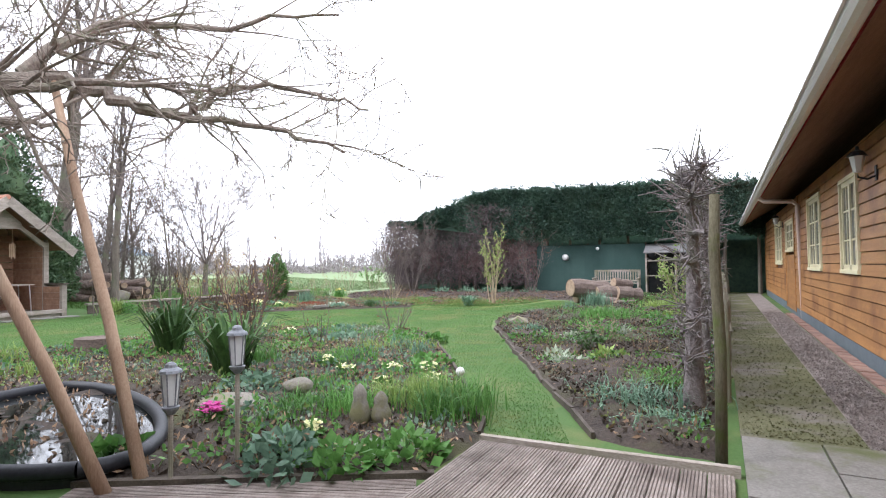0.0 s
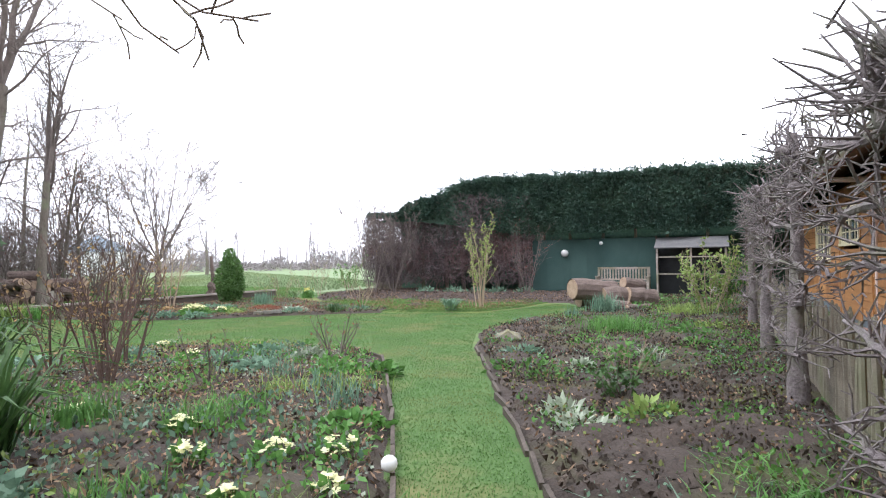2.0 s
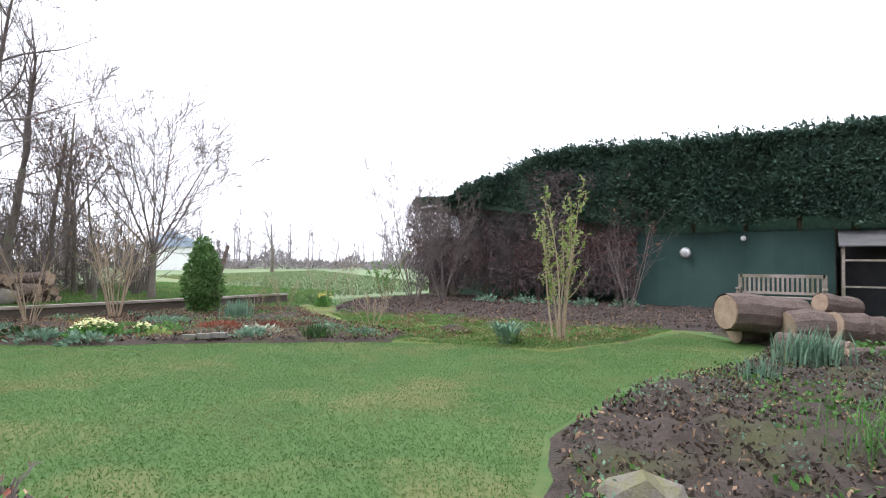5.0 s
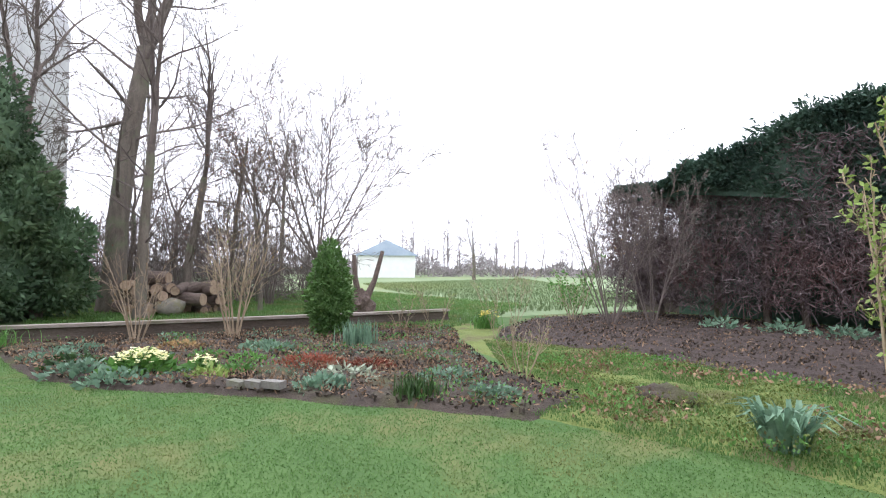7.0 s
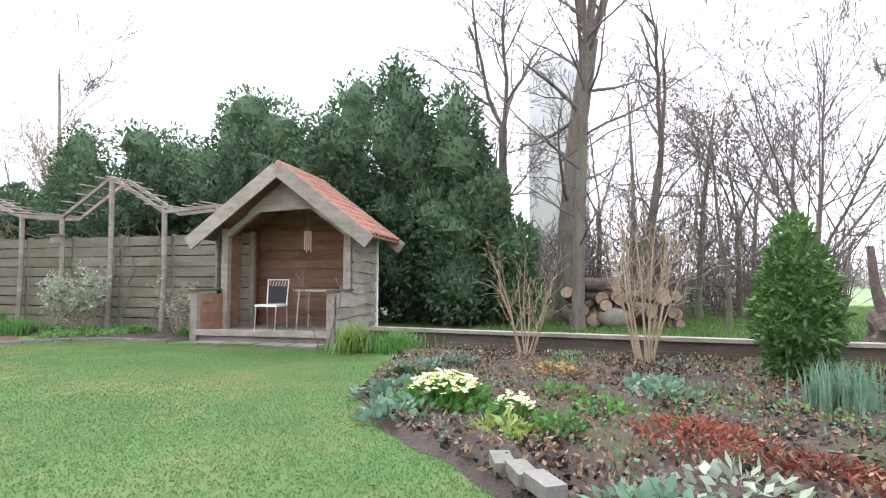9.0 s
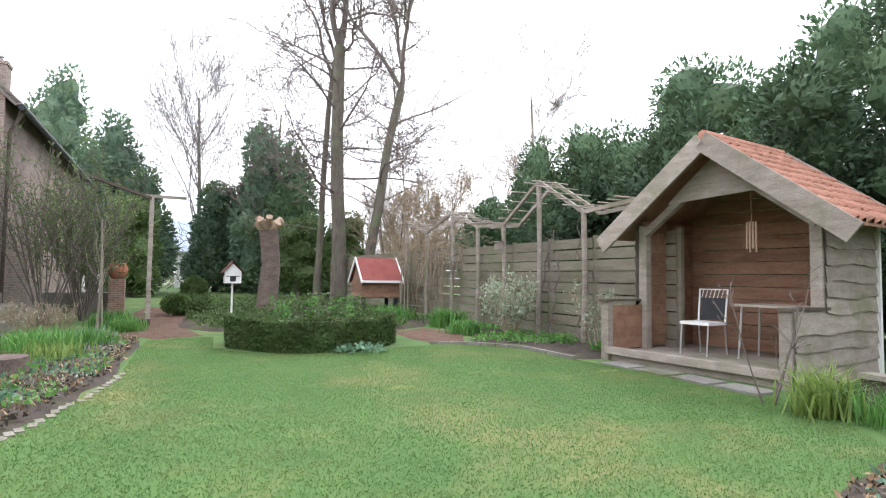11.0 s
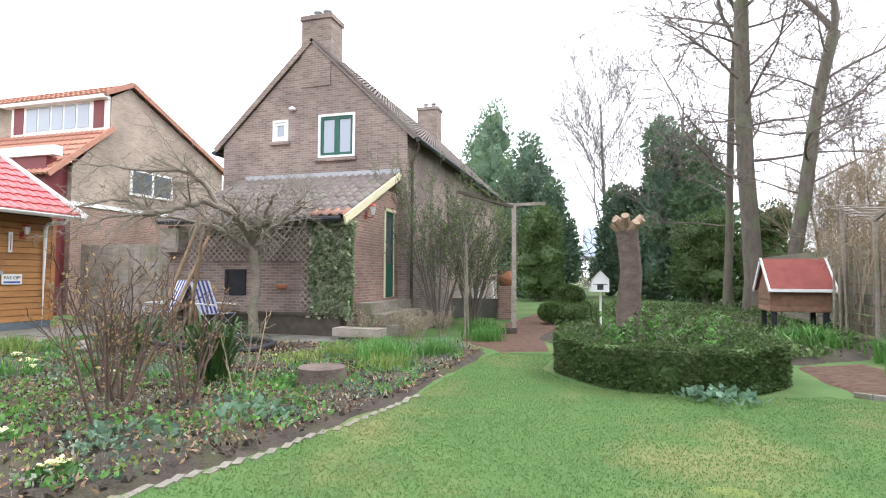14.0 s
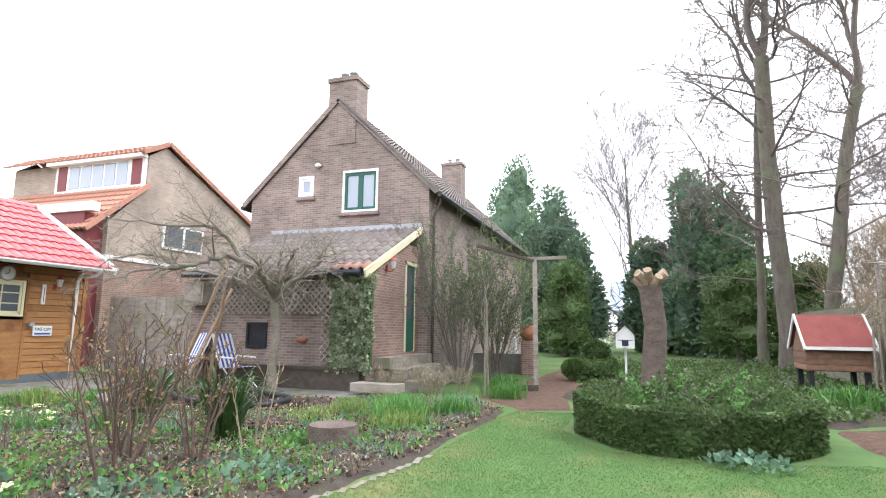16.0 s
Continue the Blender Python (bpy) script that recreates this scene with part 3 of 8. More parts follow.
def sash(parent, x, y0, y1, z0, z1, frame_mat, glass, n=2, bars=3, face=-1, name="window", deep=0.09):
    """A window in a wall of constant x, facing face along x."""
    w = 0.065
    win = part(name, Geo().box((x - 0.03, y0 - 0.03, z0 - 0.05), (x + deep, y1 + 0.03, z0)).box((x - 0.02, y0 - 0.03, z1), (x + deep, y1 + 0.03, z1 + 0.05))
               .box((x - 0.02, y0 - 0.03, z0), (x + deep, y0 + 0.03, z1)).box((x - 0.02, y1 - 0.03, z0), (x + deep, y1 + 0.03, z1)), frame_mat, parent)
    step = (y1 - y0 - 0.06) / n
    for i in range(n):
        a, b = y0 + 0.03 + i * step, y0 + 0.03 + (i + 1) * step
        g = Geo().box((x + 0.005, a, z0), (x + 0.05, a + w * 0.7, z1)).box((x + 0.005, b - w * 0.7, z0), (x + 0.05, b, z1)).box((x + 0.005, a, z0), (x + 0.048, b, z0 + w)).box((x + 0.005, a, z1 - w), (x + 0.048, b, z1))
        for k in range(1, bars):
            q = z0 + (z1 - z0) * k / bars
            g.box((x + 0.015, a, q - 0.012), (x + 0.04, b, q + 0.012))
        if bars > 1:
            g.box((x + 0.015, (a + b) / 2 - 0.012, z0), (x + 0.039, (a + b) / 2 + 0.012, z1))
        s = new("sash", g.mesh("sash", frame_mat))
        s.parent = win
        p = new("pane", Geo().box((x + 0.026, a + 0.01, z0 + 0.01), (x + 0.032, b - 0.01, z1 - 0.01)).mesh("pane", glass))
        p.parent = win
    return win


for (y0, y1, z0, z1), k in zip(OPEN, (1, 2, 2, 2, 2)):
    if z0 > 0.5:
        sash(barn, BX - 0.02, y0, y1, z0, z1, CREAM, GLASS, k, 3)
    else:
        d = part("door", Geo().box((BX - 0.02, y0, z0), (BX + 0.03, y1, z0 + 1.3)).box((BX - 0.03, y0 - 0.06, z0), (BX + 0.05, y0, z1 + 0.06)).box((BX - 0.03, y1, z0), (BX + 0.05, y1 + 0.06, z1 + 0.06)).box((BX - 0.029, y0, z1), (BX + 0.05, y1, z1 + 0.06)), WOOD_BARN, barn, "stained plank door with a barred window")
        sash(barn, BX - 0.02, y0 + 0.06, y1 - 0.06, z0 + 1.42, z1 - 0.06, CREAM, GLASS, 1 if y1 - y0 < 1.2 else 2, 3)
# interior darkness behind the panes comes from the closed building; floor and back wall are there
part("inner_wall", Geo().box((BX + 1.6, BY0 + 0.2, 0.2), (BX + 1.65, BY1 - 0.2, EAVE)), WOOD_DARK, barn)


def sheet_roof(a, b, c, d, cols, rows, wave, lip, thick=0.02):
    """A wavy stepped roof sheet; a-b is the eave, d-c the ridge."""
    a, b, c, d = (np.array(p, float) for p in (a, b, c, d))
    nrm = np.cross(b - a, d - a)
    nrm /= np.linalg.norm(nrm)
    if nrm[2] < 0:
        nrm = -nrm
    k = 6
    us = np.linspace(0, 1, cols * k + 1)
    g = Geo()
    for r in range(rows):
        v0, v1 = r / rows, (r + 1) / rows + 0.004
        line = []
        for v, up in ((v0, lip + thick), (v0, thick * 0.3), (v0, lip + thick), (v1, thick)):
            base = (a + (b - a) * us[:, None]) * (1 - v) + (d + (c - d) * us[:, None]) * v
            off = wave * np.abs(np.sin(us * cols * math.pi)) ** 0.8
            line.append(base + nrm * (up + off)[:, None] if np.ndim(off) else base)
        m = len(us)
        g.add(np.concatenate([line[1], line[0]]), [(i, i + 1, m + i + 1, m + i) for i in range(m - 1)])
        g.add(np.concatenate([line[2], line[3]]), [(i, i + 1, m + i + 1, m + i) for i in range(m - 1)])
    return g


part("roof", sheet_roof((0.78, 0.48, EAVE + 0.02), (0.78, 24.1, EAVE + 0.02), (3.85, 24.1, 4.42), (3.85, 0.48, 4.42), 105, 9, 0.035, 0.03), TILE_RED, barn, "bright red stepped metal tile roof")
part("roof", Geo().add([(3.85, 0.48, 4.44), (3.85, 24.1, 4.44), (7.1, 24.1, 2.6), (7.1, 0.48, 2.6)], [(0, 1, 2, 3)]), TILE_RED, barn)
part("ridge_cap", Geo().tube([(3.85, 0.43, 4.44), (3.85, 24.15, 4.44)], 0.1, 8), TILE_RED, barn)
g = Geo().add([(0.82, 0.5, EAVE - 0.03), (0.82, 24.1, EAVE - 0.03), (3.85, 24.1, 4.36), (3.85, 0.5, 4.36)], [(0, 1, 2, 3)])
part("soffit", g, WOOD_WARM, barn, "brown boarded eaves")
for y in (0.42, 24.1):
    part("bargeboard", Geo().beam((0.68, y, EAVE - 0.02), (3.85, y, 4.46), 0.05, 0.2), WHITE, barn, "white bargeboard")
g = Geo()
for r0 in (0.075,):
    pts = [(0.74 + r0 * math.cos(t), r0 * math.sin(t)) for t in np.linspace(math.pi, 2 * math.pi, 7)]
    m = len(pts)
    vs = [(x, y, EAVE + 0.02 + z) for y in (0.45, 24.12) for x, z in pts] + [(x * 0.94 + 0.044, y, EAVE + 0.024 + z * 0.9) for y in (0.45, 24.12) for x, z in pts]
    g.add(vs, [(i, i + 1, m + i + 1, m + i) for i in range(m - 1)] + [(2 * m + i, 3 * m + i, 3 * m + i + 1, 2 * m + i + 1) for i in range(m - 1)])
g.box((0.645, 0.45, EAVE), (0.664, 24.12, EAVE + 0.03))
part("gutter", g, WHITE, barn, "whitish plastic gutter")
for y, mt in ((0.8, WHITE), (13.4, PINK)):
    part("downpipe", Geo().tube([(0.76, y, EAVE - 0.05), (0.86, y, EAVE - 0.13), (BX - 0.16, y, EAVE - 0.16), (BX - 0.07, y, EAVE - 0.25), (BX - 0.07, y, 0.0)], 0.045, 10), mt, barn, "plastic downpipe")

# ---- house ----
HX0, HX1, HY0, HY1, HE, HR = -6.3, -0.55, -2.94, -15.5, 5.1, 7.84
HM = (HX0 + HX1) / 2
house = thing("house", (HM, -9, 0), "brown brick gabled house with a tiled roof", "house")
g = Geo()
wins = [(-4.78, -3.66, 4.55, 5.78), (-2.7, -2.2, 5.1, 5.72)]
outline = [(HX0, 0), (HX1, 0), (HX1, HE), (HM, HR), (HX0, HE)]


def wall_prism(outline, y0, y1):
    k = len(outline)
    return [(x, y, z) for y in (y0, y1) for x, z in outline], [tuple(range(k))[::-1], tuple(range(k, 2 * k))] + [(i, (i + 1) % k, k + (i + 1) % k, k + i) for i in range(k)]


# gable in strips round its two windows
def gable_height(x):
    return HE + (HR - HE) * (1 - abs(x - HM) / (HM - HX0))


xs = sorted({HX0, HX1, HM, *[v for w in wins for v in w[:2]]})
for a, b in zip(xs[:-1], xs[1:]):
    hole = [w for w in wins if w[0] <= a + 1e-6 and b <= w[1] + 1e-6]
    spans = [(0, hole[0][2], hole[0][2]), (hole[0][3], gable_height(a), gable_height(b))] if hole else [(0, gable_height(a), gable_height(b))]
    for z0, za, zb in spans:
        g.add([(a, HY0 - 0.2, z0), (b, HY0 - 0.2, z0), (b, HY0 - 0.2, zb), (a, HY0 - 0.2, za), (a, HY0, z0), (b, HY0, z0), (b, HY0, zb), (a, HY0, za)],
              [(0, 1, 2, 3), (7, 6, 5, 4), (0, 4, 5, 1), (1, 5, 6, 2), (2, 6, 7, 3), (3, 7, 4, 0)])
gm = part("gable_wall", g, BRICK, house).data
bm = bmesh.new()
bm.from_mesh(gm)
bmesh.ops.remove_doubles(bm, verts=bm.verts, dist=0.001)
bm.to_mesh(gm)
bm.free()
part("side_wall", Geo().box((HX0, HY1, 0), (HX0 + 0.2, HY0 - 0.2, HE)), BRICK, house)
part("side_wall", Geo().box((HX1 - 0.2, HY1, 0), (HX1, HY0 - 0.2, HE)), BRICK, house)
part("gable_wall", Geo().add(*wall_prism(outline, HY1 - 0.2, HY1)), BRICK, house)
part("floor", Geo().box((HX0 + 0.2, HY1, 4.3), (HX1 - 0.2, HY0 - 0.2, 4.4)), WOOD_DARK, house)
for sgn in (-1, 1):
    ex = HM + sgn * (HM - HX0 + 0.28)
    a, b = (ex, HY1 - 0.25, HE - 0.2), (ex, HY0 + 0.03, HE - 0.2)
    c, d = (HM, HY0 + 0.03, HR + 0.08), (HM, HY1 - 0.25, HR + 0.08)
    part("roof", sheet_roof(a, b, c, d, 60, 12, 0.05, 0.05), TILE_DARK, house, "weathered dark pantile roof")
    part("roof_underside", Geo().add([(p[0], min(p[1], HY0 - 0.1), p[2] - 0.04) for p in (a, b, c, d)], [(0, 1, 2, 3)]), WOOD_DARK, house)
    part("verge", Geo().beam((ex - sgn * 0.02, HY0 + 0.06, HE - 0.14), (HM, HY0 + 0.06, HR + 0.13), 0.04, 0.15), BRICK if sgn > 0 else TILE_DARK, house, "brick verge along the gable")
    k = 22 if sgn < 0 else 0
    for i in range(k):
        f = (i + 0.5) / k
        piece("verge_tile", TILE_DARK, (ex + (HM - ex) * f, HY0 + 0.02, HE - 0.2 + (HR + 0.08 - HE + 0.2) * f + 0.05), (0.2, 0.12, 0.05), house, (0, -36, 0))
    part("gutter", Geo().tube([(ex - sgn * -0.04, HY1, HE - 0.2), (ex + sgn * 0.04, HY0 + 0.05, HE - 0.2)], 0.07, 8), BLACK, house)
part("downpipe", Geo().tube([(HX0 - 0.25, HY0 - 0.25, HE - 0.22), (HX0 - 0.22, HY0 - 0.25, HE - 0.4), (HX0 - 0.06, HY0 - 0.25, HE - 0.75), (HX0 - 0.06, HY0 - 0.25, 0.1)], 0.04, 8), WOOD_DARK, house, "dark brown downpipe")


def chimney(x, y, z0, z1, w, d, pots):
    c = part("chimney", Geo().box((x - w / 2, y - d / 2, z0), (x + w / 2, y + d / 2, z1)).box((x - w / 2 - 0.04, y - d / 2 - 0.04, z1 - 0.08), (x + w / 2 + 0.04, y + d / 2 + 0.04, z1 + 0.05)), BRICK, house)
    for px in pots:
        p = new("chimney_pot", Geo().lathe([(0.09, 0), (0.09, 0.16), (0.07, 0.18), (0.13, 0.22), (0.13, 0.26), (0.03, 0.3)], (x + px, y, z1 + 0.05), 10).mesh("chimney_pot", LEADGREY))
        p.parent = c


chimney(-3.55, HY0 - 0.325, 6.6, 8.6, 0.92, 0.7, (-0.15, 0.15))
chimney(-3.3, -14.2, 6.2, 9.25, 1.0, 0.7, (-0.2, 0.2))


def window_y(parent, y, x0, x1, z0, z1, outer, inner, glass, n):
    """A window in a wall of constant y that faces +y."""
    win = part("window", Geo().box((x0, y - 0.12, z0), (x1, y + 0.03, z0 + 0.07)).box((x0, y - 0.12, z1 - 0.07), (x1, y + 0.03, z1)).box((x0, y - 0.12, z0 + 0.07), (x0 + 0.07, y + 0.028, z1 - 0.07)).box((x1 - 0.07, y - 0.12, z0 + 0.07), (x1, y + 0.028, z1 - 0.07)), outer, parent)
    step = (x1 - x0 - 0.14) / n
    for i in range(n):
        a, b = x0 + 0.07 + i * step, x0 + 0.07 + (i + 1) * step
        s = new("sash", Geo().box((a, y - 0.07, z0 + 0.07), (a + 0.07, y, z1 - 0.07)).box((b - 0.07, y - 0.07, z0 + 0.07), (b, y, z1 - 0.07)).box((a + 0.07, y - 0.07, z0 + 0.07), (b - 0.07, y, z0 + 0.15)).box((a + 0.07, y - 0.07, z1 - 0.15), (b - 0.07, y, z1 - 0.07)).mesh("sash", inner))
        s.parent = win
        p = new("pane", Geo().box((a + 0.06, y - 0.045, z0 + 0.14), (b - 0.06, y - 0.035, z1 - 0.14)).mesh("pane", glass))
        p.parent = win
    s = new("window_sill", Geo().box((x0 - 0.06, y, z0 - 0.1), (x1 + 0.06, y + 0.1, z0 - 0.005)).mesh("window_sill", BRICK))
    s.parent = win
    return win


window_y(house, HY0, *wins[0], WHITE, GREEN_P, GLASS_PALE, 2)
window_y(house, HY0, *wins[1], WHITE, WHITE, GLASS_PALE, 1)
part("wall_lamp", Geo().lathe([(0.02, -0.06), (0.09, -0.03), (0.1, 0.02), (0.05, 0.06)], (-2.85, HY0 + 0.07, 6.0), 10), WHITE, house, "small white sensor lamp")
# lean-to
LX0, LX1 = -6.05, -1.35
g = Geo()
part("lean_to_wall", Geo().box((LX0, -0.2, 0), (LX1, 0, 2.45)), BRICK, house, "brown brick wall of the lean-to")
g.add(*[[(LX0, y, z) for y, z in ((-2.0, 0), (-0.2, 0), (-0.2, 2.5), (-2.0, 3.4))] + [(LX0 + 0.2, y, z) for y, z in ((-2.0, 0), (-0.2, 0), (-0.2, 2.5), (-2.0, 3.4))], [(3, 2, 1, 0), (4, 5, 6, 7), (0, 1, 5, 4), (1, 2, 6, 5), (2, 3, 7, 6), (3, 0, 4, 7)]])
g.box((LX0, -2.94, 0), (LX0 + 0.2, -2.75, 3.9)).box((LX0, -2.75, 0), (LX0 + 0.2, -2.0, 0.75)).box((LX0, -2.75, 2.98), (LX0 + 0.2, -2.0, 3.45))
part("lean_to_wall", g, BRICK_RED, house, "reddish brick wall of the lean-to")
d = part("door", Geo().box((LX0 + 0.02, -2.78, 0.75), (LX0 + 0.1, -2.7, 3.0)).box((LX0 - 0.02, -2.08, 0.75), (LX0 + 0.1, -2.0, 3.0)).box((LX0 - 0.02, -2.75, 2.92), (LX0 + 0.1, -2.0, 3.0)), CREAM, house, "green half-glazed back door in a cream frame")
for nm, gg, mt in (("door_panel", Geo().box((LX0 + 0.03, -2.71, 0.77), (LX0 + 0.08, -2.08, 1.6)).box((LX0 + 0.015, -2.6, 0.9), (LX0 + 0.03, -2.2, 1.5)), GREEN_P),
                   ("sash", Geo().box((LX0 + 0.03, -2.71, 1.6), (LX0 + 0.08, -2.62, 2.92)).box((LX0 + 0.03, -2.17, 1.6), (LX0 + 0.08, -2.08, 2.92)).box((LX0 + 0.03, -2.62, 2.82), (LX0 + 0.08, -2.17, 2.92)), GREEN_P),
                   ("pane", Geo().box((LX0 + 0.05, -2.63, 1.6), (LX0 + 0.06, -2.16, 2.83)), GLASS)):
    o = new(nm, gg.mesh(nm, mt))
    o.parent = d
LT0, LT1 = (0.3, 2.52), (-2.92, 4.02)
part("lean_to_soffit", Geo().add([(LX0 - 0.05, LT0[0], LT0[1] - 0.05), (LX1 + 0.05, LT0[0], LT0[1] - 0.05), (LX1 + 0.05, LT1[0], LT1[1] - 0.05), (LX0 - 0.05, LT1[0], LT1[1] - 0.05)], [(0, 1, 2, 3)]), WOOD_DARK, house)
part("verge_board", Geo().beam((LX0 - 0.08, LT0[0] + 0.02, LT0[1] - 0.06), (LX0 - 0.08, LT1[0], LT1[1] - 0.06), 0.05, 0.17), CREAM, house, "cream painted verge board")
part("gutter", Geo().tube([(LX0, LT0[0] + 0.06, LT0[1] - 0.04), (LX1, LT0[0] + 0.06, LT0[1] - 0.02)], 0.06, 8), BLACK, house)
part("flashing", Geo().box((LX0 - 0.05, HY0, 4.0), (LX1, HY0 + 0.05, 4.14)), LEADGREY, house, "pale lead flashing")


def tile_mesh(name, mat, w, l):
    """A pantile: S-curved across, thick at its lower edge."""
    k = 8
    us = np.linspace(0, 1, k + 1)
    prof = [(-0.5 + u) * w for u in us]
    zs = [0.035 * math.sin(u * 2 * math.pi - 0.6) for u in us]
    top = [(x, 0, z + 0.03) for x, z in zip(prof, zs)] + [(x, l * 1.12, z + 0.005) for x, z in zip(prof, zs)]
    low = [(x, 0, z + 0.008) for x, z in zip(prof, zs)]
    m = k + 1
    g = Geo().add(top + low, [(i, i + 1, m + i + 1, m + i) for i in range(k)] + [(2 * m + i, 2 * m + i + 1, i + 1, i) for i in range(k)])
    return g.mesh(name, mat, True)


def tiled_slope(parent, me, origin, across, upslope, cols, rows, w, l, swap=None):
    """Rows of tiles: origin at a lower corner, across along the eave."""
    o, a, u = Vector(origin), Vector(across).normalized(), Vector(upslope).normalized()
    nrm = a.cross(u)
    base = Matrix((a, u, nrm)).transposed().to_4x4()
    for r in range(rows):
        for c in range(cols):
            mm = swap if swap is not None and r < 1 and c < 5 else me
            ob = new("roof_tile", mm)
            jit = Matrix.Rotation(random.uniform(-0.025, 0.025), 4, 'Z') @ Matrix.Rotation(random.uniform(-0.02, 0.02), 4, 'X')
            ob.matrix_basis = Matrix.Translation(o + a * (c + 0.5) * w + u * r * l + nrm * 0.01 * random.random()) @ base @ jit
            hang(ob, parent)


tl = math.hypot(LT0[0] - LT1[0], LT1[1] - LT0[1])
tiled_slope(house, tile_mesh("lean_tile", TILE_DARK, 0.225, tl / 10), (LX1 + 0.05, LT0[0], LT0[1]), (-1, 0, 0), (0, LT1[0] - LT0[0], LT1[1] - LT0[1]), 21, 10, 0.225, tl / 10)
tiled_slope(house, tile_mesh("orange_lean_tile", TILE_ORANGE, 0.225, tl / 10), (LX0 + 0.78, LT0[0] + 0.01, LT0[1] + 0.035), (-1, 0, 0), (0, LT1[0] - LT0[0], LT1[1] - LT0[1]), 4, 1, 0.225, tl / 10)

# ---- neighbouring house ----
NX, NYN, NYM, NYS = 5.0, -2.73, -4.85, -9.9
NZN, NZR, NZS = 4.75, 7.95, 5.75
nhouse = thing("neighbour_house", (8, -6, 0), "pale brick neighbour house with a white dormer", "house")
DY = -4.1
ol = [(NYN, 3.62), (NYS, 3.62), (NYS, NZS), (NYM, NZR), (DY, 7.42), (DY, 6.2), (NYN, NZN)]
g = Geo().add([(x, y, z) for x in (NX, NX + 7) for y, z in ol], [(0, 1, 2, 3, 4, 5, 6), (13, 12, 11, 10, 9, 8, 7), (0, 6, 13, 7), (0, 7, 8, 1), (1, 8, 9, 2), (5, 4, 11, 12)])
part("upper_wall", g, BRICK_PALE, nhouse, "pale yellow brick upper wall")
part("lower_wall", Geo().box((NX - 0.01, NYS, 0), (NX + 7, NYN, 3.5)), BRICK_RED, nhouse, "red brick lower wall")
part("string_course", Geo().box((NX - 0.05, NYS, 3.5), (NX + 0.1, NYN + 0.02, 3.63)), WHITE, nhouse)
part("roof", sheet_roof((NX - 0.12, NYN + 0.9, 4.3), (NX + 7.2, NYN + 0.9, 4.3), (NX + 7.2, DY, 6.28), (NX - 0.12, DY, 6.28), 32, 8, 0.05, 0.05), TILE_ORANGE, nhouse, "orange pantile roof")
part("roof", sheet_roof((NX - 0.12, NYS - 0.2, NZS - 0.03), (NX + 7.2, NYS - 0.2, NZS - 0.03), (NX + 7.2, NYM, NZR + 0.1), (NX - 0.12, NYM, NZR + 0.1), 32, 14, 0.05, 0.05), TILE_ORANGE, nhouse, "orange pantile roof")
part("roof", sheet_roof((NX - 0.12, DY + 0.35, 7.4), (NX + 7.2, DY + 0.35, 7.4), (NX + 7.2, NYM, NZR + 0.1), (NX - 0.12, NYM, NZR + 0.1), 32, 3, 0.05, 0.05), TILE_ORANGE, nhouse, "orange pantile roof")
for p0, p1 in (((NYS - 0.22, NZS - 0.0), (NYM, NZR + 0.14)), ((DY + 0.37, 7.44), (NYM, NZR + 0.14)), ((NYN + 0.9, 4.34), (DY, 6.32))):
    part("verge", Geo().beam((NX - 0.14, p0[0], p0[1]), (NX - 0.14, p1[0], p1[1]), 0.06, 0.17), TILE_ORANGE, nhouse, "dusty red verge tiles")
dormer = part("dormer", Geo().box((NX + 0.05, DY, 6.25), (NX + 4.5, DY + 0.12, 7.4)).box((NX - 0.05, DY + 0.1, 7.3), (NX + 4.7, DY + 0.4, 7.42)), WHITE, nhouse, "white framed dormer with five lights")
DY += 0.12
for i in range(5):
    o = new("pane", Geo().box((NX + 0.85 + i * 0.6, DY, 6.4), (NX + 1.35 + i * 0.6, DY + 0.02, 7.25)).mesh("pane", GLASS_PALE))
    o.parent = dormer
for q in (NX + 0.18, NX + 3.9):
    o = new("panel", Geo().box((q, DY, 6.35), (q + 0.45, DY + 0.025, 7.3)).mesh("panel", MAROON))
    o.parent = dormer
w = part("window", Geo().box((NX - 0.05, -6.95, 4.15), (NX + 0.02, -4.95, 5.1)), WHITE, nhouse)
for p, q in ((-6.85, -6.02), (-5.9, -5.05)):
    o = new("pane", Geo().box((NX - 0.06, p, 4.24), (NX - 0.04, q, 5.02)).mesh("pane", GLASS))
    o.parent = w
part("annex_edge", Geo().box((NX - 0.2, NYN + 0.5, 4.95), (NX + 6, NYN + 0.8, 5.25)), WHITE, nhouse, "white flat roof edge")
part("annex_wall", Geo().box((NX + 0.2, NYN, 0), (NX + 6, NYN + 0.7, 4.95)), MAROON, nhouse)

# plank screen between barn and house
scr = thing("plank_screen", (0.1, -0.3, 0), "tall grey weathered vertical plank screen", "fence")
x = -1.25
while x < 1.5:
    w = random.uniform(0.15, 0.19)
    piece("board", WOOD_GREY, (x + w / 2, -0.3 + random.uniform(-0.006, 0.006), 1.02 + random.uniform(-0.01, 0.02)), (w - 0.008, 0.025, 2.04), scr)
    x += w
part("rail", Geo().box((-1.25, -0.38, 0.5), (1.5, -0.32, 0.58)).box((-1.25, -0.38, 1.6), (1.5, -0.32, 1.68)), WOOD_GREY, scr)

# ---- terrace and deck ----
tagged(part("terrace", Geo().box((-6.4, -0.0, -0.1), (1.5, 1.35, 0.03)).box((-2.2, 1.35, -0.1), (1.5, 2.1, 0.03)), CONC), "grey concrete paved terrace behind the house", "terrace", "", "structure")
deck = thing("deck", (-1.0, 2.6, 0), "weathered ribbed grey-brown garden deck", "deck", "", "structure")


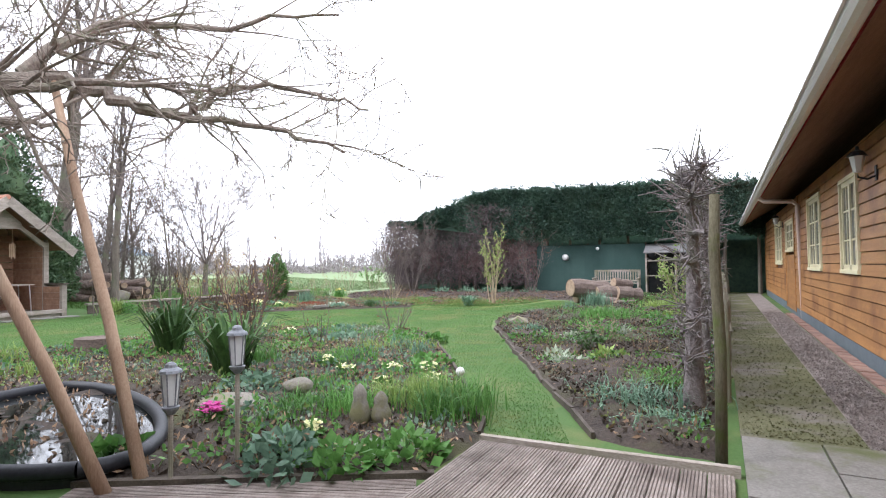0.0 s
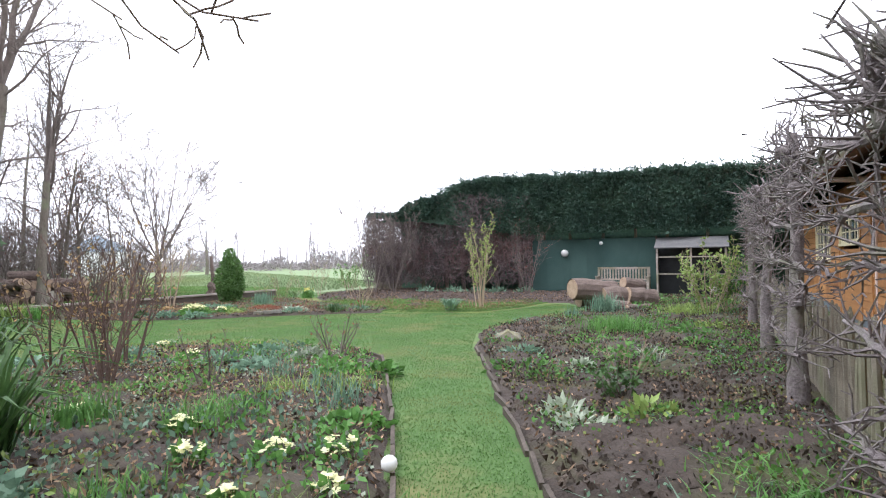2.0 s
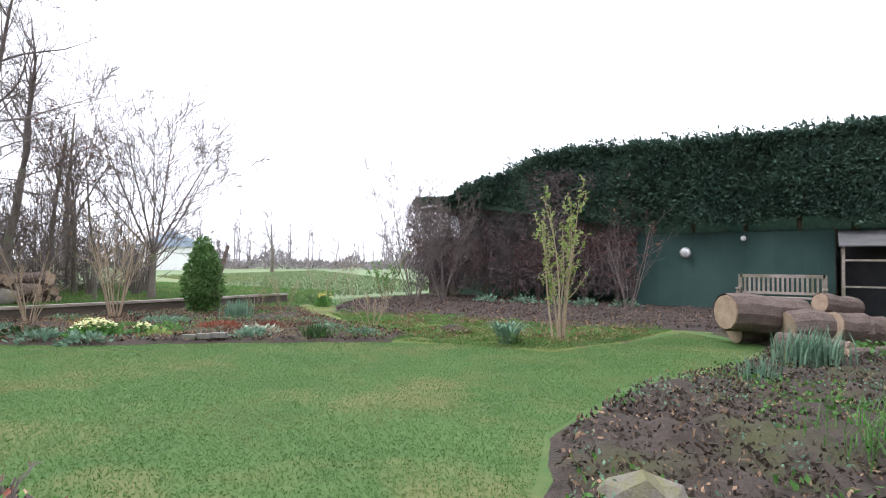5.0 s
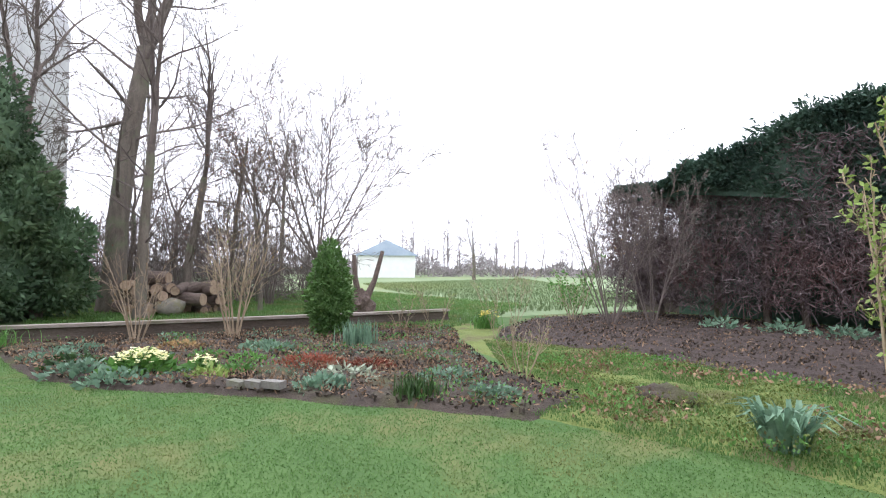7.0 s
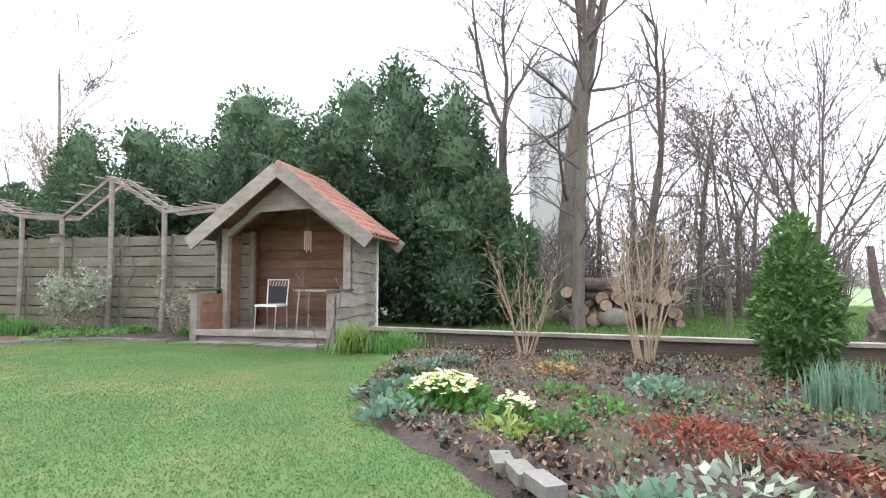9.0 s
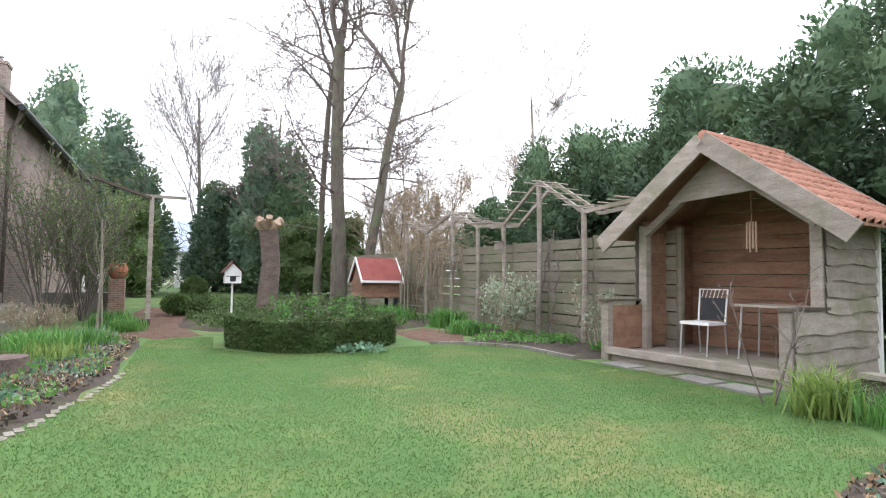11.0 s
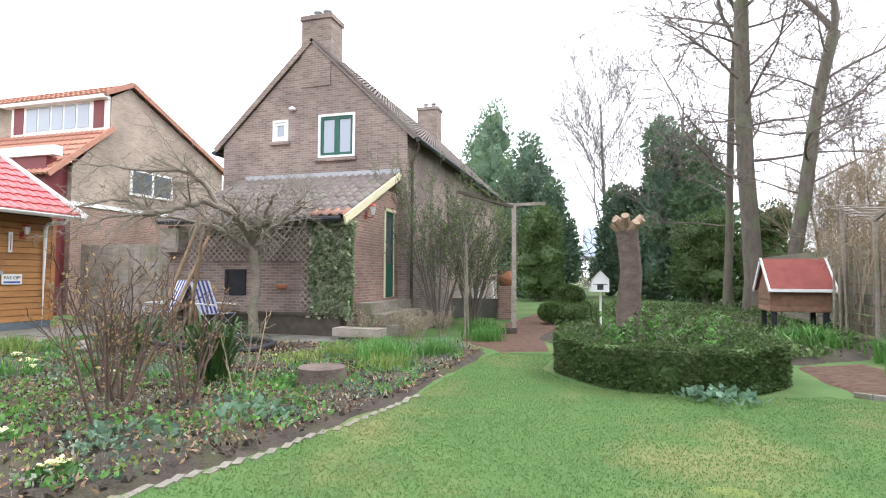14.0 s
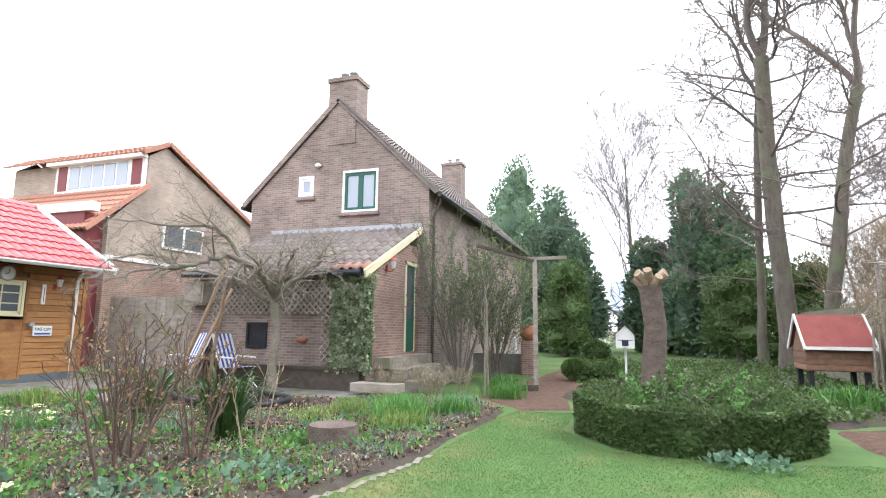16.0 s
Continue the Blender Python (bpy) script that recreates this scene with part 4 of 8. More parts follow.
def deck_board(mat, centre, length, turn):
    """A board with five ribs."""
    key = "deck%.2f" % length
    if key not in PIECES:
        g = Geo().box((-0.068, -length / 2, -0.03), (0.068, length / 2, -0.004))
        for i in range(7):
            g.box((-0.066 + i * 0.0195, -length / 2, -0.004), (-0.053 + i * 0.0195, length / 2, 0.004))
        PIECES[key] = g.mesh("deck_board", mat)
    ob = new("board", PIECES[key])
    ob.location, ob.rotation_euler = centre, (0, 0, radians(turn))
    hang(ob, deck)


for i in range(11):
    xx = -1.42 + i * 0.142
    deck_board(DECK, (xx, 3.52 - 0.65 - 0.0, 0.03), 1.3, 0)
for i in range(6):
    deck_board(DECK, (-2.35 + 0.069 * i, 2.08 - 0.124 * i + 0.14, 0.024), 1.9, -61)
part("edge_board", Geo().beam((-1.5, 3.56, 0.01), (0.1, 3.6, 0.01), 0.05, 0.1), WOOD_GREY, deck)
part("edge_board", Geo().beam((-3.3, 1.86, 0.0), (-1.5, 2.86, 0.0), 0.05, 0.08), WOOD_DARK, deck)
for i in range(3):
    for j in range(4):
        o = single("paving_slab", Geo().box((0.125 + i * 0.475, 2.12 + j * 0.57, -0.04), (0.585 + i * 0.475, 2.68 + j * 0.57, 0.024 + 0.004 * ((i + j) % 3))), CONC, "square mossy concrete paving slab", "slab", "slabs by the barn")

# ---- summer hut ----
hut = thing("garden_hut", (0, 0, 0), "open weathered timber garden hut with orange tiles", "hut")
PF, PB, BK, YL, YR = -15.72, -16.45, -17.75, 6.1, 8.62
part("floor", Geo().box((BK, YL, 0.0), (PF, YR, 0.14)), WOOD_GREY, hut)
part("front_sill", Geo().box((PF - 0.03, YL, 0.1), (PF + 0.07, YR, 0.2)), WOOD_GREY, hut)
for x, y, h in ((PB, YL + 0.1, 2.0), (PB, YR - 0.02, 2.0), (BK, YL + 0.1, 2.0), (BK, YR - 0.02, 2.0), (PF, YL, 0.86), (PF, YR - 0.02, 0.84)):
    part("post", Geo().box((x - 0.06, y - 0.065, 0), (x + 0.06, y + 0.065, h)), WOOD_GREY, hut)
z = 0.14
while z < 2.6:
    half = YR - YL - 0.1 if z < 1.8 else max(0.2, 3.2 * (2.95 - z) / 1.2)
    piece("back_board", WOOD_WARM, (BK + 0.09, (YL + YR) / 2 + 0.05, z + 0.095), (0.03, min(half, YR - YL - 0.1), 0.18), hut)
    z += 0.19
for x0, x1, top in ((PB + 0.05, PF - 0.04, 0.8), (BK + 0.05, PB, 1.95)):
    z = 0.16
    while z < top:
        piece("inner_board", WOOD_WARM, ((x0 + x1) / 2, YL + 0.07, z + 0.08), (x1 - x0, 0.03, 0.155), hut)
        piece("inner_board", WOOD_WARM, ((x0 + x1) / 2, YR - 0.08, z + 0.08), (x1 - x0, 0.03, 0.155), hut)
        z += 0.16
for y in (YL, YR):
    piece("rail_cap", WOOD_DARK, ((PF + PB) / 2 + 0.02, y, 0.87), (PF - PB + 0.16, 0.15, 0.035), hut)
for yy, sg in ((YL, -1), (YR, 1)):
    z, i = 0.0, 0
    while z < 1.9:
        h = random.uniform(0.16, 0.23)
        g, n = Geo(), 11
        xs = np.linspace(BK - 0.06, PF + 0.02 if z < 0.72 else PB + 0.02, n)
        wob = 0.018 * np.sin(xs * 5 + i * 1.7) + rng.normal(0, 0.007, n)
        yo = yy + sg * 0.045
        vs = [(x, yo + sg * 0.035, z + w) for x, w in zip(xs, wob)] + [(x, yo, z + h + 0.05) for x in xs] + [(x, yo - sg * 0.02, z + w) for x, w in zip(xs, wob)]
        part("side_board", g.add(vs, [(q, q + 1, n + q + 1, n + q) for q in range(n - 1)] + [(2 * n + q, 2 * n + q + 1, q + 1, q) for q in range(n - 1)] + [(n + q, n + q + 1, 2 * n + q + 1, 2 * n + q) for q in range(n - 1)]), WOOD_GREY, hut)
        z += h
        i += 1
part("corner_strip", Geo().box((BK - 0.1, YR + 0.03, 0), (BK - 0.04, YR + 0.1, 1.9)), WHITE, hut, "pale corner strip")
RZ, REZ, RY, RF, RB = 3.05, 1.8, 7.42, -16.05, -18.05
for sgn in (-1, 1):
    ey = RY + sgn * 1.68
    me = tile_mesh("clay_tile", TILE_ORANGE, 0.2, 0.235)
    tiled_slope(hut, me, (RF if sgn > 0 else RB, ey, REZ + 0.04), (-sgn, 0, 0), (0, RY - ey, RZ - REZ), 10, 9, 0.2, 0.232)
    lo, hi = [(RF, ey, REZ), (RB, ey, REZ), (RB, RY, RZ), (RF, RY, RZ)], 0.03
    part("roof_board", Geo().add(lo + [(x, y, z + hi) for x, y, z in lo], [(3, 2, 1, 0), (4, 5, 6, 7), (0, 1, 5, 4), (1, 2, 6, 5), (2, 3, 7, 6), (3, 0, 4, 7)]), WOOD_WARM, hut)
    for x in (RF + 0.03, RB - 0.03):
        part("bargeboard", Geo().beam((x, ey + sgn * 0.04, REZ - 0.1), (x, RY, RZ - 0.03), 0.045, 0.25), WOOD_GREY, hut, "broad grey bargeboard")
    part("brace", Geo().beam((PB + 0.03, RY + sgn * 0.45, 2.42), (PB + 0.03, RY + sgn * 1.2, 1.86), 0.1, 0.1), WOOD_GREY, hut)
gp = [(RY - 0.75, 2.28), (RY + 0.55, 2.34), (RY + 0.5, 2.5), (RY, 2.9), (RY - 0.5, 2.5)]
part("gable_panel", Geo().add([(x, y, z) for x in (PB + 0.1, PB + 0.06) for y, z in gp], [(0, 1, 2, 3, 4), (9, 8, 7, 6, 5), (0, 5, 6, 1)]), WOOD_GREY, hut)
part("ridge_tile", Geo().tube([(RF, RY, RZ + 0.06), (RB, RY, RZ + 0.06)], 0.07, 8), TILE_ORANGE, hut)
TURN = Matrix.Translation((-16, 7.4, 0)) @ Matrix.Rotation(radians(6), 4, 'Z') @ Matrix.Translation((16, -7.4, 0))
hut.matrix_basis = TURN
SX = -15.65
for k, y in enumerate((6.4, 7.0, 7.6, 8.2)):
    single("stepping_slab", Geo().box((SX + 0.1, y, -0.02), (SX + 0.45, y + 0.5, 0.02 + 0.003 * k)), CONC, "pale slab set in the lawn before the hut", "slab", "slabs before the hut")

# ---- plank fence with pergola ----
fence = thing("plank_fence", (-16.8, 1, 0), "tall horizontal plank fence, weathered grey-green", "fence")
ys = [6.3, 4.4, 3.05, 1.7, 0.35, -0.9, -2.7, -4.6, -6.6, -8.6, -10.6, -12.6, -14.6]
for a, b in zip(ys[:-1], ys[1:]):
    top = 1.93 if b > -1 else 2.0
    nrow = 9
    for i in range(nrow):
        h = top / nrow
        piece("board", WOOD_FENCE, (-16.86 + random.uniform(-0.012, 0.012), (a + b) / 2, 0.04 + h * (i + 0.5)), (0.025, a - b - 0.02, h - random.uniform(0.012, 0.035)), fence, (0, 6, random.uniform(-0.4, 0.4)))
for y in ys:
    part("post", Geo().box((-16.95, y - 0.05, 0), (-16.88, y + 0.05, 2.0)), WOOD_FENCE, fence)
perg = thing("pergola", (-16.7, 2, 0), "weathered rustic timber pergola with lath rungs", "pergola")
tops = {5.7: 2.5, 4.4: 2.42, 3.0: 3.2, 1.65: 2.4, 0.45: 2.45, -0.95: 2.95, -2.6: 2.5, -4.2: 2.95}
for y, zt in tops.items():
    part("post", Geo().tube([(-16.62, y, 0), (-16.64, y + 0.02, zt * 0.5), (-16.62, y, zt)], 0.055, 7), WOOD_GREY, perg)
keys = list(tops)
for a, b in zip(keys[:-1], keys[1:]):
    for off in (0.0, 0.42):
        part("rail", Geo().beam((-16.62 - off, a, tops[a]), (-16.62 - off, b, tops[b]), 0.05, 0.07), WOOD_GREY, perg)
    nn = 5
    for i in range(nn):
        f = (i + 0.5) / nn
        y, zz = a + (b - a) * f, tops[a] + (tops[b] - tops[a]) * f + 0.05
        part("rung", Geo().tube([(-16.3 + random.uniform(-0.1, 0.1), y, zz), (-17.3 + random.uniform(-0.1, 0.1), y + random.uniform(-0.06, 0.06), zz + 0.01)], 0.014, 5), WOOD_GREY, perg)

# ---- timber edging of the ditch ----
edging = thing("timber_edging", (-15.4, 13.5, 0), "low weathered timber retaining edge", "edging")
line = [(-15.95, 9.3), (-15.8, 11.4), (-15.7, 13.6), (-15.65, 15.9), (-15.72, 18.4)]
for a, b in zip(line[:-1], line[1:]):
    part("cap", Geo().beam((*a, 0.27), (*b, 0.27), 0.2, 0.05), WOOD_GREY, edging)
    part("board", Geo().beam((a[0] + 0.03, a[1], 0.17), (b[0] + 0.03, b[1], 0.17), 0.05, 0.13), WOOD_DARK, edging)
    part("board", Geo().beam((a[0] + 0.06, a[1], 0.05), (b[0] + 0.06, b[1], 0.05), 0.04, 0.11), WOOD_DARK, edging)

# ---- trees ----
def grow(crown, trunk, base, height, r0, seed, lean=(0, 0), levels=4, first=0.3, kids=(9, 6, 5, 4), ratio=0.5, angle=48, wander=0.12, up=0.25, sides=6, fork=0, tip=0.006, stems=1, start=0):
    """A bare tree: a tapering stem with limbs, branches and twigs. Fills two Geos."""
    r = np.random.default_rng(seed)

    def limb(p, d, length, rad, level):
        n = (8, 8 if start else 6, 5, 4, 3)[min(level, 4)]
        pts, dirs = [np.array(p, float)], []
        d = np.array(d, float)
        for i in range(n):
            d = d + r.normal(0, wander * (0.25 if level == 0 else 0.7 + 0.35 * level), 3) + np.array((0, 0, up * 0.12 * (1 if level else 0.3)))
            d /= np.linalg.norm(d)
            dirs.append(d)
            pts.append(pts[-1] + d * length / n)
        f = np.linspace(0, 1, n + 1)
        end = max(tip, rad * (0.28 if level == 0 else 0.22))
        radii = np.maximum(rad * (1 - f) + end * f, tip)
        if level == 0:
            radii[0] *= 1.35
        (trunk if level == 0 else crown).tube(pts, radii, max(3, sides - level), False)
        if level + 1 >= levels:
            return
        m = kids[min(level, len(kids) - 1)]
        for k in range(m):
            s = first + (1 - first) * (k + r.uniform(0.1, 0.9)) / m if level == 0 else 0.18 + 0.8 * (k + r.uniform(0, 1)) / m
            j = min(int(s * n), n - 1)
            q = pts[j] + (pts[j + 1] - pts[j]) * (s * n - j)
            ax = np.cross(dirs[j], r.normal(size=3))
            ax /= np.linalg.norm(ax)
            a = radians(angle * r.uniform(0.65, 1.25)) * (0.75 if s > 0.8 else 1)
            nd_ = dirs[j] * math.cos(a) + ax * math.sin(a)
            nd_[2] += up * (0.5 if level == 0 else 0.3)
            nd_ /= np.linalg.norm(nd_)
            ll = length * ratio * (1.15 - 0.55 * s) * r.uniform(0.75, 1.25) * (1 if level == 0 else 1.15)
            limb(q, nd_, ll, max(tip, np.interp(s, f, radii) * r.uniform(0.28, 0.42) * (1.25 if level else 1.0)), level + 1)

    for k in range(stems):
        a = 2 * math.pi * k / stems + seed
        o = 0.0 if stems == 1 else r0 * 1.3
        limb((base[0] + o * math.cos(a), base[1] + o * math.sin(a), base[2]), (lean[0] + (0.2 * math.cos(a) if stems > 1 else 0), lean[1] + (0.2 * math.sin(a) if stems > 1 else 0), 1.0), height * (1 if k == 0 else 0.9), r0, start)


def bough(out, r, p, d, length, rad, level, gnarl=0.16, up=0.05, angle=48, dens=(2.0, 2.6, 4.5, 7.0), ratio=(0.5, 0.45, 0.42, 0.4), depth=4, tip=0.005, bare=0.12):
    """A limb that wanders and tapers, with its branches and twigs."""
    n = int(np.clip(length / (0.5, 0.3, 0.16, 0.1, 0.08)[level], 3, 14))
    d = np.array(d, float)
    d /= np.linalg.norm(d)
    pts, dirs = [np.array(p, float)], []
    for i in range(n):
        d = d + r.normal(0, gnarl * (0.75 + 0.25 * level), 3) + (0, 0, up)
        d /= np.linalg.norm(d)
        dirs.append(d)
        pts.append(pts[-1] + d * length / n)
    f = np.linspace(0, 1, n + 1)
    radii = np.maximum(rad * (1 - f) ** 0.75, tip)
    out.tube(pts, radii, (8, 6, 5, 4, 3)[level], False)
    if level + 1 > depth:
        return
    for k in range(int(dens[min(level, 3)] * length + r.uniform(0, 1))):
        q = bare + (0.98 - bare) * r.uniform() ** 0.85
        j = min(int(q * n), n - 1)
        ax = np.cross(dirs[j], r.normal(size=3))
        ax /= np.linalg.norm(ax)
        a = radians(angle * r.uniform(0.6, 1.3))
        away = dirs[j] * math.cos(a) + ax * math.sin(a)
        ll = length * ratio[min(level, 3)] * (1.1 - 0.6 * q) * r.uniform(0.55, 1.3)
        if ll > 0.04:
            bough(out, r, pts[j] + (pts[j + 1] - pts[j]) * (q * n - j), away, ll, max(tip, min(np.interp(q, f, radii) * 0.6, 0.003 + ll * 0.0115)), level + 1, gnarl, up, angle, dens, ratio, depth, tip, 0.1)


def leafless_tree(at, height, r0, seed, lean=(0, 0), split=0.5, leaders=3, spread=22, limbs=8, first=0.25, limb=0.3, flat=75, label="tall bare deciduous tree with grey-brown branches", group="bare trees", bark=BARK, twig=TWIG, leaf=None, nleaf=0, name="tree", **kw):
    """A bare tree whose trunk parts into rising leaders, with side limbs that spread and turn up."""
    r = np.random.default_rng(seed)
    t = thing(name, (at[0], at[1], 0), label, "tree", group)
    m = 9
    pts = [np.array((at[0], at[1], -0.05))]
    d = np.array((lean[0], lean[1], 1.0))
    for i in range(m):
        d = d + r.normal(0, 0.035, 3) * (1, 1, 0)
        pts.append(pts[-1] + d / np.linalg.norm(d) * height * split / m)
    pts = np.array(pts)
    radii = np.linspace(r0, r0 * 0.74, m + 1)
    radii[0] *= 1.4
    radii[1] *= 1.08
    trunk, crown = Geo(), Geo()
    trunk.tube(pts, radii, 12, False)
    for k in range(leaders):
        a = 2 * math.pi * (k + r.uniform(0, 0.5)) / leaders + seed
        b = radians(spread * r.uniform(0.6, 1.3)) if leaders > 1 else 0.0
        out = np.array((lean[0] + math.sin(b) * math.cos(a), lean[1] + math.sin(b) * math.sin(a), math.cos(b)))
        bough(crown, r, pts[-1] - (0, 0, 0.1 * r0), out, height * (1 - split) * r.uniform(0.85, 1.05), r0 * 0.8 * leaders ** -0.55, 0, **kw)
    for k in range(limbs):
        f = first + (1 - first) * (k + r.uniform(0, 0.9)) / limbs
        j = min(int(f * m), m - 1)
        q = pts[j] + (pts[j + 1] - pts[j]) * (f * m - j)
        a = 2.4 * k + r.uniform(-0.5, 0.5)
        b = radians(flat * r.uniform(0.75, 1.15))
        bough(crown, r, q, (math.sin(b) * math.cos(a), math.sin(b) * math.sin(a), math.cos(b)), height * limb * r.uniform(0.7, 1.2), r0 * r.uniform(0.13, 0.23), 0, **kw)
    part("trunk", trunk, bark, t, "", True)
    part("crown", crown, twig, t)
    if nleaf:
        v = np.concatenate(crown.v)
        part("foliage", Geo().quads(leaves(v[r.integers(0, len(v), nleaf)], leaf[1], seed, 0.55)), leaf[0], t)
    return t


def bare_tree(at, height, r0, seed, label="tall bare deciduous tree with grey-brown branches", group="bare trees", name="tree", bark=BARK, twig=TWIG, leaf=None, nleaf=0, **kw):
    t = thing(name, (at[0], at[1], 0), label, "tree", group)
    crown, trunk = Geo(), Geo()
    grow(crown, trunk, (at[0], at[1], -0.05), height, r0, seed, **kw)
    part("trunk", trunk, bark, t, "", True)
    part("crown", crown, twig, t)
    if nleaf:
        v = np.concatenate(crown.v)
        r = np.random.default_rng(seed)
        pick = v[r.integers(0, len(v), nleaf)]
        part("foliage", Geo().quads(leaves(pick, leaf[1], seed, 0.55)), leaf[0], t)
    return t


leafless_tree((-22.1, 11.9), 15, 0.29, 11, split=0.5, leaders=3, spread=20, limbs=9, first=0.36, limb=0.26, flat=72, tip=0.006, dens=(2.6, 3.4, 4.4, 5.0))
leafless_tree((-19.5, 12.35), 9.5, 0.13, 12, lean=(-0.02, -0.03), split=0.42, leaders=2, spread=16, limbs=7, first=0.4, limb=0.26, flat=66, dens=(2.8, 3.6, 4.5, 5.0))
leafless_tree((-25.5, 10.0), 12, 0.17, 13, split=0.5, leaders=3, spread=24, limbs=6, first=0.55, limb=0.28, tip=0.007, dens=(2.6, 3.4, 4.2, 4.0))
leafless_tree((-22.4, 13.8), 9.0, 0.13, 14, lean=(0, 0.05), split=0.45, leaders=2, spread=20, limbs=9, first=0.3, limb=0.27, flat=78, dens=(2.8, 3.6, 4.5, 5.0))
leafless_tree((-20.25, 16.9), 6.7, 0.13, 15, split=0.22, leaders=7, spread=40, limbs=4, first=0.6, limb=0.34, flat=62, gnarl=0.07, up=0.06, angle=44, tip=0.006, dens=(3.2, 4.0, 4.5, 4.0), label="bare field tree with a fan of rising limbs")
for k, (x, y, h) in enumerate([(-24.5, 16.4, 6.5), (-26.5, 12.6, 8.0), (-28, 17.5, 7.5), (-30, 14.5, 8.5), (-27.5, 8.5, 8.0)]):
    leafless_tree((x, y), h, 0.09, 600 + k, split=0.4, leaders=3, spread=22, limbs=7, first=0.3, limb=0.26, tip=0.007, dens=(2.6, 3.4, 3.6, 2.0), depth=3, label="slim bare tree in the thicket")
bare_tree((-23.5, 15.2), 5.6, 0.1, 16, levels=4, kids=(9, 7, 5), first=0.2, leaf=(LEAF_RED, 0.08), nleaf=500, label="slender young tree with rust-brown leaves")
bare_tree((-20.6, 15.4), 4.2, 0.06, 17, levels=4, kids=(9, 7, 5), first=0.15, leaf=(LEAF_BROWN, 0.07), nleaf=300, label="slender young tree with a few brown leaves")
bare_tree((-40, 22), 10, 0.16, 18, twig=HAZETWIG, levels=4, kids=(10, 7, 5), tip=0.01)
bare_tree((-38, 14), 11, 0.18, 19, twig=HAZETWIG, levels=4, kids=(10, 7, 5), tip=0.01)
leafless_tree((-16.6, -12.0), 21, 0.34, 21, split=0.55, leaders=3, spread=17, limbs=15, first=0.42, limb=0.24, flat=78, tip=0.01, dens=(2.1, 2.6, 3.0, 3.0), up=0.03, label="very tall bare tree with an ivied trunk")
leafless_tree((-17.1, -10.4), 19, 0.24, 22, lean=(-0.1, 0.03), split=0.5, leaders=3, spread=24, limbs=13, first=0.4, limb=0.25, flat=75, tip=0.01, dens=(2.1, 2.6, 3.0, 3.0), up=0.03, label="tall bare tree leaning over the fence")
leafless_tree((-16.2, -14.5), 18, 0.17, 23, split=0.6, leaders=2, spread=14, limbs=14, first=0.3, limb=0.18, flat=75, tip=0.01, dens=(2.2, 2.6, 2.8, 2.4), label="slim tall bare tree behind the coop")
bare_tree((-11.6, -30), 14, 0.22, 24, twig=HAZETWIG, levels=5, kids=(14, 9, 6, 3), first=0.2, angle=35, up=0.5, tip=0.012)
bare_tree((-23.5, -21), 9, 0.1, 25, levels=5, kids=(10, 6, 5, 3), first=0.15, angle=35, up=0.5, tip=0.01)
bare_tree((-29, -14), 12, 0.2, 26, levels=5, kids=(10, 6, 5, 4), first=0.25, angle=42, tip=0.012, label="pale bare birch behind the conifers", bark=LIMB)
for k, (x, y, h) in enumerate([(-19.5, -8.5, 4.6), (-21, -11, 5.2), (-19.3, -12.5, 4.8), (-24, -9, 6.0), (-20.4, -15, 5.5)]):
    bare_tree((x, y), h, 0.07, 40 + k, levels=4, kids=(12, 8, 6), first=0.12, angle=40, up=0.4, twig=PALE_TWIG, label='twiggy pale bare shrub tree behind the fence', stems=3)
leafless_tree((-53, 47), 7.5, 0.2, 27, twig=HAZETWIG, split=0.4, leaders=2, spread=25, limbs=8, first=0.4, limb=0.4, flat=85, tip=0.02, depth=3, dens=(2, 2, 2, 2))
bare_tree((-15.5, -25), 12, 0.2, 28, levels=4, kids=(12, 8, 6), first=0.2, tip=0.015)


def spray_crown(blobs, count, size, seed, flat=1.0, shell=0.35):
    """Leaf sprays through the outer shell of a heap of ellipsoids, thinned where they overlap."""
    r = np.random.default_rng(seed)
    blobs = np.asarray(blobs, float)
    area = blobs[:, 3] * blobs[:, 5]
    out, nrm = [], []
    for i, (x, y, z, a, b, c) in enumerate(blobs):
        k = int(count * area[i] / area.sum())
        d = r.normal(size=(k, 3))
        d /= np.linalg.norm(d, axis=1)[:, None]
        rad = 1 - shell * r.uniform(0, 1, k) ** 2 + 0.1 * r.normal(size=k) * 0.6
        p = d * rad[:, None] * (a, b, c) + (x, y, z)
        ok = np.ones(k, bool)
        for j, (X, Y, Z, A, B, C) in enumerate(blobs):
            if j != i:
                ok &= (((p - (X, Y, Z)) / (A, B, C)) ** 2).sum(1) > 0.62
        out.append(p[ok])
        nrm.append(d[ok])
    p, d = np.concatenate(out), np.concatenate(nrm)
    ok = p[:, 2] > 0.02
    return p[ok], d[ok]


def conifer(at, blobs, count, size, seed, mat, label, name="conifer", trunk_h=1.0, r0=0.2, group="conifers"):
    t = thing(name, (at[0], at[1], 0), label, "conifer", group)
    part("trunk", Geo().tube([(at[0], at[1], -0.05), (at[0] + 0.05, at[1], trunk_h * 0.5), (at[0], at[1], trunk_h)], [r0, r0 * 0.8, r0 * 0.4], 7), BARK, t)
    p, d = spray_crown(blobs, count, size, seed)
    q = Geo().quads(leaves(p, size, seed, 0.42, 0.25, d, 0.7))
    core = Geo()
    for i, (x, y, z, a, b, c) in enumerate(blobs):
        core.blob((x, y, z), (a * 0.64, b * 0.64, c * 0.64), i, 0.5, 2)
    part("crown", q, mat, t)
    part("inner_crown", core, mat, t)
    return t


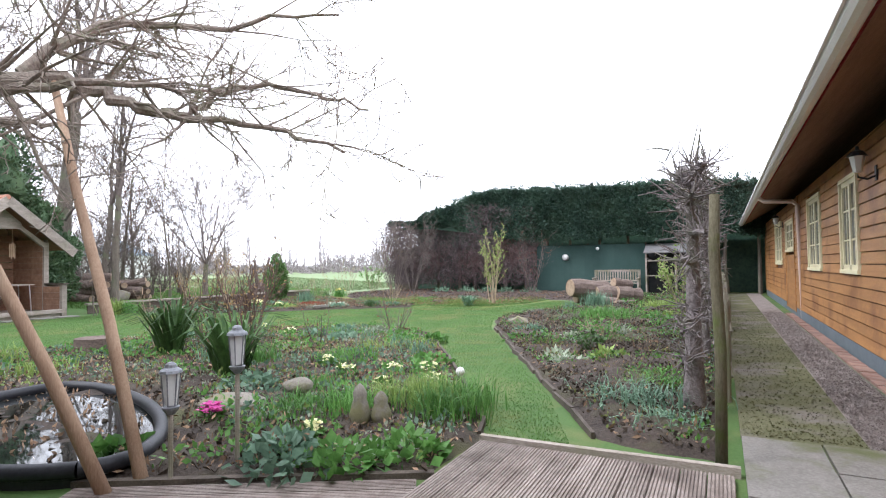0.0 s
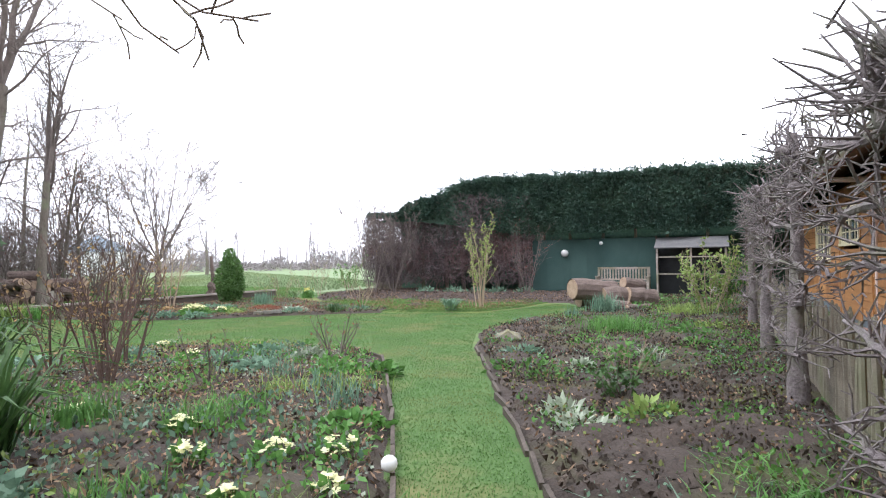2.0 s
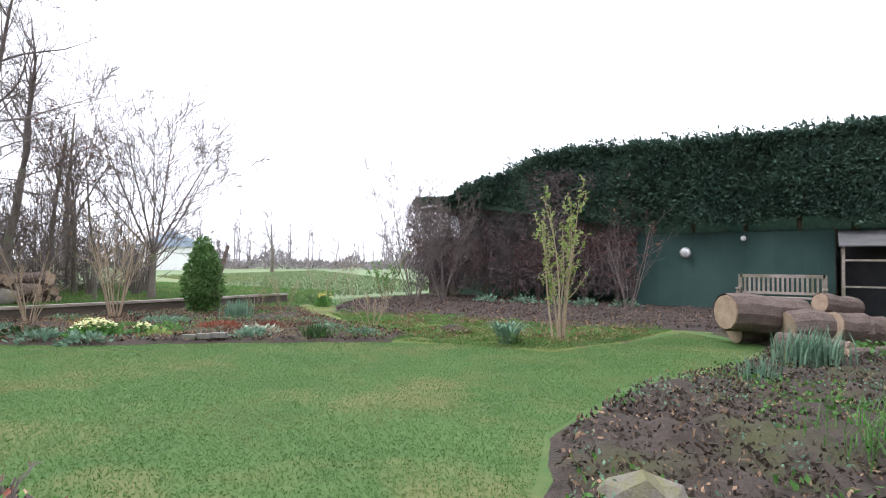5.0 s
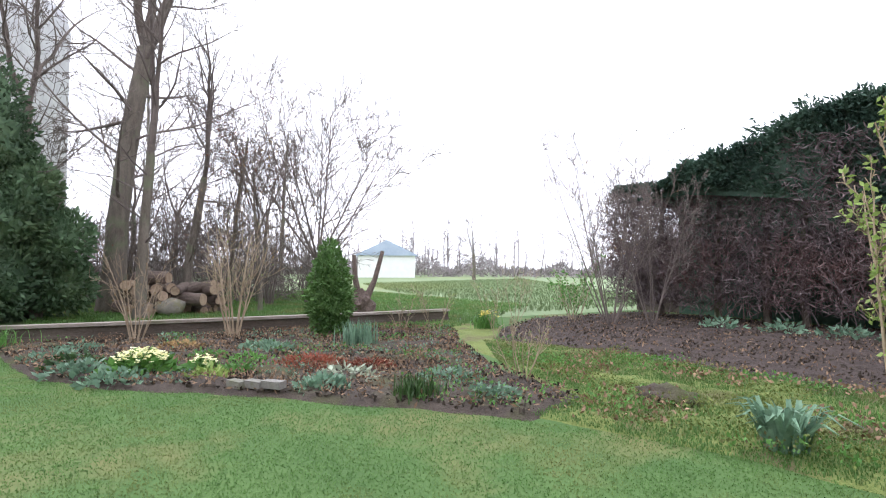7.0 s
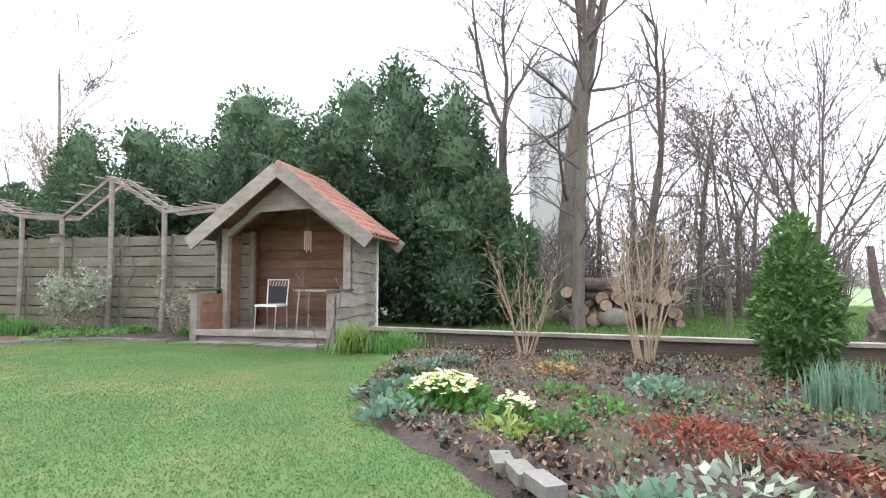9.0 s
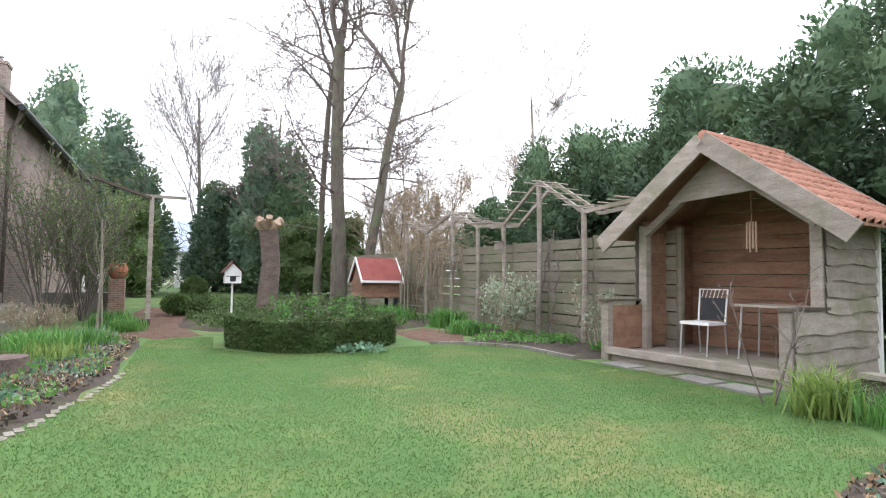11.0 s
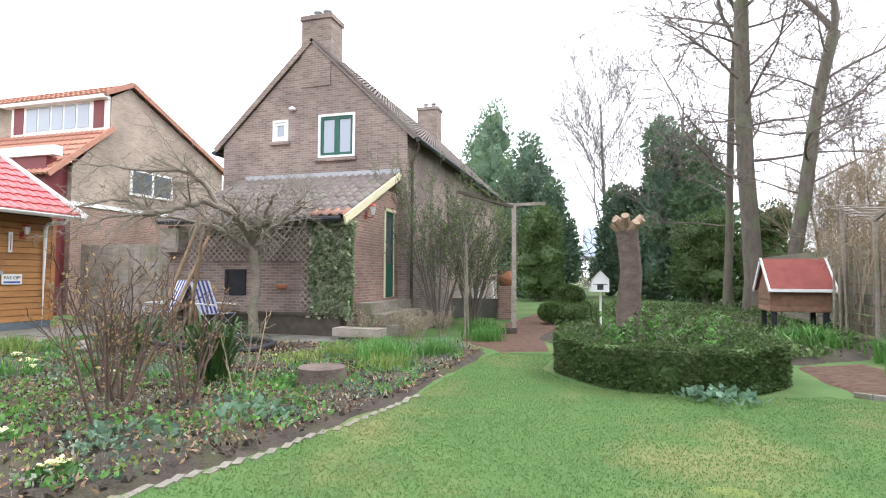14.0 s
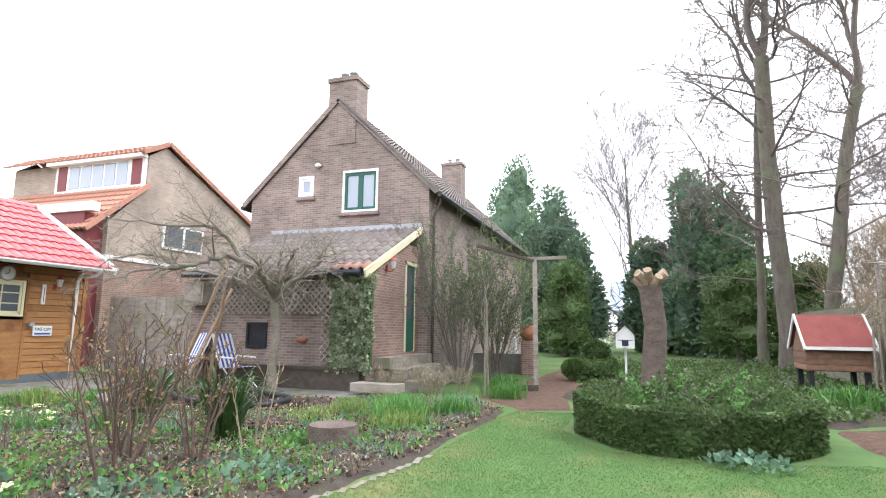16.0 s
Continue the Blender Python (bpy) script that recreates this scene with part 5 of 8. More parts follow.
def heap(x, y, h, w, seed, n=9, low=0.1):
    r = np.random.default_rng(seed)
    out = []
    for i in range(n):
        f = (i + 0.5) / n
        z = h * (low + (0.93 - low) * f)
        wide = w * (1 - 0.5 * f ** 2.2)
        out.append((x + r.uniform(-0.45, 0.45) * wide, y + r.uniform(-0.45, 0.45) * wide, z, wide * r.uniform(0.45, 0.7), wide * r.uniform(0.45, 0.7), h * r.uniform(0.12, 0.2)))
    return out


# dark conifers behind hut and fence
for k, (x, y, h, w) in enumerate([(-20.6, 10.3, 3.9, 1.25), (-20.8, 9.0, 5.4, 1.7), (-21.4, 7.9, 6.9, 1.9), (-21.8, 5.6, 7.0, 2.4), (-21.8, 3.2, 6.5, 2.6), (-22.2, 0.8, 6.5, 2.6), (-22.5, -1.6, 6.2, 2.6), (-22.5, -4.0, 6.0, 2.6), (-23, -6.6, 5.6, 2.4), (-20.0, -2.2, 4.4, 1.7), (-20.3, -5, 4.0, 1.6), (-19.4, 4.2, 4.6, 1.6), (-19.3, 6.6, 4.6, 1.6), (-19.4, 1.6, 4.2, 1.6)]):
    conifer((x, y), heap(x, y, h, w, 60 + k, 12, 0.08), 15000, 0.16, 80 + k, LEAF_CON, "big dense dark green cypress behind the fence", trunk_h=h * 0.7)
# young thuja by the edging
tb = [(-14.15 + 0.03 * math.sin(i * 2), 14.85, 0.3 + 0.23 * i, w, w, 0.26) for i, w in enumerate((0.3, 0.39, 0.41, 0.36, 0.27, 0.16))]
conifer((-14.15, 14.85), tb, 7000, 0.085, 99, LEAF_THUJA, "small bushy bright green thuja by the edging", trunk_h=1.2, r0=0.05)
# evergreens south, most with mist paled into their leaf colour
for k, (x, y, h, w, mt) in enumerate([(-2.6, -32, 14.5, 3.6, LEAF_BLUE), (-6.4, -27, 10, 2.6, LEAF_HAZED), (-5.2, -24.5, 8, 2.2, LEAF_HAZED), (-14.8, -24, 10.5, 2.2, LEAF_HAZED), (-16.4, -22, 8.5, 2.0, LEAF_CON), (-18.5, -18, 4.5, 2.3, LEAF_BOX), (-15.8, -17, 4.2, 2.0, LEAF_BOX), (-12.4, -27, 7, 1.8, LEAF_HAZED), (-22.5, -17, 3.4, 2.0, LEAF_CON), (-8.0, -19, 5.0, 1.6, LEAF_BOX), (-14.3, -27, 8, 2.2, LEAF_HAZED), (-8.3, -23, 6.5, 1.8, LEAF_HAZED)]):
    mm = LEAF_HAZED if mt is LEAF_BLUE else mt
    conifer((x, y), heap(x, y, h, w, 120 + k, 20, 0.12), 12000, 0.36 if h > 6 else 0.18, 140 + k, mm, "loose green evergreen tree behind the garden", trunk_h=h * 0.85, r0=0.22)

# ---- tall hedge at the north ----
hedge = thing("tall_hedge", (-6, 24.5, 0), "tall dense dark green conifer hedge", "hedge")
r = np.random.default_rng(5)
n = 105000
hx = r.uniform(-14.6, 7, n)
def hedge_top(x):
    return np.interp(x, [-15, -13.2, -12.2, -11.0, -9.6, 0, 7], [3.15, 3.3, 3.75, 4.25, 4.55, 4.35, 4.15])
side = r.uniform(0, 1, n)
keep = (hx > -13.0) | (side < 0.25)
hx, side, n = hx[keep], side[keep], int(keep.sum())
zt = hedge_top(hx) + 0.12 * smooth_noise(hx, hx * 0 + 1, 1.3, 3) + 0.1 * smooth_noise(hx, hx * 0 + 4, 5.0, 4)
low = np.interp(hx, [-15, -12.4, -10.8, -8.6, 7], [3.3, 3.25, 2.75, 2.35, 2.1]) + 0.25 * smooth_noise(hx, hx * 0 + 7, 0.9, 9)
onface = side < 0.62
hz = np.where(onface, low + (zt - low) * r.uniform(0, 1, n), zt - 0.2 * r.uniform(0, 1, n) ** 2)
hy = np.where(onface, 23.55 + 0.25 * smooth_noise(hx, hz, 0.9, 6) + 0.2 * r.uniform(0, 1, n), r.uniform(23.6, 25.6, n))
hy = np.where((hx < -9.5) & onface, hy - 0.8 * np.clip((-9.5 - hx) / 3, 0, 1), hy)
nrm = np.where(onface[:, None], np.array([0, -1, 0.25]), np.array([0, -0.3, 1.0]))
part("foliage", Geo().quads(leaves(np.stack([hx, hy, hz], 1), 0.15, 5, 0.38, None, nrm, 0.8)), LEAF_HEDGE, hedge)
# ragged shoots that stand out along the top
sx = r.uniform(-12.8, 7, 420)
g = Geo()
for x in sx:
    q = np.array((x, r.uniform(23.5, 24.6), float(hedge_top(x)) - 0.1))
    d = np.array((r.normal(-0.5, 0.5), r.normal(-0.35, 0.3), r.uniform(0.25, 0.75)))
    m = 26
    f = r.uniform(0, 1, m)
    p = q + d * 0.6 * f[:, None] * r.uniform(0.5, 1.1) + r.normal(0, 0.035, (m, 3))
    g.quads(leaves(p, 0.13, int(r.integers(0, 9999)), 0.35, None, np.tile(d, (m, 1)), 0.6))
part("ragged_top", g, LEAF_HEDGE, hedge, "ragged feathery top shoots")
g = Geo()
xs = np.linspace(-14.5, 7, 44)
zt = hedge_top(xs) - 0.18
lo = np.interp(xs, [-15, -12.4, -10.8, -8.6, 7], [2.95, 3.0, 2.8, 2.45, 2.25])
fy = np.where(xs < -9.5, 23.75 - 0.8 * np.clip((-9.5 - xs) / 3, 0, 1), 23.8)
m = len(xs)
g.add(np.concatenate([np.stack([xs, fy, lo], 1), np.stack([xs, fy, zt], 1), np.stack([xs, xs * 0 + 25.7, zt], 1), np.stack([xs, xs * 0 + 25.7, xs * 0], 1)]),
      [(k * m + i, k * m + i + 1, (k + 1) * m + i + 1, (k + 1) * m + i) for k in range(3) for i in range(m - 1)])
part("inner_foliage", g, LEAF_HEDGE, hedge)
for x in np.arange(-13.8, 6, 1.15):
    x += random.uniform(-0.25, 0.25)
    part("trunk", Geo().tube([(x, 24.2, -0.05), (x + random.uniform(-0.1, 0.1), 24.15, 1.2), (x, 24.3, 3.0)], [0.09, 0.075, 0.05], 6), BARK, hedge)
m = 34000
dx = -14.7 + 7.4 * r.uniform(0, 1, m) ** 1.15
dead = np.stack([dx, 22.75 + 0.7 * np.clip((dx + 14.7) / 4, 0, 1) + 1.4 * r.uniform(0, 1, m) ** 2, 0.35 + r.uniform(0, 1, m) ** 0.8 * (hedge_top(dx) - 0.3 - 0.75 * np.clip((dx + 12) / 3, 0, 1))], 1)
part("dead_wood", Geo().quads(leaves(dead, 0.24, 8, 0.09)), DEADTWIG, hedge, "brown dead inner branches of the hedge")
g = Geo()
for k in range(260):
    x = r.uniform(-14.7, -7.6)
    q = np.array((x, 22.9 + 0.6 * min(1, (x + 14.7) / 4) + r.uniform(0, 0.6), r.uniform(0.1, 1.6)))
    bough(g, r, q, r.normal(0, 1, 3) * (0.6, 0.3, 0.2) + (0, -0.2, 0.9), r.uniform(0.6, 1.5), 0.012, 1, 0.15, 0.03, 50, (2, 2.5, 3, 3), depth=3, tip=0.005)
part("branchwork", g, DEADTWIG, hedge, "tangle of purplish brown bare twigs")
# shade net and sheets under it
net = thing("shade_net", (-5, 24.0, 0), "dark green shade net stretched between posts", "net")
g = Geo()
k = 16
xx = np.linspace(-7.4, -2.75, k)
g.add([(x, 23.98 + 0.03 * math.sin(x * 5), z) for z in (0.05, 1.0, 2.06) for x in xx], [(a * k + i, a * k + i + 1, (a + 1) * k + i + 1, (a + 1) * k + i) for a in range(2) for i in range(k - 1)])
part("sheet", g, CLOTH, net)
for x in (-7.4, -5.1, -2.75):
    part("post", Geo().tube([(x, 24.03, 0), (x, 24.03, 2.1)], 0.04, 6), WOOD_DARK, net)
tagged(part("wall_north", Geo().box((-16, 25.75, 0), (8, 25.85, 2.2)), WOOD_DARK), "dark boards behind the hedge", "wall", "", "structure")

# ---- distance ----
tower = thing("water_tower", (-118, 3.2, 0), "tall grey concrete tower in the distance", "tower")
part("shaft", Geo().lathe([(6.0, 0), (5.8, 36), (5.9, 41), (5.2, 44), (3.0, 45.5)], (-118, 3.2, 0), 20), TOWER, tower, "", True)
ditch = Geo()
bank = [(-15.78, 18.45), (-15.4, 18.8), (-15.45, 19.5), (-15.9, 19.95), (-16.6, 20.1), (-17.1, 19.6), (-17.3, 19.0), (-17.6, 18.45)]
ditch.add([(x, y, 0.012) for x, y in bank], [tuple(range(8))])
tagged(part("water", ditch, WATER), "still grey ditch water at the garden edge", "water", "", "structure")
fb = thing("field_barn", (-77, 51, 0), "white field barn with a blue-grey roof", "barn")
ang = Matrix.Rotation(radians(-28), 4, 'Z')
part("wall", Geo().box((-6.0, -4, 0), (6.0, 4, 3.4), ang, (-79, 50, 0)), WHITE, fb)
rr = np.array([(-6.4, -4.5, 3.1), (6.4, -4.5, 3.1), (6.4, 0, 5.3), (-6.4, 0, 5.3), (6.4, 4.5, 3.1), (-6.4, 4.5, 3.1)]) @ np.array(ang.to_3x3()).T + (-79, 50, 0)
part("roof", Geo().add(rr, [(0, 1, 2, 3), (3, 2, 4, 5), (0, 3, 5), (1, 4, 2)]), SLATE, fb)
far = Geo()
r = np.random.default_rng(77)
for k in range(150):
    a = r.uniform(radians(28), radians(125))
    d = r.uniform(95, 170)
    x, y = -5 - d * math.sin(a), 10 + d * math.cos(a)
    h = r.uniform(5, 11)
    far.tube([(x, y, 0), (x + r.normal(0, .3), y, h * 0.5), (x + r.normal(0, .5), y, h)], [0.16, 0.11, 0.03], 4, False)
    for j in range(30):
        z = h * r.uniform(0.2, 0.95)
        q = np.array((x, y, z))
        e = q + np.array((r.normal(0, 1), r.normal(0, 1), r.uniform(0.4, 1.6))) * h * 0.13
        far.tube([q, (q + e) / 2 + r.normal(0, .15, 3), e], [0.06, 0.04, 0.02], 3, False)
tagged(part("far_trees", far, HAZETWIG), "distant bare trees along the meadow", "trees", "", "stuff")
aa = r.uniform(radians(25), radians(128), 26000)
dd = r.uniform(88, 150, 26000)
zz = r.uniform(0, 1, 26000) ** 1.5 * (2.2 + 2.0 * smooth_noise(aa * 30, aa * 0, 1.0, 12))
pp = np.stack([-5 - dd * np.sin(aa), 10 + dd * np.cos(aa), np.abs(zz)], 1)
tagged(part("far_scrub", Geo().quads(leaves(pp, 1.5, 4, 0.12, 0.8)), HAZETWIG), "distant brown scrub and hedgerow", "scrub", "", "stuff")
# brushwood behind the edging
pp = np.stack([r.uniform(-34, -24, 9000), r.uniform(8, 19, 9000), r.uniform(0, 1, 9000) ** 1.6 * 2.6], 1)
tagged(part("brushwood", Geo().quads(leaves(pp, 0.9, 6, 0.035, 0.9)), TWIG), "thicket of bare brown brushwood", "brushwood", "", "stuff")
wh = thing("white_house", (-14, -40, 0), "white house seen between the trees", "house")
part("wall", Geo().box((-19, -44, 0), (-10, -38, 3.2)), WHITE, wh)
part("roof", Geo().add([(-19.5, -37.5, 3.0), (-9.5, -37.5, 3.0), (-9.5, -41, 5.8), (-19.5, -41, 5.8), (-9.5, -44.5, 3.0), (-19.5, -44.5, 3.0)], [(0, 1, 2, 3), (3, 2, 4, 5), (0, 3, 5), (1, 4, 2)]), SLATE, wh)
for i in range(4):
    part("window", Geo().box((-18 + i * 2.2, -38.02, 1.0), (-17 + i * 2.2, -37.95, 2.2)), GLASS, wh)
pp = np.stack([r.uniform(-40, 20, 16000), r.uniform(-60, -30, 16000), r.uniform(0, 1, 16000) ** 1.4 * 4.5], 1)
tagged(part("south_scrub", Geo().quads(leaves(pp, 1.2, 7, 0.06, 0.9)), TWIG), "thin bare scrub and trees behind the gardens", "scrub", "", "stuff")

# clipped ring hedge
ring = thing("ring_hedge", (-12.05, 2.65, 0), "round clipped box hedge around a flower bed", "hedge")
RC = np.array((-12.05, 2.65))
n = 26000
t = r.uniform(0, 2 * math.pi, n)
u = r.uniform(0, 1, n)
where = np.where(u < 0.5, 1.42, np.where(u < 0.72, 1.0, r.uniform(1.0, 1.42, n)))
hgt = 0.5 + 0.02 * np.sin(t * 5) + 0.015 * np.sin(t * 11)
z = np.where(u < 0.72, r.uniform(0.02, 1, n) * hgt, hgt)
wob = 0.03 * np.sin(t * 7 + z * 3)
p = np.stack([RC[0] + (where + wob) * np.cos(t), RC[1] + (where + wob) * np.sin(t), z], 1)
nr = np.stack([np.cos(t) * np.where(u < 0.5, 1, -1) * (u < 0.72), np.sin(t) * np.where(u < 0.5, 1, -1) * (u < 0.72), (u >= 0.72) * 1.0], 1)
part("foliage", Geo().quads(leaves(p - nr * 0.03, 0.05, 9, 0.6, None, nr, 0.8)), LEAF_BOX, ring)
g = Geo()
a = np.linspace(0, 2 * math.pi, 49)
prof = [(1.36, -0.02), (1.38, 0.26), (1.36, 0.46), (1.2, 0.48), (1.06, 0.46), (1.04, -0.02)]
m = len(prof)
g.add([(RC[0] + q * math.cos(x), RC[1] + q * math.sin(x), zz) for x in a for q, zz in prof], [(i * m + j, (i + 1) * m + j, (i + 1) * m + j + 1, i * m + j + 1) for i in range(48) for j in range(m - 1)])
part("inner_foliage", g, LEAF_BOX, ring)

# ---- garden plants ----
def clump(name, at, label, mat, n, height, spread, width, lean, seed, group="", cat="plant", z=0.0):
    """Grassy or sword-leaved clump."""
    r = np.random.default_rng(seed)
    q = r.normal(0, spread * 0.4, (n, 2))
    pts = np.stack([at[0] + q[:, 0], at[1] + q[:, 1], np.full(n, z)], 1)
    t = thing(name, (at[0], at[1], z), label, cat, group)
    tagged(part("foliage", blade_geo(pts, height, seed, lean, width), mat, t), kind="stuff")
    return t


def sword(name, at, height, n, seed, label, mat=LEAF_DARK):
    """Broad sword leaves that fan out from one foot, folded along the middle."""
    r = np.random.default_rng(seed)
    g = Geo()
    for i in range(n):
        t = r.uniform(0, 2 * math.pi)
        h = height * r.uniform(0.6, 1.15)
        k = r.uniform(0.15, 0.95)
        o = np.array((math.cos(t), math.sin(t), 0.0))
        s = np.array((-math.sin(t), math.cos(t), 0.0)) * r.uniform(0.016, 0.026)
        base = np.array((*at, 0.02)) + o * r.uniform(0, 0.13) + s * r.normal(0, 2)
        spine = [base, base + o * h * k * 0.25 + np.array((0, 0, h * 0.45)), base + o * h * k * 0.62 + np.array((0, 0, h * 0.8)), base + o * h * k * 1.0 + np.array((0, 0, h * (1 - 0.38 * k)))]
        w = (1, 1.1, 0.75, 0.05)
        vs = []
        for p, q in zip(spine, w):
            vs += [p - s * q, p + np.array((0, 0, -0.006)), p + s * q]
        g.add(vs, [(3 * j, 3 * j + 1, 3 * j + 4, 3 * j + 3) for j in range(3)] + [(3 * j + 1, 3 * j + 2, 3 * j + 5, 3 * j + 4) for j in range(3)])
    t = thing(name, (*at, 0), label, "plant", "sword-leaved clumps")
    tagged(part("foliage", g, mat, t), kind="stuff")
    return t


def mound(name, at, r0, h, n, size, mat, label, seed, group="", aspect=0.6, flowers=0, petal=None, stems=True):
    """A low leafy mound; with flowers it carries small heads above the leaves."""
    t = thing(name, (at[0], at[1], 0), label, "plant", group)
    r = np.random.default_rng(seed)
    d = np.sqrt(r.uniform(0, 1, n)) * r0 * (1 + 0.25 * np.sin(5 * r.uniform(0, 6, n)))
    a = r.uniform(0, 2 * math.pi, n)
    z = h * (1 - (d / r0 / 1.3) ** 2) * r.uniform(0.35, 1.0, n)
    p = np.stack([at[0] + d * np.cos(a), at[1] + d * np.sin(a), np.maximum(z, 0.03)], 1)
    nrm = np.stack([np.cos(a) * 0.8, np.sin(a) * 0.8, np.full(n, 0.45)], 1)
    part("foliage", Geo().quads(leaves(p, size, seed, aspect, None, nrm, 0.55)), mat, t)
    if flowers:
        d = np.sqrt(r.uniform(0, 1, flowers)) * r0 * 0.85
        a = r.uniform(0, 2 * math.pi, flowers)
        zz = h * (1.25 - 0.5 * (d / r0) ** 2) * r.uniform(0.85, 1.1, flowers)
        g = Geo()
        for x, y, q in zip(at[0] + d * np.cos(a), at[1] + d * np.sin(a), zz):
            c = np.array((x, y, q))
            tilt = r.normal(0, 0.35, 2)
            for k in range(5):
                b = 2 * math.pi * k / 5
                e = np.array((math.cos(b), math.sin(b), 0.25 + tilt[0] * math.cos(b) + tilt[1] * math.sin(b))) * 0.03
                s = np.array((-math.sin(b), math.cos(b), 0)) * 0.018
                g.add([c, c + e * 0.6 - s, c + e, c + e * 0.6 + s], [(0, 1, 2, 3)])
        part("bloom", g, petal, t)
        st = Geo()
        for x, y, q in list(zip(at[0] + d * np.cos(a), at[1] + d * np.sin(a), zz))[::2]:
            st.tube([(x * 0.9 + at[0] * 0.1, y * 0.9 + at[1] * 0.1, 0.0), (x, y, q)], 0.003, 3, False)
        part("branchwork", st, LEAF_GREEN, t)
    return t


def shrub(name, at, height, seed, label, stems=7, r0=0.015, mat=TWIG, leaf=None, nleaf=0, size=0.05, spread=0.35, kids=(5, 4), group="bare shrubs", levels=3, tip=0.003, up=0.5, ratio=0.42):
    t = thing(name, (at[0], at[1], 0), label, "shrub", group)
    r = np.random.default_rng(seed)
    g = Geo()
    for k in range(stems):
        a = 2 * math.pi * (k + r.uniform(0, 0.8)) / stems
        o = r.uniform(0.02, 0.12)
        grow(g, g, (at[0] + o * math.cos(a), at[1] + o * math.sin(a), 0), height * r.uniform(0.65, 1.1), r0 * r.uniform(0.7, 1.2), seed * 31 + k, lean=(spread * math.cos(a), spread * math.sin(a)), levels=levels, first=0.25, kids=kids, ratio=ratio, angle=38, wander=0.16, up=up, sides=5, tip=tip)
    part("branchwork", g, mat, t)
    if nleaf:
        v = np.concatenate(g.v)
        v = v[v[:, 2] > height * 0.15]
        part("foliage", Geo().quads(leaves(v[r.integers(0, len(v), nleaf)], size, seed, 0.5)), leaf, t)
    return t


def scatter(poly, n, seed, z=0.05, inset=0.05):
    r = np.random.default_rng(seed)
    poly = np.asarray(poly, float)
    (x0, y0), (x1, y1) = poly.min(0), poly.max(0)
    p = r.uniform(0, 1, (n * 3, 2)) * (x1 - x0, y1 - y0) + (x0, y0)
    p = p[edge_distance(p[:, 0], p[:, 1], poly) > inset][:n]
    return np.stack([p[:, 0], p[:, 1], np.full(len(p), z)], 1)


def patchy(p, scale, seed, cut):
    return p[smooth_noise(p[:, 0], p[:, 1], scale, seed) > cut]


MOSSY_LAWN = [(-12.4, 16.9), (-10.4, 17.7), (-7.2, 17.8), (-5.2, 18.5), (-5.4, 16.6), (-6.0, 14.9), (-8.4, 14.3), (-8.6, 15.2), (-10.5, 15.7)]
BEDS = [BED_EAST, BED_MID, BED_WEST, BED_FENCE, BED_NORTH, BED_SOUTH]
# loose crumbs, dead leaves and weeds on the soil
for nm, poly, k, lab in (("east", BED_EAST, 15000, ""), ("middle", BED_MID, 9000, ""), ("west", BED_WEST, 7000, ""), ("north", BED_NORTH, 7000, "")):
    p = scatter(poly, k, len(nm), 0.05)
    r = np.random.default_rng(len(nm) + 3)
    d = r.normal(size=(len(p), 4, 3))
    d /= np.linalg.norm(d, axis=2)[:, :, None]
    v = p[:, None] + d * (r.uniform(0.008, 0.04, len(p)) ** 1.0)[:, None, None] + (0, 0, 0.012)
    g = Geo()
    g.v.append(v.reshape(-1, 3))
    idx = np.arange(len(p))[:, None] * 4
    g.f.extend(np.concatenate([idx + c for c in ([0, 1, 2], [0, 2, 3], [0, 3, 1], [1, 3, 2])]).tolist())
    tagged(part("soil_crumbs", g, CRUMB), "loose dark soil crumbs on the bed", "soil", "", "stuff")
for poly, k, sd in ((BED_EAST, 3500, 1), (BED_MID, 6500, 2), (BED_WEST, 5500, 3), (BED_NORTH, 3500, 4)):
    p = scatter(poly, k, 70 + sd, 0.065)
    tagged(part("dead_leaf_litter", Geo().quads(leaves(p, 0.06, sd, 0.35, 0.1, np.tile((0, 0, 0.15), (len(p), 1)), 1.0)), STRAW), "dry brown leaf litter on the soil", "litter", "", "stuff")
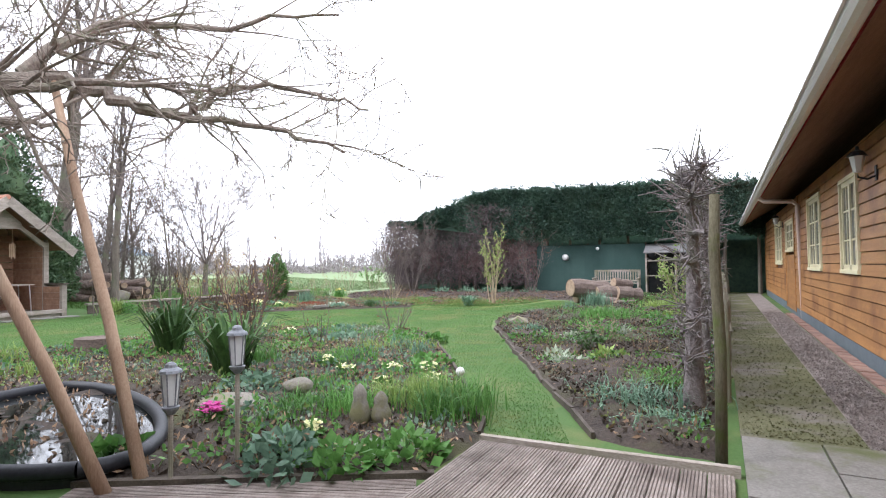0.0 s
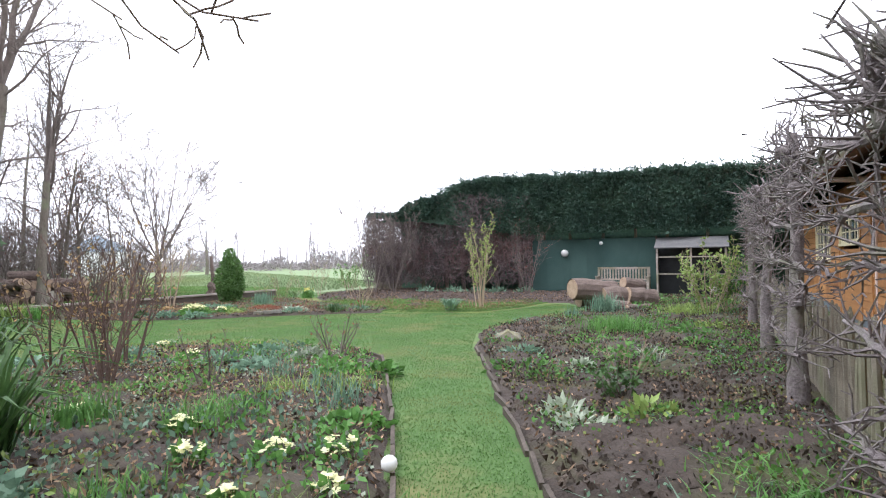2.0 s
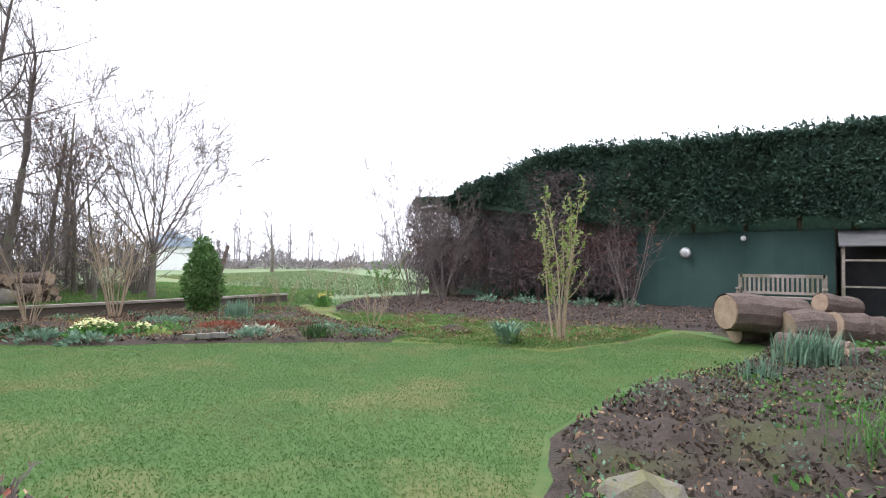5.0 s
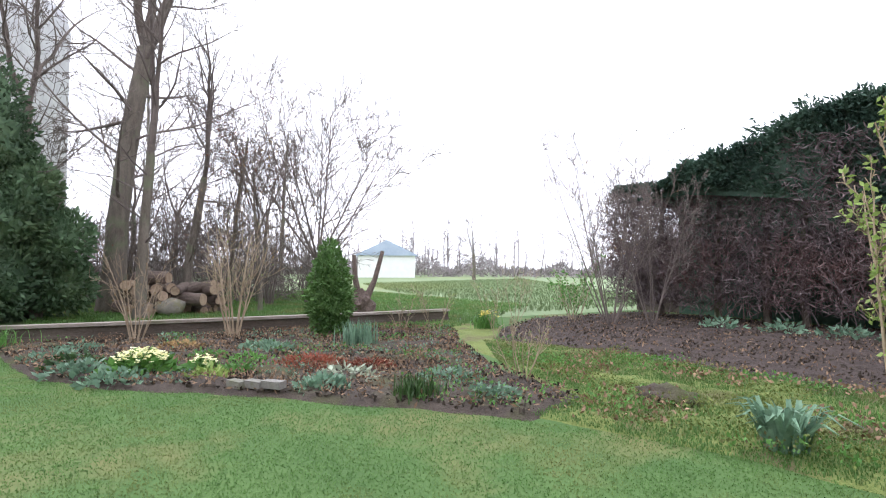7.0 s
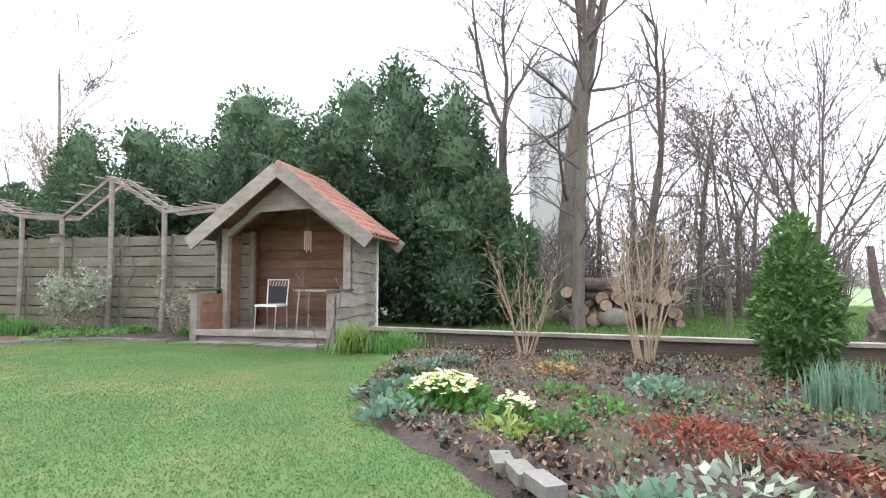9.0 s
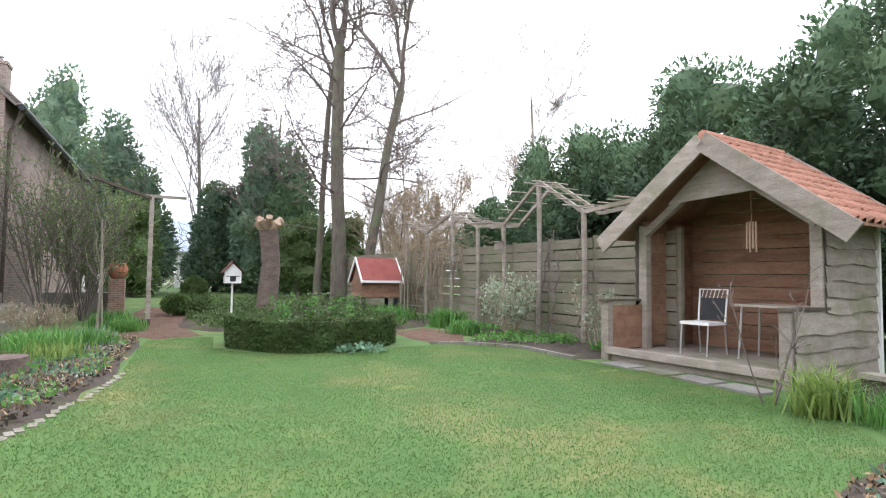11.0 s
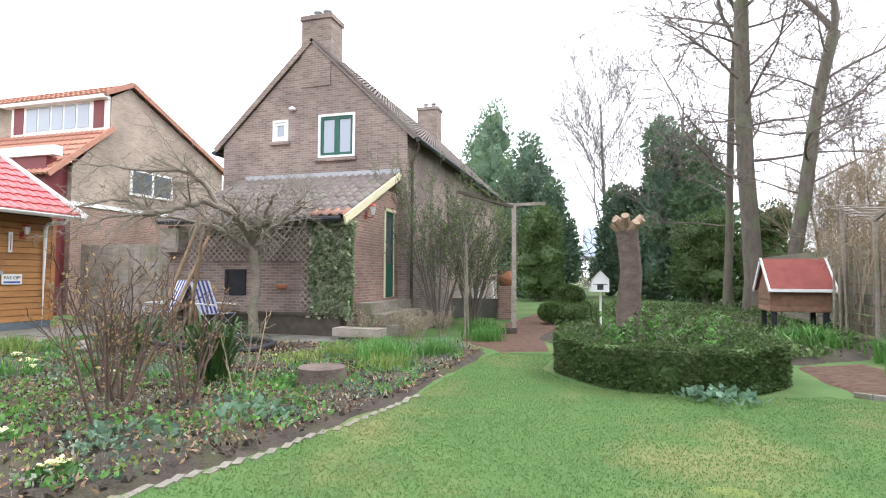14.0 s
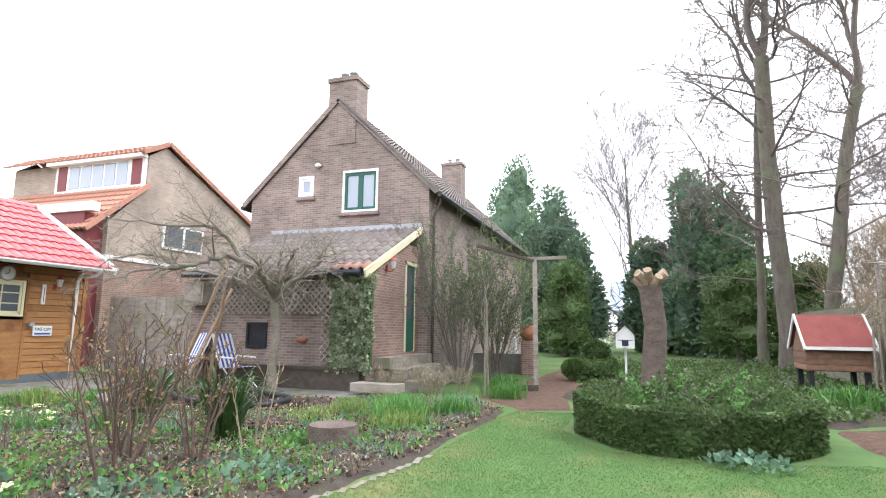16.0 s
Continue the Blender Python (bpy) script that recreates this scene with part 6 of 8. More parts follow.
for poly, k, sd, mt, sz, cut in ((BED_EAST, 16000, 1, LEAF_GREEN, 0.045, 0.22), (BED_EAST, 9000, 11, MOSS, 0.035, 0.1), (BED_MID, 10000, 2, LEAF_GREEN, 0.06, 0.05), (BED_MID, 8000, 12, LEAF_BLUE, 0.055, 0.08), (BED_MID, 5000, 22, LEAF_LIME, 0.045, 0.0), (BED_WEST, 6500, 3, LEAF_GREEN, 0.04, 0.2), (BED_WEST, 4500, 13, LEAF_BLUE, 0.045, 0.2), (BED_EAST, 7000, 31, STRAW, 0.028, -0.4), (BED_EAST, 9000, 41, LEAF_BLUE, 0.03, 0.05), (BED_EAST, 12000, 51, CRUMB, 0.04, -0.6), (BED_MID, 9000, 32, LEAF_SILVER, 0.035, 0.15), (BED_MID, 9000, 52, STRAW, 0.035, -0.2), (BED_WEST, 9000, 53, STRAW, 0.035, -0.3), (MOSSY_LAWN, 9000, 56, MOSS, 0.03, -0.4), (BED_SOUTH, 12000, 4, LEAF_BOX, 0.08, -0.35), (BED_SOUTH, 16000, 14, LEAF_BOX, 0.1, -0.2), (BED_FENCE, 3500, 5, LEAF_GREEN, 0.06, 0.15), (MOSSY_LAWN, 6000, 6, LEAF_GREEN, 0.04, 0.15), (MOSSY_LAWN, 2500, 16, STRAW, 0.05, 0.0)):
    p = patchy(scatter(poly, k, 200 + sd, 0.06, 0.12), 1.6, 50 + sd, cut)
    p = p[((p[:, 0] + 4.8) / 1.75) ** 2 + ((p[:, 1] - 2.3) / 1.25) ** 2 > 1]
    r = np.random.default_rng(sd)
    bump = np.clip(smooth_noise(p[:, 0], p[:, 1], 2.4, 90 + sd), 0, 1) * (0.3 if poly is BED_SOUTH else 0.11)
    p[:, 2] += r.uniform(0, 1, len(p)) * (bump + 0.03)
    tagged(part("ground_cover", Geo().quads(leaves(p, sz, sd, 0.6, 0.2, np.tile((0, 0, 0.5), (len(p), 1)), 0.9)), mt), "low mixed green ground cover on the soil", "plants", "", "stuff")

# lawn grass, dense near the walk
LAWN = [(-0.9, 3.6), (-1.5, 3.7), (-2.2, 4.9), (-3.0, 6.2), (-4.0, 7.75), (-4.7, 8.75), (-5.5, 9.2), (-7.4, 8.95), (-8.55, 8.25), (-8.85, 7.3), (-9.15, 6.1), (-9.35, 4.9), (-9.4, 2.6), (-9.5, 1.4), (-10.5, 1.2), (-10.4, 2.8), (-11, 3.9), (-12.2, 4.25), (-13.6, 3.7), (-14.4, 3.8), (-15.0, 4.6), (-15.1, 6.1), (-15.3, 9.2), (-14.3, 10.3), (-12.5, 10.7), (-11.4, 11.4), (-10.6, 12.3), (-9.2, 13.5), (-8.3, 14.2), (-7.2, 14.7), (-6.0, 14.9), (-5.3, 16.6), (-5.0, 18.3), (-3.7, 17.2), (-3.9, 15.4), (-4.6, 13.3), (-4.6, 11.5), (-4.0, 9.9), (-3.4, 8.8), (-2.7, 7.4), (-1.5, 5.1)]
p = scatter(LAWN, 280000, 300, -0.004, -0.04)
tagged(part("lawn_grass", blade_geo(p, 0.022, 301, 1.0, 0.0035), BLADE), "short mown garden lawn", "grass", "", "stuff")
p = scatter([(-12.4, 16.9), (-10.4, 17.7), (-7.2, 17.8), (-5.2, 18.5), (-5.4, 16.6), (-6.0, 14.9), (-8.4, 14.3), (-8.6, 15.2), (-10.5, 15.7)], 45000, 303, 0.02, 0.0)
tagged(part("moss_grass", blade_geo(p, 0.035, 304, 0.8, 0.004), BLADE), "thin mossy grass round the shrub", "grass", "", "stuff")
p = scatter([(-15.9, 9.4), (-15.7, 13.2), (-15.4, 15.4), (-14.2, 17.5), (-19, 24), (-34, 24), (-30, 9), (-18, 10.4)], 70000, 305, 0, 0)
tagged(part("rough_grass", blade_geo(p, 0.12, 306, 0.8, 0.009), BLADE), "rough grass behind the timber edge", "grass", "", "stuff")
p = np.concatenate([scatter([(-14.5, 18.2), (-16.8, 20.2), (-17, 30), (-60, 60), (-45, 30), (-30, 25), (-19, 24)], 30000, 307, 0, 0)])
tagged(part("meadow_grass", blade_geo(p, 0.2, 308, 0.8, 0.02), HAZY_FIELD), "meadow grass beyond the garden", "grass", "", "stuff")
for k, (x, y) in enumerate([(-13.2, 6.4), (-14.2, 5.9), (-12.0, 6.9), (-14.9, 6.9)]):
    bed("bare_patch", [(x - 0.2, y - 0.07), (x + 0.05, y - 0.1), (x + 0.2, y), (x + 0.06, y + 0.1), (x - 0.16, y + 0.07)], MOSS, "worn mossy patch in the lawn", 0.01, 0.01, 0.05, 400 + k)

# middle bed
sword("sword_leaf_clump", (-6.9, 5.2), 0.85, 90, 1, "big dark green sword-leaved clump in the bed")
sword("sword_leaf_clump", (-4.85, 4.4), 0.8, 80, 2, "big dark green sword-leaved clump near the pond")
for k, (x, y, h) in enumerate([(-7.2, 6.9, 1.35), (-6.75, 6.3, 1.5), (-6.3, 6.1, 1.4), (-7.4, 6.2, 1.2)]):
    shrub("brown_shrub", (x, y), h, 500 + k, "tall twiggy shrub with old brown leaves", 6, 0.015, BROWNTWIG, LEAF_BROWN, 170, 0.045, 0.28, (5, 3), "brown shrubs", 3, 0.004)
shrub("rose_bush", (-5.2, 8.4), 0.72, 510, "pruned bare rose bush with dark stems", 8, 0.012, TWIG, LEAF_RED, 60, 0.035, 0.5, (3, 2), "rose bushes")
shrub("rose_bush", (-5.45, 6.6), 0.62, 511, "small pruned bare rose bush", 4, 0.011, TWIG, LEAF_RED, 30, 0.03, 0.35, (3, 2), "rose bushes")
shrub("sapling", (-7.55, 5.5), 1.0, 512, "pale leaning sapling stems in the bed", 3, 0.014, PALE_TWIG, None, 0, 0.05, 0.25, (2, 2), "saplings")
for k, (x, y, s) in enumerate([(-3.3, 5.25, 0.15), (-3.75, 5.0, 0.12), (-2.95, 5.45, 0.16), (-2.6, 4.95, 0.1), (-4.3, 5.4, 0.12), (-2.6, 3.1, 0.07), (-5.4, 5.3, 0.12), (-3.0, 4.6, 0.1), (-6.9, 7.6, 0.14), (-8.0, 8.0, 0.1)]):
    mound("primrose", (x, y), s, 0.12, 45, 0.09, LEAF_GREEN, "pale yellow primrose clump in the bed", 520 + k, "bed primroses", 0.5, 14, PETAL)
for k, (x, y, n, h) in enumerate([(-2.25, 4.15, 420, 0.34), (-1.95, 3.95, 380, 0.32), (-2.0, 4.4, 300, 0.3), (-2.6, 4.2, 220, 0.26), (-3.1, 3.5, 220, 0.24), (-4.3, 5.6, 160, 0.28), (-3.9, 7.0, 90, 0.22), (-2.75, 3.75, 260, 0.3), (-3.6, 4.4, 140, 0.2), (-4.4, 6.6, 120, 0.25)]):
    clump("grass_clump", (x, y), "lush fresh green grassy clump", LEAF_GREEN if k % 3 else LEAF_LIME, n, h, 0.35, 0.006, 0.6, 540 + k, "grass clumps")
for k, (x, y, s, mt) in enumerate([(-2.35, 2.55, 0.26, LEAF_BLUE), (-2.05, 2.75, 0.24, LEAF_GREEN), (-1.8, 3.05, 0.22, LEAF_GREEN), (-2.55, 2.75, 0.2, LEAF_BLUE), (-3.45, 2.25, 0.18, LEAF_GREEN), (-4.3, 4.1, 0.25, LEAF_BLUE), (-3.2, 6.0, 0.25, LEAF_GREEN), (-5.6, 7.4, 0.3, LEAF_BLUE), (-4.6, 7.6, 0.25, LEAF_GREEN), (-6.2, 8.2, 0.28, LEAF_BLUE), (-5.5, 8.25, 0.22, LEAF_SILVER), (-6.3, 7.5, 0.25, LEAF_BLUE), (-4.1, 7.8, 0.16, LEAF_GREEN), (-7.9, 5.0, 0.3, LEAF_GREEN), (-8.3, 6.4, 0.35, LEAF_BLUE), (-7.7, 7.2, 0.35, LEAF_BLUE)]):
    mound("leafy_perennial", (x, y), s, 0.15, 150, 0.085, mt, "low spring perennial with lobed leaves", 560 + k, "leafy perennials", 0.75)
mound("pink_flower", (-3.65, 3.1), 0.12, 0.12, 60, 0.06, LEAF_GREEN, "small magenta spring flower by the pond", 590, "", 0.5, 40, PETAL_P)
for k, (x, y, h, mt, n) in enumerate([(-8.45, 3.65, 0.3, LEAF_LIME, 260), (-8.3, 3.2, 0.42, LEAF_GREEN, 420), (-8.0, 2.8, 0.38, LEAF_GREEN, 320), (-8.7, 2.3, 0.35, LEAF_GREEN, 280), (-7.3, 2.9, 0.3, LEAF_LIME, 220), (-7.0, 3.6, 0.22, LEAF_LIME, 160), (-5.2, 5.2, 0.3, LEAF_GREEN, 150), (-8.6, 1.6, 0.3, LEAF_BLUE, 200)]):
    clump("leaf_clump", (x, y), "upright spring green leaf clump beside the lawn", mt, n, h, 0.42, 0.01, 0.5, 600 + k, "leaf clumps")
for k, (x, y) in enumerate([(-4.2, 6.9), (-3.6, 6.4), (-4.9, 7.1), (-1.0, 2.9 + 0.9), (-5.9, 5.0)]):
    if k < 3 or k == 4:
        clump("daffodil", (x, y), "daffodil leaves with a few yellow heads", LEAF_BLUE, 60, 0.3, 0.2, 0.007, 0.4, 615 + k, "daffodils")
st = thing("tree_stump", (-8.15, 4.9, 0), "low sawn tree stump with rough bark", "stump")
part("bark", Geo().tube([(-8.15, 4.9, 0), (-8.15, 4.9, 0.12), (-8.15, 4.9, 0.25)], [0.34, 0.29, 0.28], 16, False), LOGBARK, st, "", True)
part("cut_face", Geo().lathe([(0.0, 0.252), (0.275, 0.25)], (-8.15, 4.9, 0), 16), LOGBARK, st)

# pond
pc = (-4.62, 2.36)
pond = thing("garden_pond", (*pc, 0), "small black moulded garden pond with still water", "pond")
a = np.linspace(0, 2 * math.pi, 41)
rx, ry = 1.36 + 0.14 * np.sin(a * 3 + 0.5), 0.8 + 0.07 * np.cos(a * 2)
tw = radians(-20)
ring_xy = np.stack([rx * np.cos(a) * math.cos(tw) - ry * np.sin(a) * math.sin(tw) + pc[0], rx * np.cos(a) * math.sin(tw) + ry * np.sin(a) * math.cos(tw) + pc[1]], 1)
part("rim", Geo().tube([(x, y, 0.1) for x, y in ring_xy], 0.05, 8, False), BLACK, pond, "rounded black plastic rim", True)
part("skirt", Geo().add([(x, y, z) for z in (-0.05, 0.1) for x, y in ring_xy], [(i, i + 1, 42 + i - 0, 41 + i) for i in range(40)]), BLACK, pond)
part("water", Geo().add([(x, y, 0.075) for x, y in ring_xy[:-1]], [tuple(range(40))]), WATER, pond, "still dark reflecting water")


def path_lamp(at, h):
    t = thing("garden_lamp", (*at, 0), "weathered pewter lantern on a slim garden post", "lamp", "garden lanterns")
    x, y = at
    part("post", Geo().tube([(x, y, 0), (x, y, h - 0.26)], 0.014, 8), WOOD_GREY, t)
    part("base_plate", Geo().lathe([(0.02, h - 0.3), (0.045, h - 0.27), (0.05, h - 0.255), (0.03, h - 0.25)], (x, y, 0), 10), LAMPGREY, t)
    part("shade", Geo().lathe([(0.034, h - 0.245), (0.05, h - 0.06)], (x, y, 0), 6), FROST, t, "frosted lamp glass")
    for k in range(6):
        b = math.pi * 2 * k / 6
        part("bar", Geo().tube([(x + 0.036 * math.cos(b), y + 0.036 * math.sin(b), h - 0.25), (x + 0.053 * math.cos(b), y + 0.053 * math.sin(b), h - 0.05)], 0.005, 4), LAMPGREY, t)
    part("cap", Geo().lathe([(0.066, h - 0.06), (0.06, h - 0.045), (0.035, h - 0.03), (0.03, h - 0.012), (0.016, h)], (x, y, 0), 12), LAMPGREY, t)


path_lamp((-2.83, 2.13), 0.7)
path_lamp((-2.7, 2.5), 0.88)
for k, (x, y, s) in enumerate([(-3.55, 3.95, 0.1), (-3.35, 3.8, 0.13)]):
    m = thing("stone_mushroom", (x, y, 0), "small weathered stone mushroom ornament", "ornament", "stone ornaments")
    part("stalk", Geo().lathe([(s * 0.55, 0.0), (s * 0.4, s * 0.8), (s * 0.45, s * 1.2)], (x, y, 0), 10), STONE, m)
    part("cap", Geo().blob((x, y, s * 1.45), (s, s, s * 0.55), k, 0.15), STONE, m, "", True)
for k, (x, y, h) in enumerate([(-2.48, 3.5, 0.32), (-2.34, 3.58, 0.26)]):
    single("stone_figure", Geo().lathe([(0.06, 0), (0.085, 0.08), (0.06, h * 0.55), (0.05, h * 0.62), (0.055, h * 0.78), (0.03, h * 0.93), (0.005, h)], (x, y, 0.02), 10), STONE, "small mossy stone garden figure", "ornament", "stone ornaments", "", True)
single("flat_stone", Geo().blob((-3.9, 3.55, 0.05), (0.38, 0.26, 0.06), 4, 0.3), STONE, "flat mossy stepping stone in the bed", "stone", "", "", True)
single("white_ball", Geo().blob((-2.48, 5.32, 0.11), (0.05, 0.05, 0.05), 1, 0.0), WHITE, "small white ball beside the grass path", "ball", "", "", True)
# edging sticks along the bed
for poly, n0, n1, grp in ((BED_MID, 0, 5, "bed edging"), (BED_EAST, 0, 4, "bed edging")):
    for i in range(n0, n1):
        p0, p1 = np.array(poly[i]), np.array(poly[i + 1])
        m = max(1, int(np.linalg.norm(p1 - p0) / 0.45))
        for j in range(m):
            s0, s1 = p0 + (p1 - p0) * (j + 0.04) / m, p0 + (p1 - p0) * (j + 0.96) / m
            jit = rng.normal(0, 0.015, 2)
            single("edging_board", Geo().beam((*(s0 + jit), -0.005 + 0.02 * rng.uniform()), (*(s1 - jit), 0.0 + 0.02 * rng.uniform()), 0.03, 0.09), WOOD_DARK, "short half-sunk board edging the bed", "edging", grp)

# old fruit tree with props
ft = thing("fruit_tree", (-4.45, 0.95, 0), "old trained fruit tree with bare gnarled limbs", "tree")
tr, cr = Geo(), Geo()
tr.tube([(-4.45, 0.95, 0), (-4.42, 0.97, 0.6), (-4.5, 0.95, 1.2), (-4.42, 1.0, 1.75), (-4.4, 1.0, 2.05)], [0.12, 0.095, 0.09, 0.1, 0.09], 10, False)
r = np.random.default_rng(3)


def guided(way, r0, r1, twigs, seed):
    """A gnarled limb through a few waypoints, with spurred side branches."""
    q = np.random.default_rng(seed)
    way = np.array(way, float)
    f = np.linspace(0, len(way) - 1, len(way) * 4)
    pts = np.stack([np.interp(f, range(len(way)), way[:, i]) for i in range(3)], 1)
    pts[1:-1] = (pts[:-2] + 2 * pts[1:-1] + pts[2:]) / 4 + q.normal(0, 0.022, (len(pts) - 2, 3))
    radii = np.linspace(r0, r1, len(pts))
    cr.tube(pts, radii, 8, False)
    for k in range(twigs):
        j = int(q.integers(2, len(pts) - 1))
        side = q.normal(size=3) * (1, 1, 0.7) + (pts[j] - pts[j - 1]) * 5
        bough(cr, q, pts[j], side, q.uniform(0.4, 1.1), max(0.006, radii[j] * 0.4), 1, 0.2, 0.02, 55, (2, 6.5, 8, 9), (0.5, 0.5, 0.45, 0.4), 4, 0.0032)


fork = (-4.42, 1.0, 1.95)
guided([fork, (-4.53, 1.7, 2.45), (-4.32, 2.24, 2.68), (-4.04, 2.54, 2.53), (-3.66, 2.73, 2.4), (-3.15, 3.03, 2.35), (-2.43, 3.26, 2.08)], 0.085, 0.01, 24, 31)
guided([(-3.7, 2.7, 2.42), (-3.5, 2.88, 2.46), (-3.2, 2.95, 2.62), (-2.65, 3.22, 2.55), (-2.24, 3.3, 2.38)], 0.035, 0.007, 18, 32)
guided([(-4.4, 2.1, 2.64), (-4.25, 2.58, 3.15), (-3.41, 3.04, 3.16), (-2.58, 3.4, 3.2)], 0.05, 0.008, 24, 33)
for k, (dx, dy, dz, ln) in enumerate([(1.0, 0.2, 0.5, 2.2), (1.0, -0.3, 0.45, 1.8), (0.9, 0.9, 0.35, 2.3), (-1.0, 0.25, 0.4, 2.3), (-0.85, 0.7, 0.45, 2.0), (-0.7, -0.3, 0.6, 1.6), (-0.3, 1.0, 0.35, 2.2), (0.4, 0.3, 0.9, 1.3), (-0.3, 0.1, 1.0, 1.2)]):
    d = np.array((dx, dy, dz)) / math.sqrt(dx * dx + dy * dy + dz * dz)
    kink = np.array(fork) + d * ln * 0.35 + (0, 0, 0.12)
    guided([np.array(fork) - (0, 0, 0.25) + (0, 0, 0.04 * k), kink, kink + d * ln * 0.35 + r.normal(0, 0.1, 3), kink + d * ln * 0.65 * (1, 1, 0.4) + r.normal(0, 0.12, 3)], 0.055, 0.008, 18, 40 + k)
part("trunk", tr, LIMB, ft, "", True)
part("crown", cr, LIMB, ft)
for k, (p0, p1) in enumerate([((-2.98, 2.06, 0.0), (-4.32, 2.26, 2.7)), ((-3.0, 1.86, 0.0), (-3.5, 1.2, 2.1)), ((-2.95, 1.05, 0.03), (-3.6, 1.5, 2.3))]):
    q0, q1 = np.array(p0), np.array(p1)
    single("support_pole", Geo().tube([q0, q0 * 0.66 + q1 * 0.34 + (0.012, 0.01, 0), q0 * 0.33 + q1 * 0.67 + (-0.015, 0, 0), q1], [0.042, 0.037, 0.033, 0.028], 8), POLE, "leaning debarked pole propping a limb", "pole", "tree props", "", True)

# ---- espaliers and palisade ----
for k, y in enumerate((5.05, 8.0, 11.0, 14.4)):
    t = thing("espalier_tree", (-0.2, y, 0), "gnarled pollarded espalier tree with spurred arms", "tree", "espalier trees")
    r = np.random.default_rng(700 + k)
    top = (2.02 if k == 0 else 2.25) + 0.06 * r.normal()
    tg = Geo().tube([(-0.2, y, -0.02), (-0.19 + 0.03 * r.normal(), y, 0.7), (-0.2 + 0.03 * r.normal(), y + 0.04, 1.4), (-0.2, y, top)], [0.095, 0.062, 0.05, 0.036], 9, False)
    for q in range(5):
        tg.blob((-0.2 + r.normal(0, 0.04), y + r.normal(0, 0.08), top - r.uniform(0, 0.5)), (0.07, 0.08, 0.07), q, 0.5, 1)
    part("trunk", tg, ESPBARK, t, "", True)
    cg = Geo()
    for z in (0.5, 0.85, 1.2, 1.5, 1.75, 1.95):
        for s in (-1, 1):
            ln = r.uniform(0.9, 1.35) * (0.4 if k == 0 and s < 0 else 1)
            m = 7
            pts = [np.array((-0.2, y, z))]
            for i in range(m):
                pts.append(pts[-1] + np.array((r.normal(0, 0.03), s * ln / m, r.normal(0.0, 0.025))))
            cg.tube(pts, np.linspace(0.026, 0.012, m + 1), 6, False)
            for i in range(26 if z < 1.6 else 38):
                j = r.integers(0, m)
                q = pts[j] + (pts[j + 1] - pts[j]) * r.uniform()
                d = r.normal(size=3) * (1.2, 0.8, 0.9) + (0, 0, 0.35)
                d /= np.linalg.norm(d)
                l1 = r.uniform(0.06, 0.24)
                e = q + d * l1
                cg.tube([q, (q + e) / 2 + r.normal(0, 0.015, 3), e], [0.008, 0.006, 0.0035], 4, False)
                for w in range(2):
                    d2 = d + r.normal(0, 0.7, 3)
                    cg.tube([e, e + d2 / np.linalg.norm(d2) * r.uniform(0.03, 0.1)], [0.005, 0.003], 3, False)
    for i in range(90):
        q = np.array((-0.2, y, top)) + r.normal(0, 0.09, 3) * (1, 1.4, 1.6) - (0, 0, 0.12)
        d = r.normal(size=3) + (0, 0, 0.5)
        d /= np.linalg.norm(d)
        cg.tube([q, q + d * 0.12, q + d * r.uniform(0.15, 0.3) + r.normal(0, 0.03, 3)], [0.008, 0.006, 0.003], 4, False)
    part("branchwork", cg, ESPBARK, t)
single("timber_stake", Geo().tube([(-0.0, 3.72, -0.02), (0.012, 3.74, 0.7), (-0.01, 3.78, 1.3), (0.0, 3.8, 1.66)], [0.036, 0.034, 0.033, 0.03], 9), MOSSWOOD, "mossy upright timber stake beside the espalier", "stake", "", "", True)
pal = thing("palisade", (0.05, 12, 0), "low split-wood picket palisade beside the path", "fence")
pm = Geo().tube([(0, 0, 0), (0.004, 0.003, 0.4), (0, 0, 0.8), (0, 0, 0.86)], [0.022, 0.021, 0.02, 0.007], 6).mesh("picket", WOOD_FENCE)
y = 5.5
while y < 22.5:
    o = new("picket", pm)
    o.location, o.rotation_euler, o.scale = (0.06 + random.uniform(-0.008, 0.008), y, 0), (random.uniform(-0.04, 0.04), random.uniform(-0.03, 0.03), random.uniform(0, 6)), (1, 1, random.uniform(0.9, 1.06))
    hang(o, pal)
    y += random.uniform(0.075, 0.1)
for z in (0.22, 0.62):
    part("rail", Geo().tube([(0.09, 5.5, z), (0.09, 22.5, z)], 0.012, 5), WOOD_FENCE, pal)

# ---- east bed plants ----
clump("iris_tuft", (-3.1, 15.5), "upright blue-green iris tuft", LEAF_BLUE, 260, 0.5, 0.35, 0.012, 0.3, 801, "tufts")
clump("chive_tuft", (-2.3, 12.3), "broad low tuft of fine green leaves", LEAF_GREEN, 700, 0.34, 0.75, 0.006, 0.45, 802, "tufts")
clump("lime_tuft", (-1.4, 15.6), "bright lime green low tuft", LEAF_LIME, 420, 0.3, 0.6, 0.008, 0.5, 803, "tufts")
clump("grey_tuft", (-3.5, 14.2), "small grey-green tuft of fine leaves", LEAF_BLUE, 110, 0.3, 0.2, 0.007, 0.3, 804, "tufts")
clump("silver_grass", (-1.5, 9.6), "spiky silvery grass tuft", LEAF_SILVER, 90, 0.26, 0.15, 0.008, 0.9, 805, "tufts")
clump("silver_grass", (-0.6, 5.0), "loose pale blue-green grass by the espalier", LEAF_BLUE, 260, 0.24, 0.5, 0.008, 1.0, 806, "tufts")
clump("silver_grass", (-0.5, 5.8), "loose green grass by the espalier", LEAF_GREEN, 260, 0.2, 0.5, 0.007, 1.0, 807, "tufts")
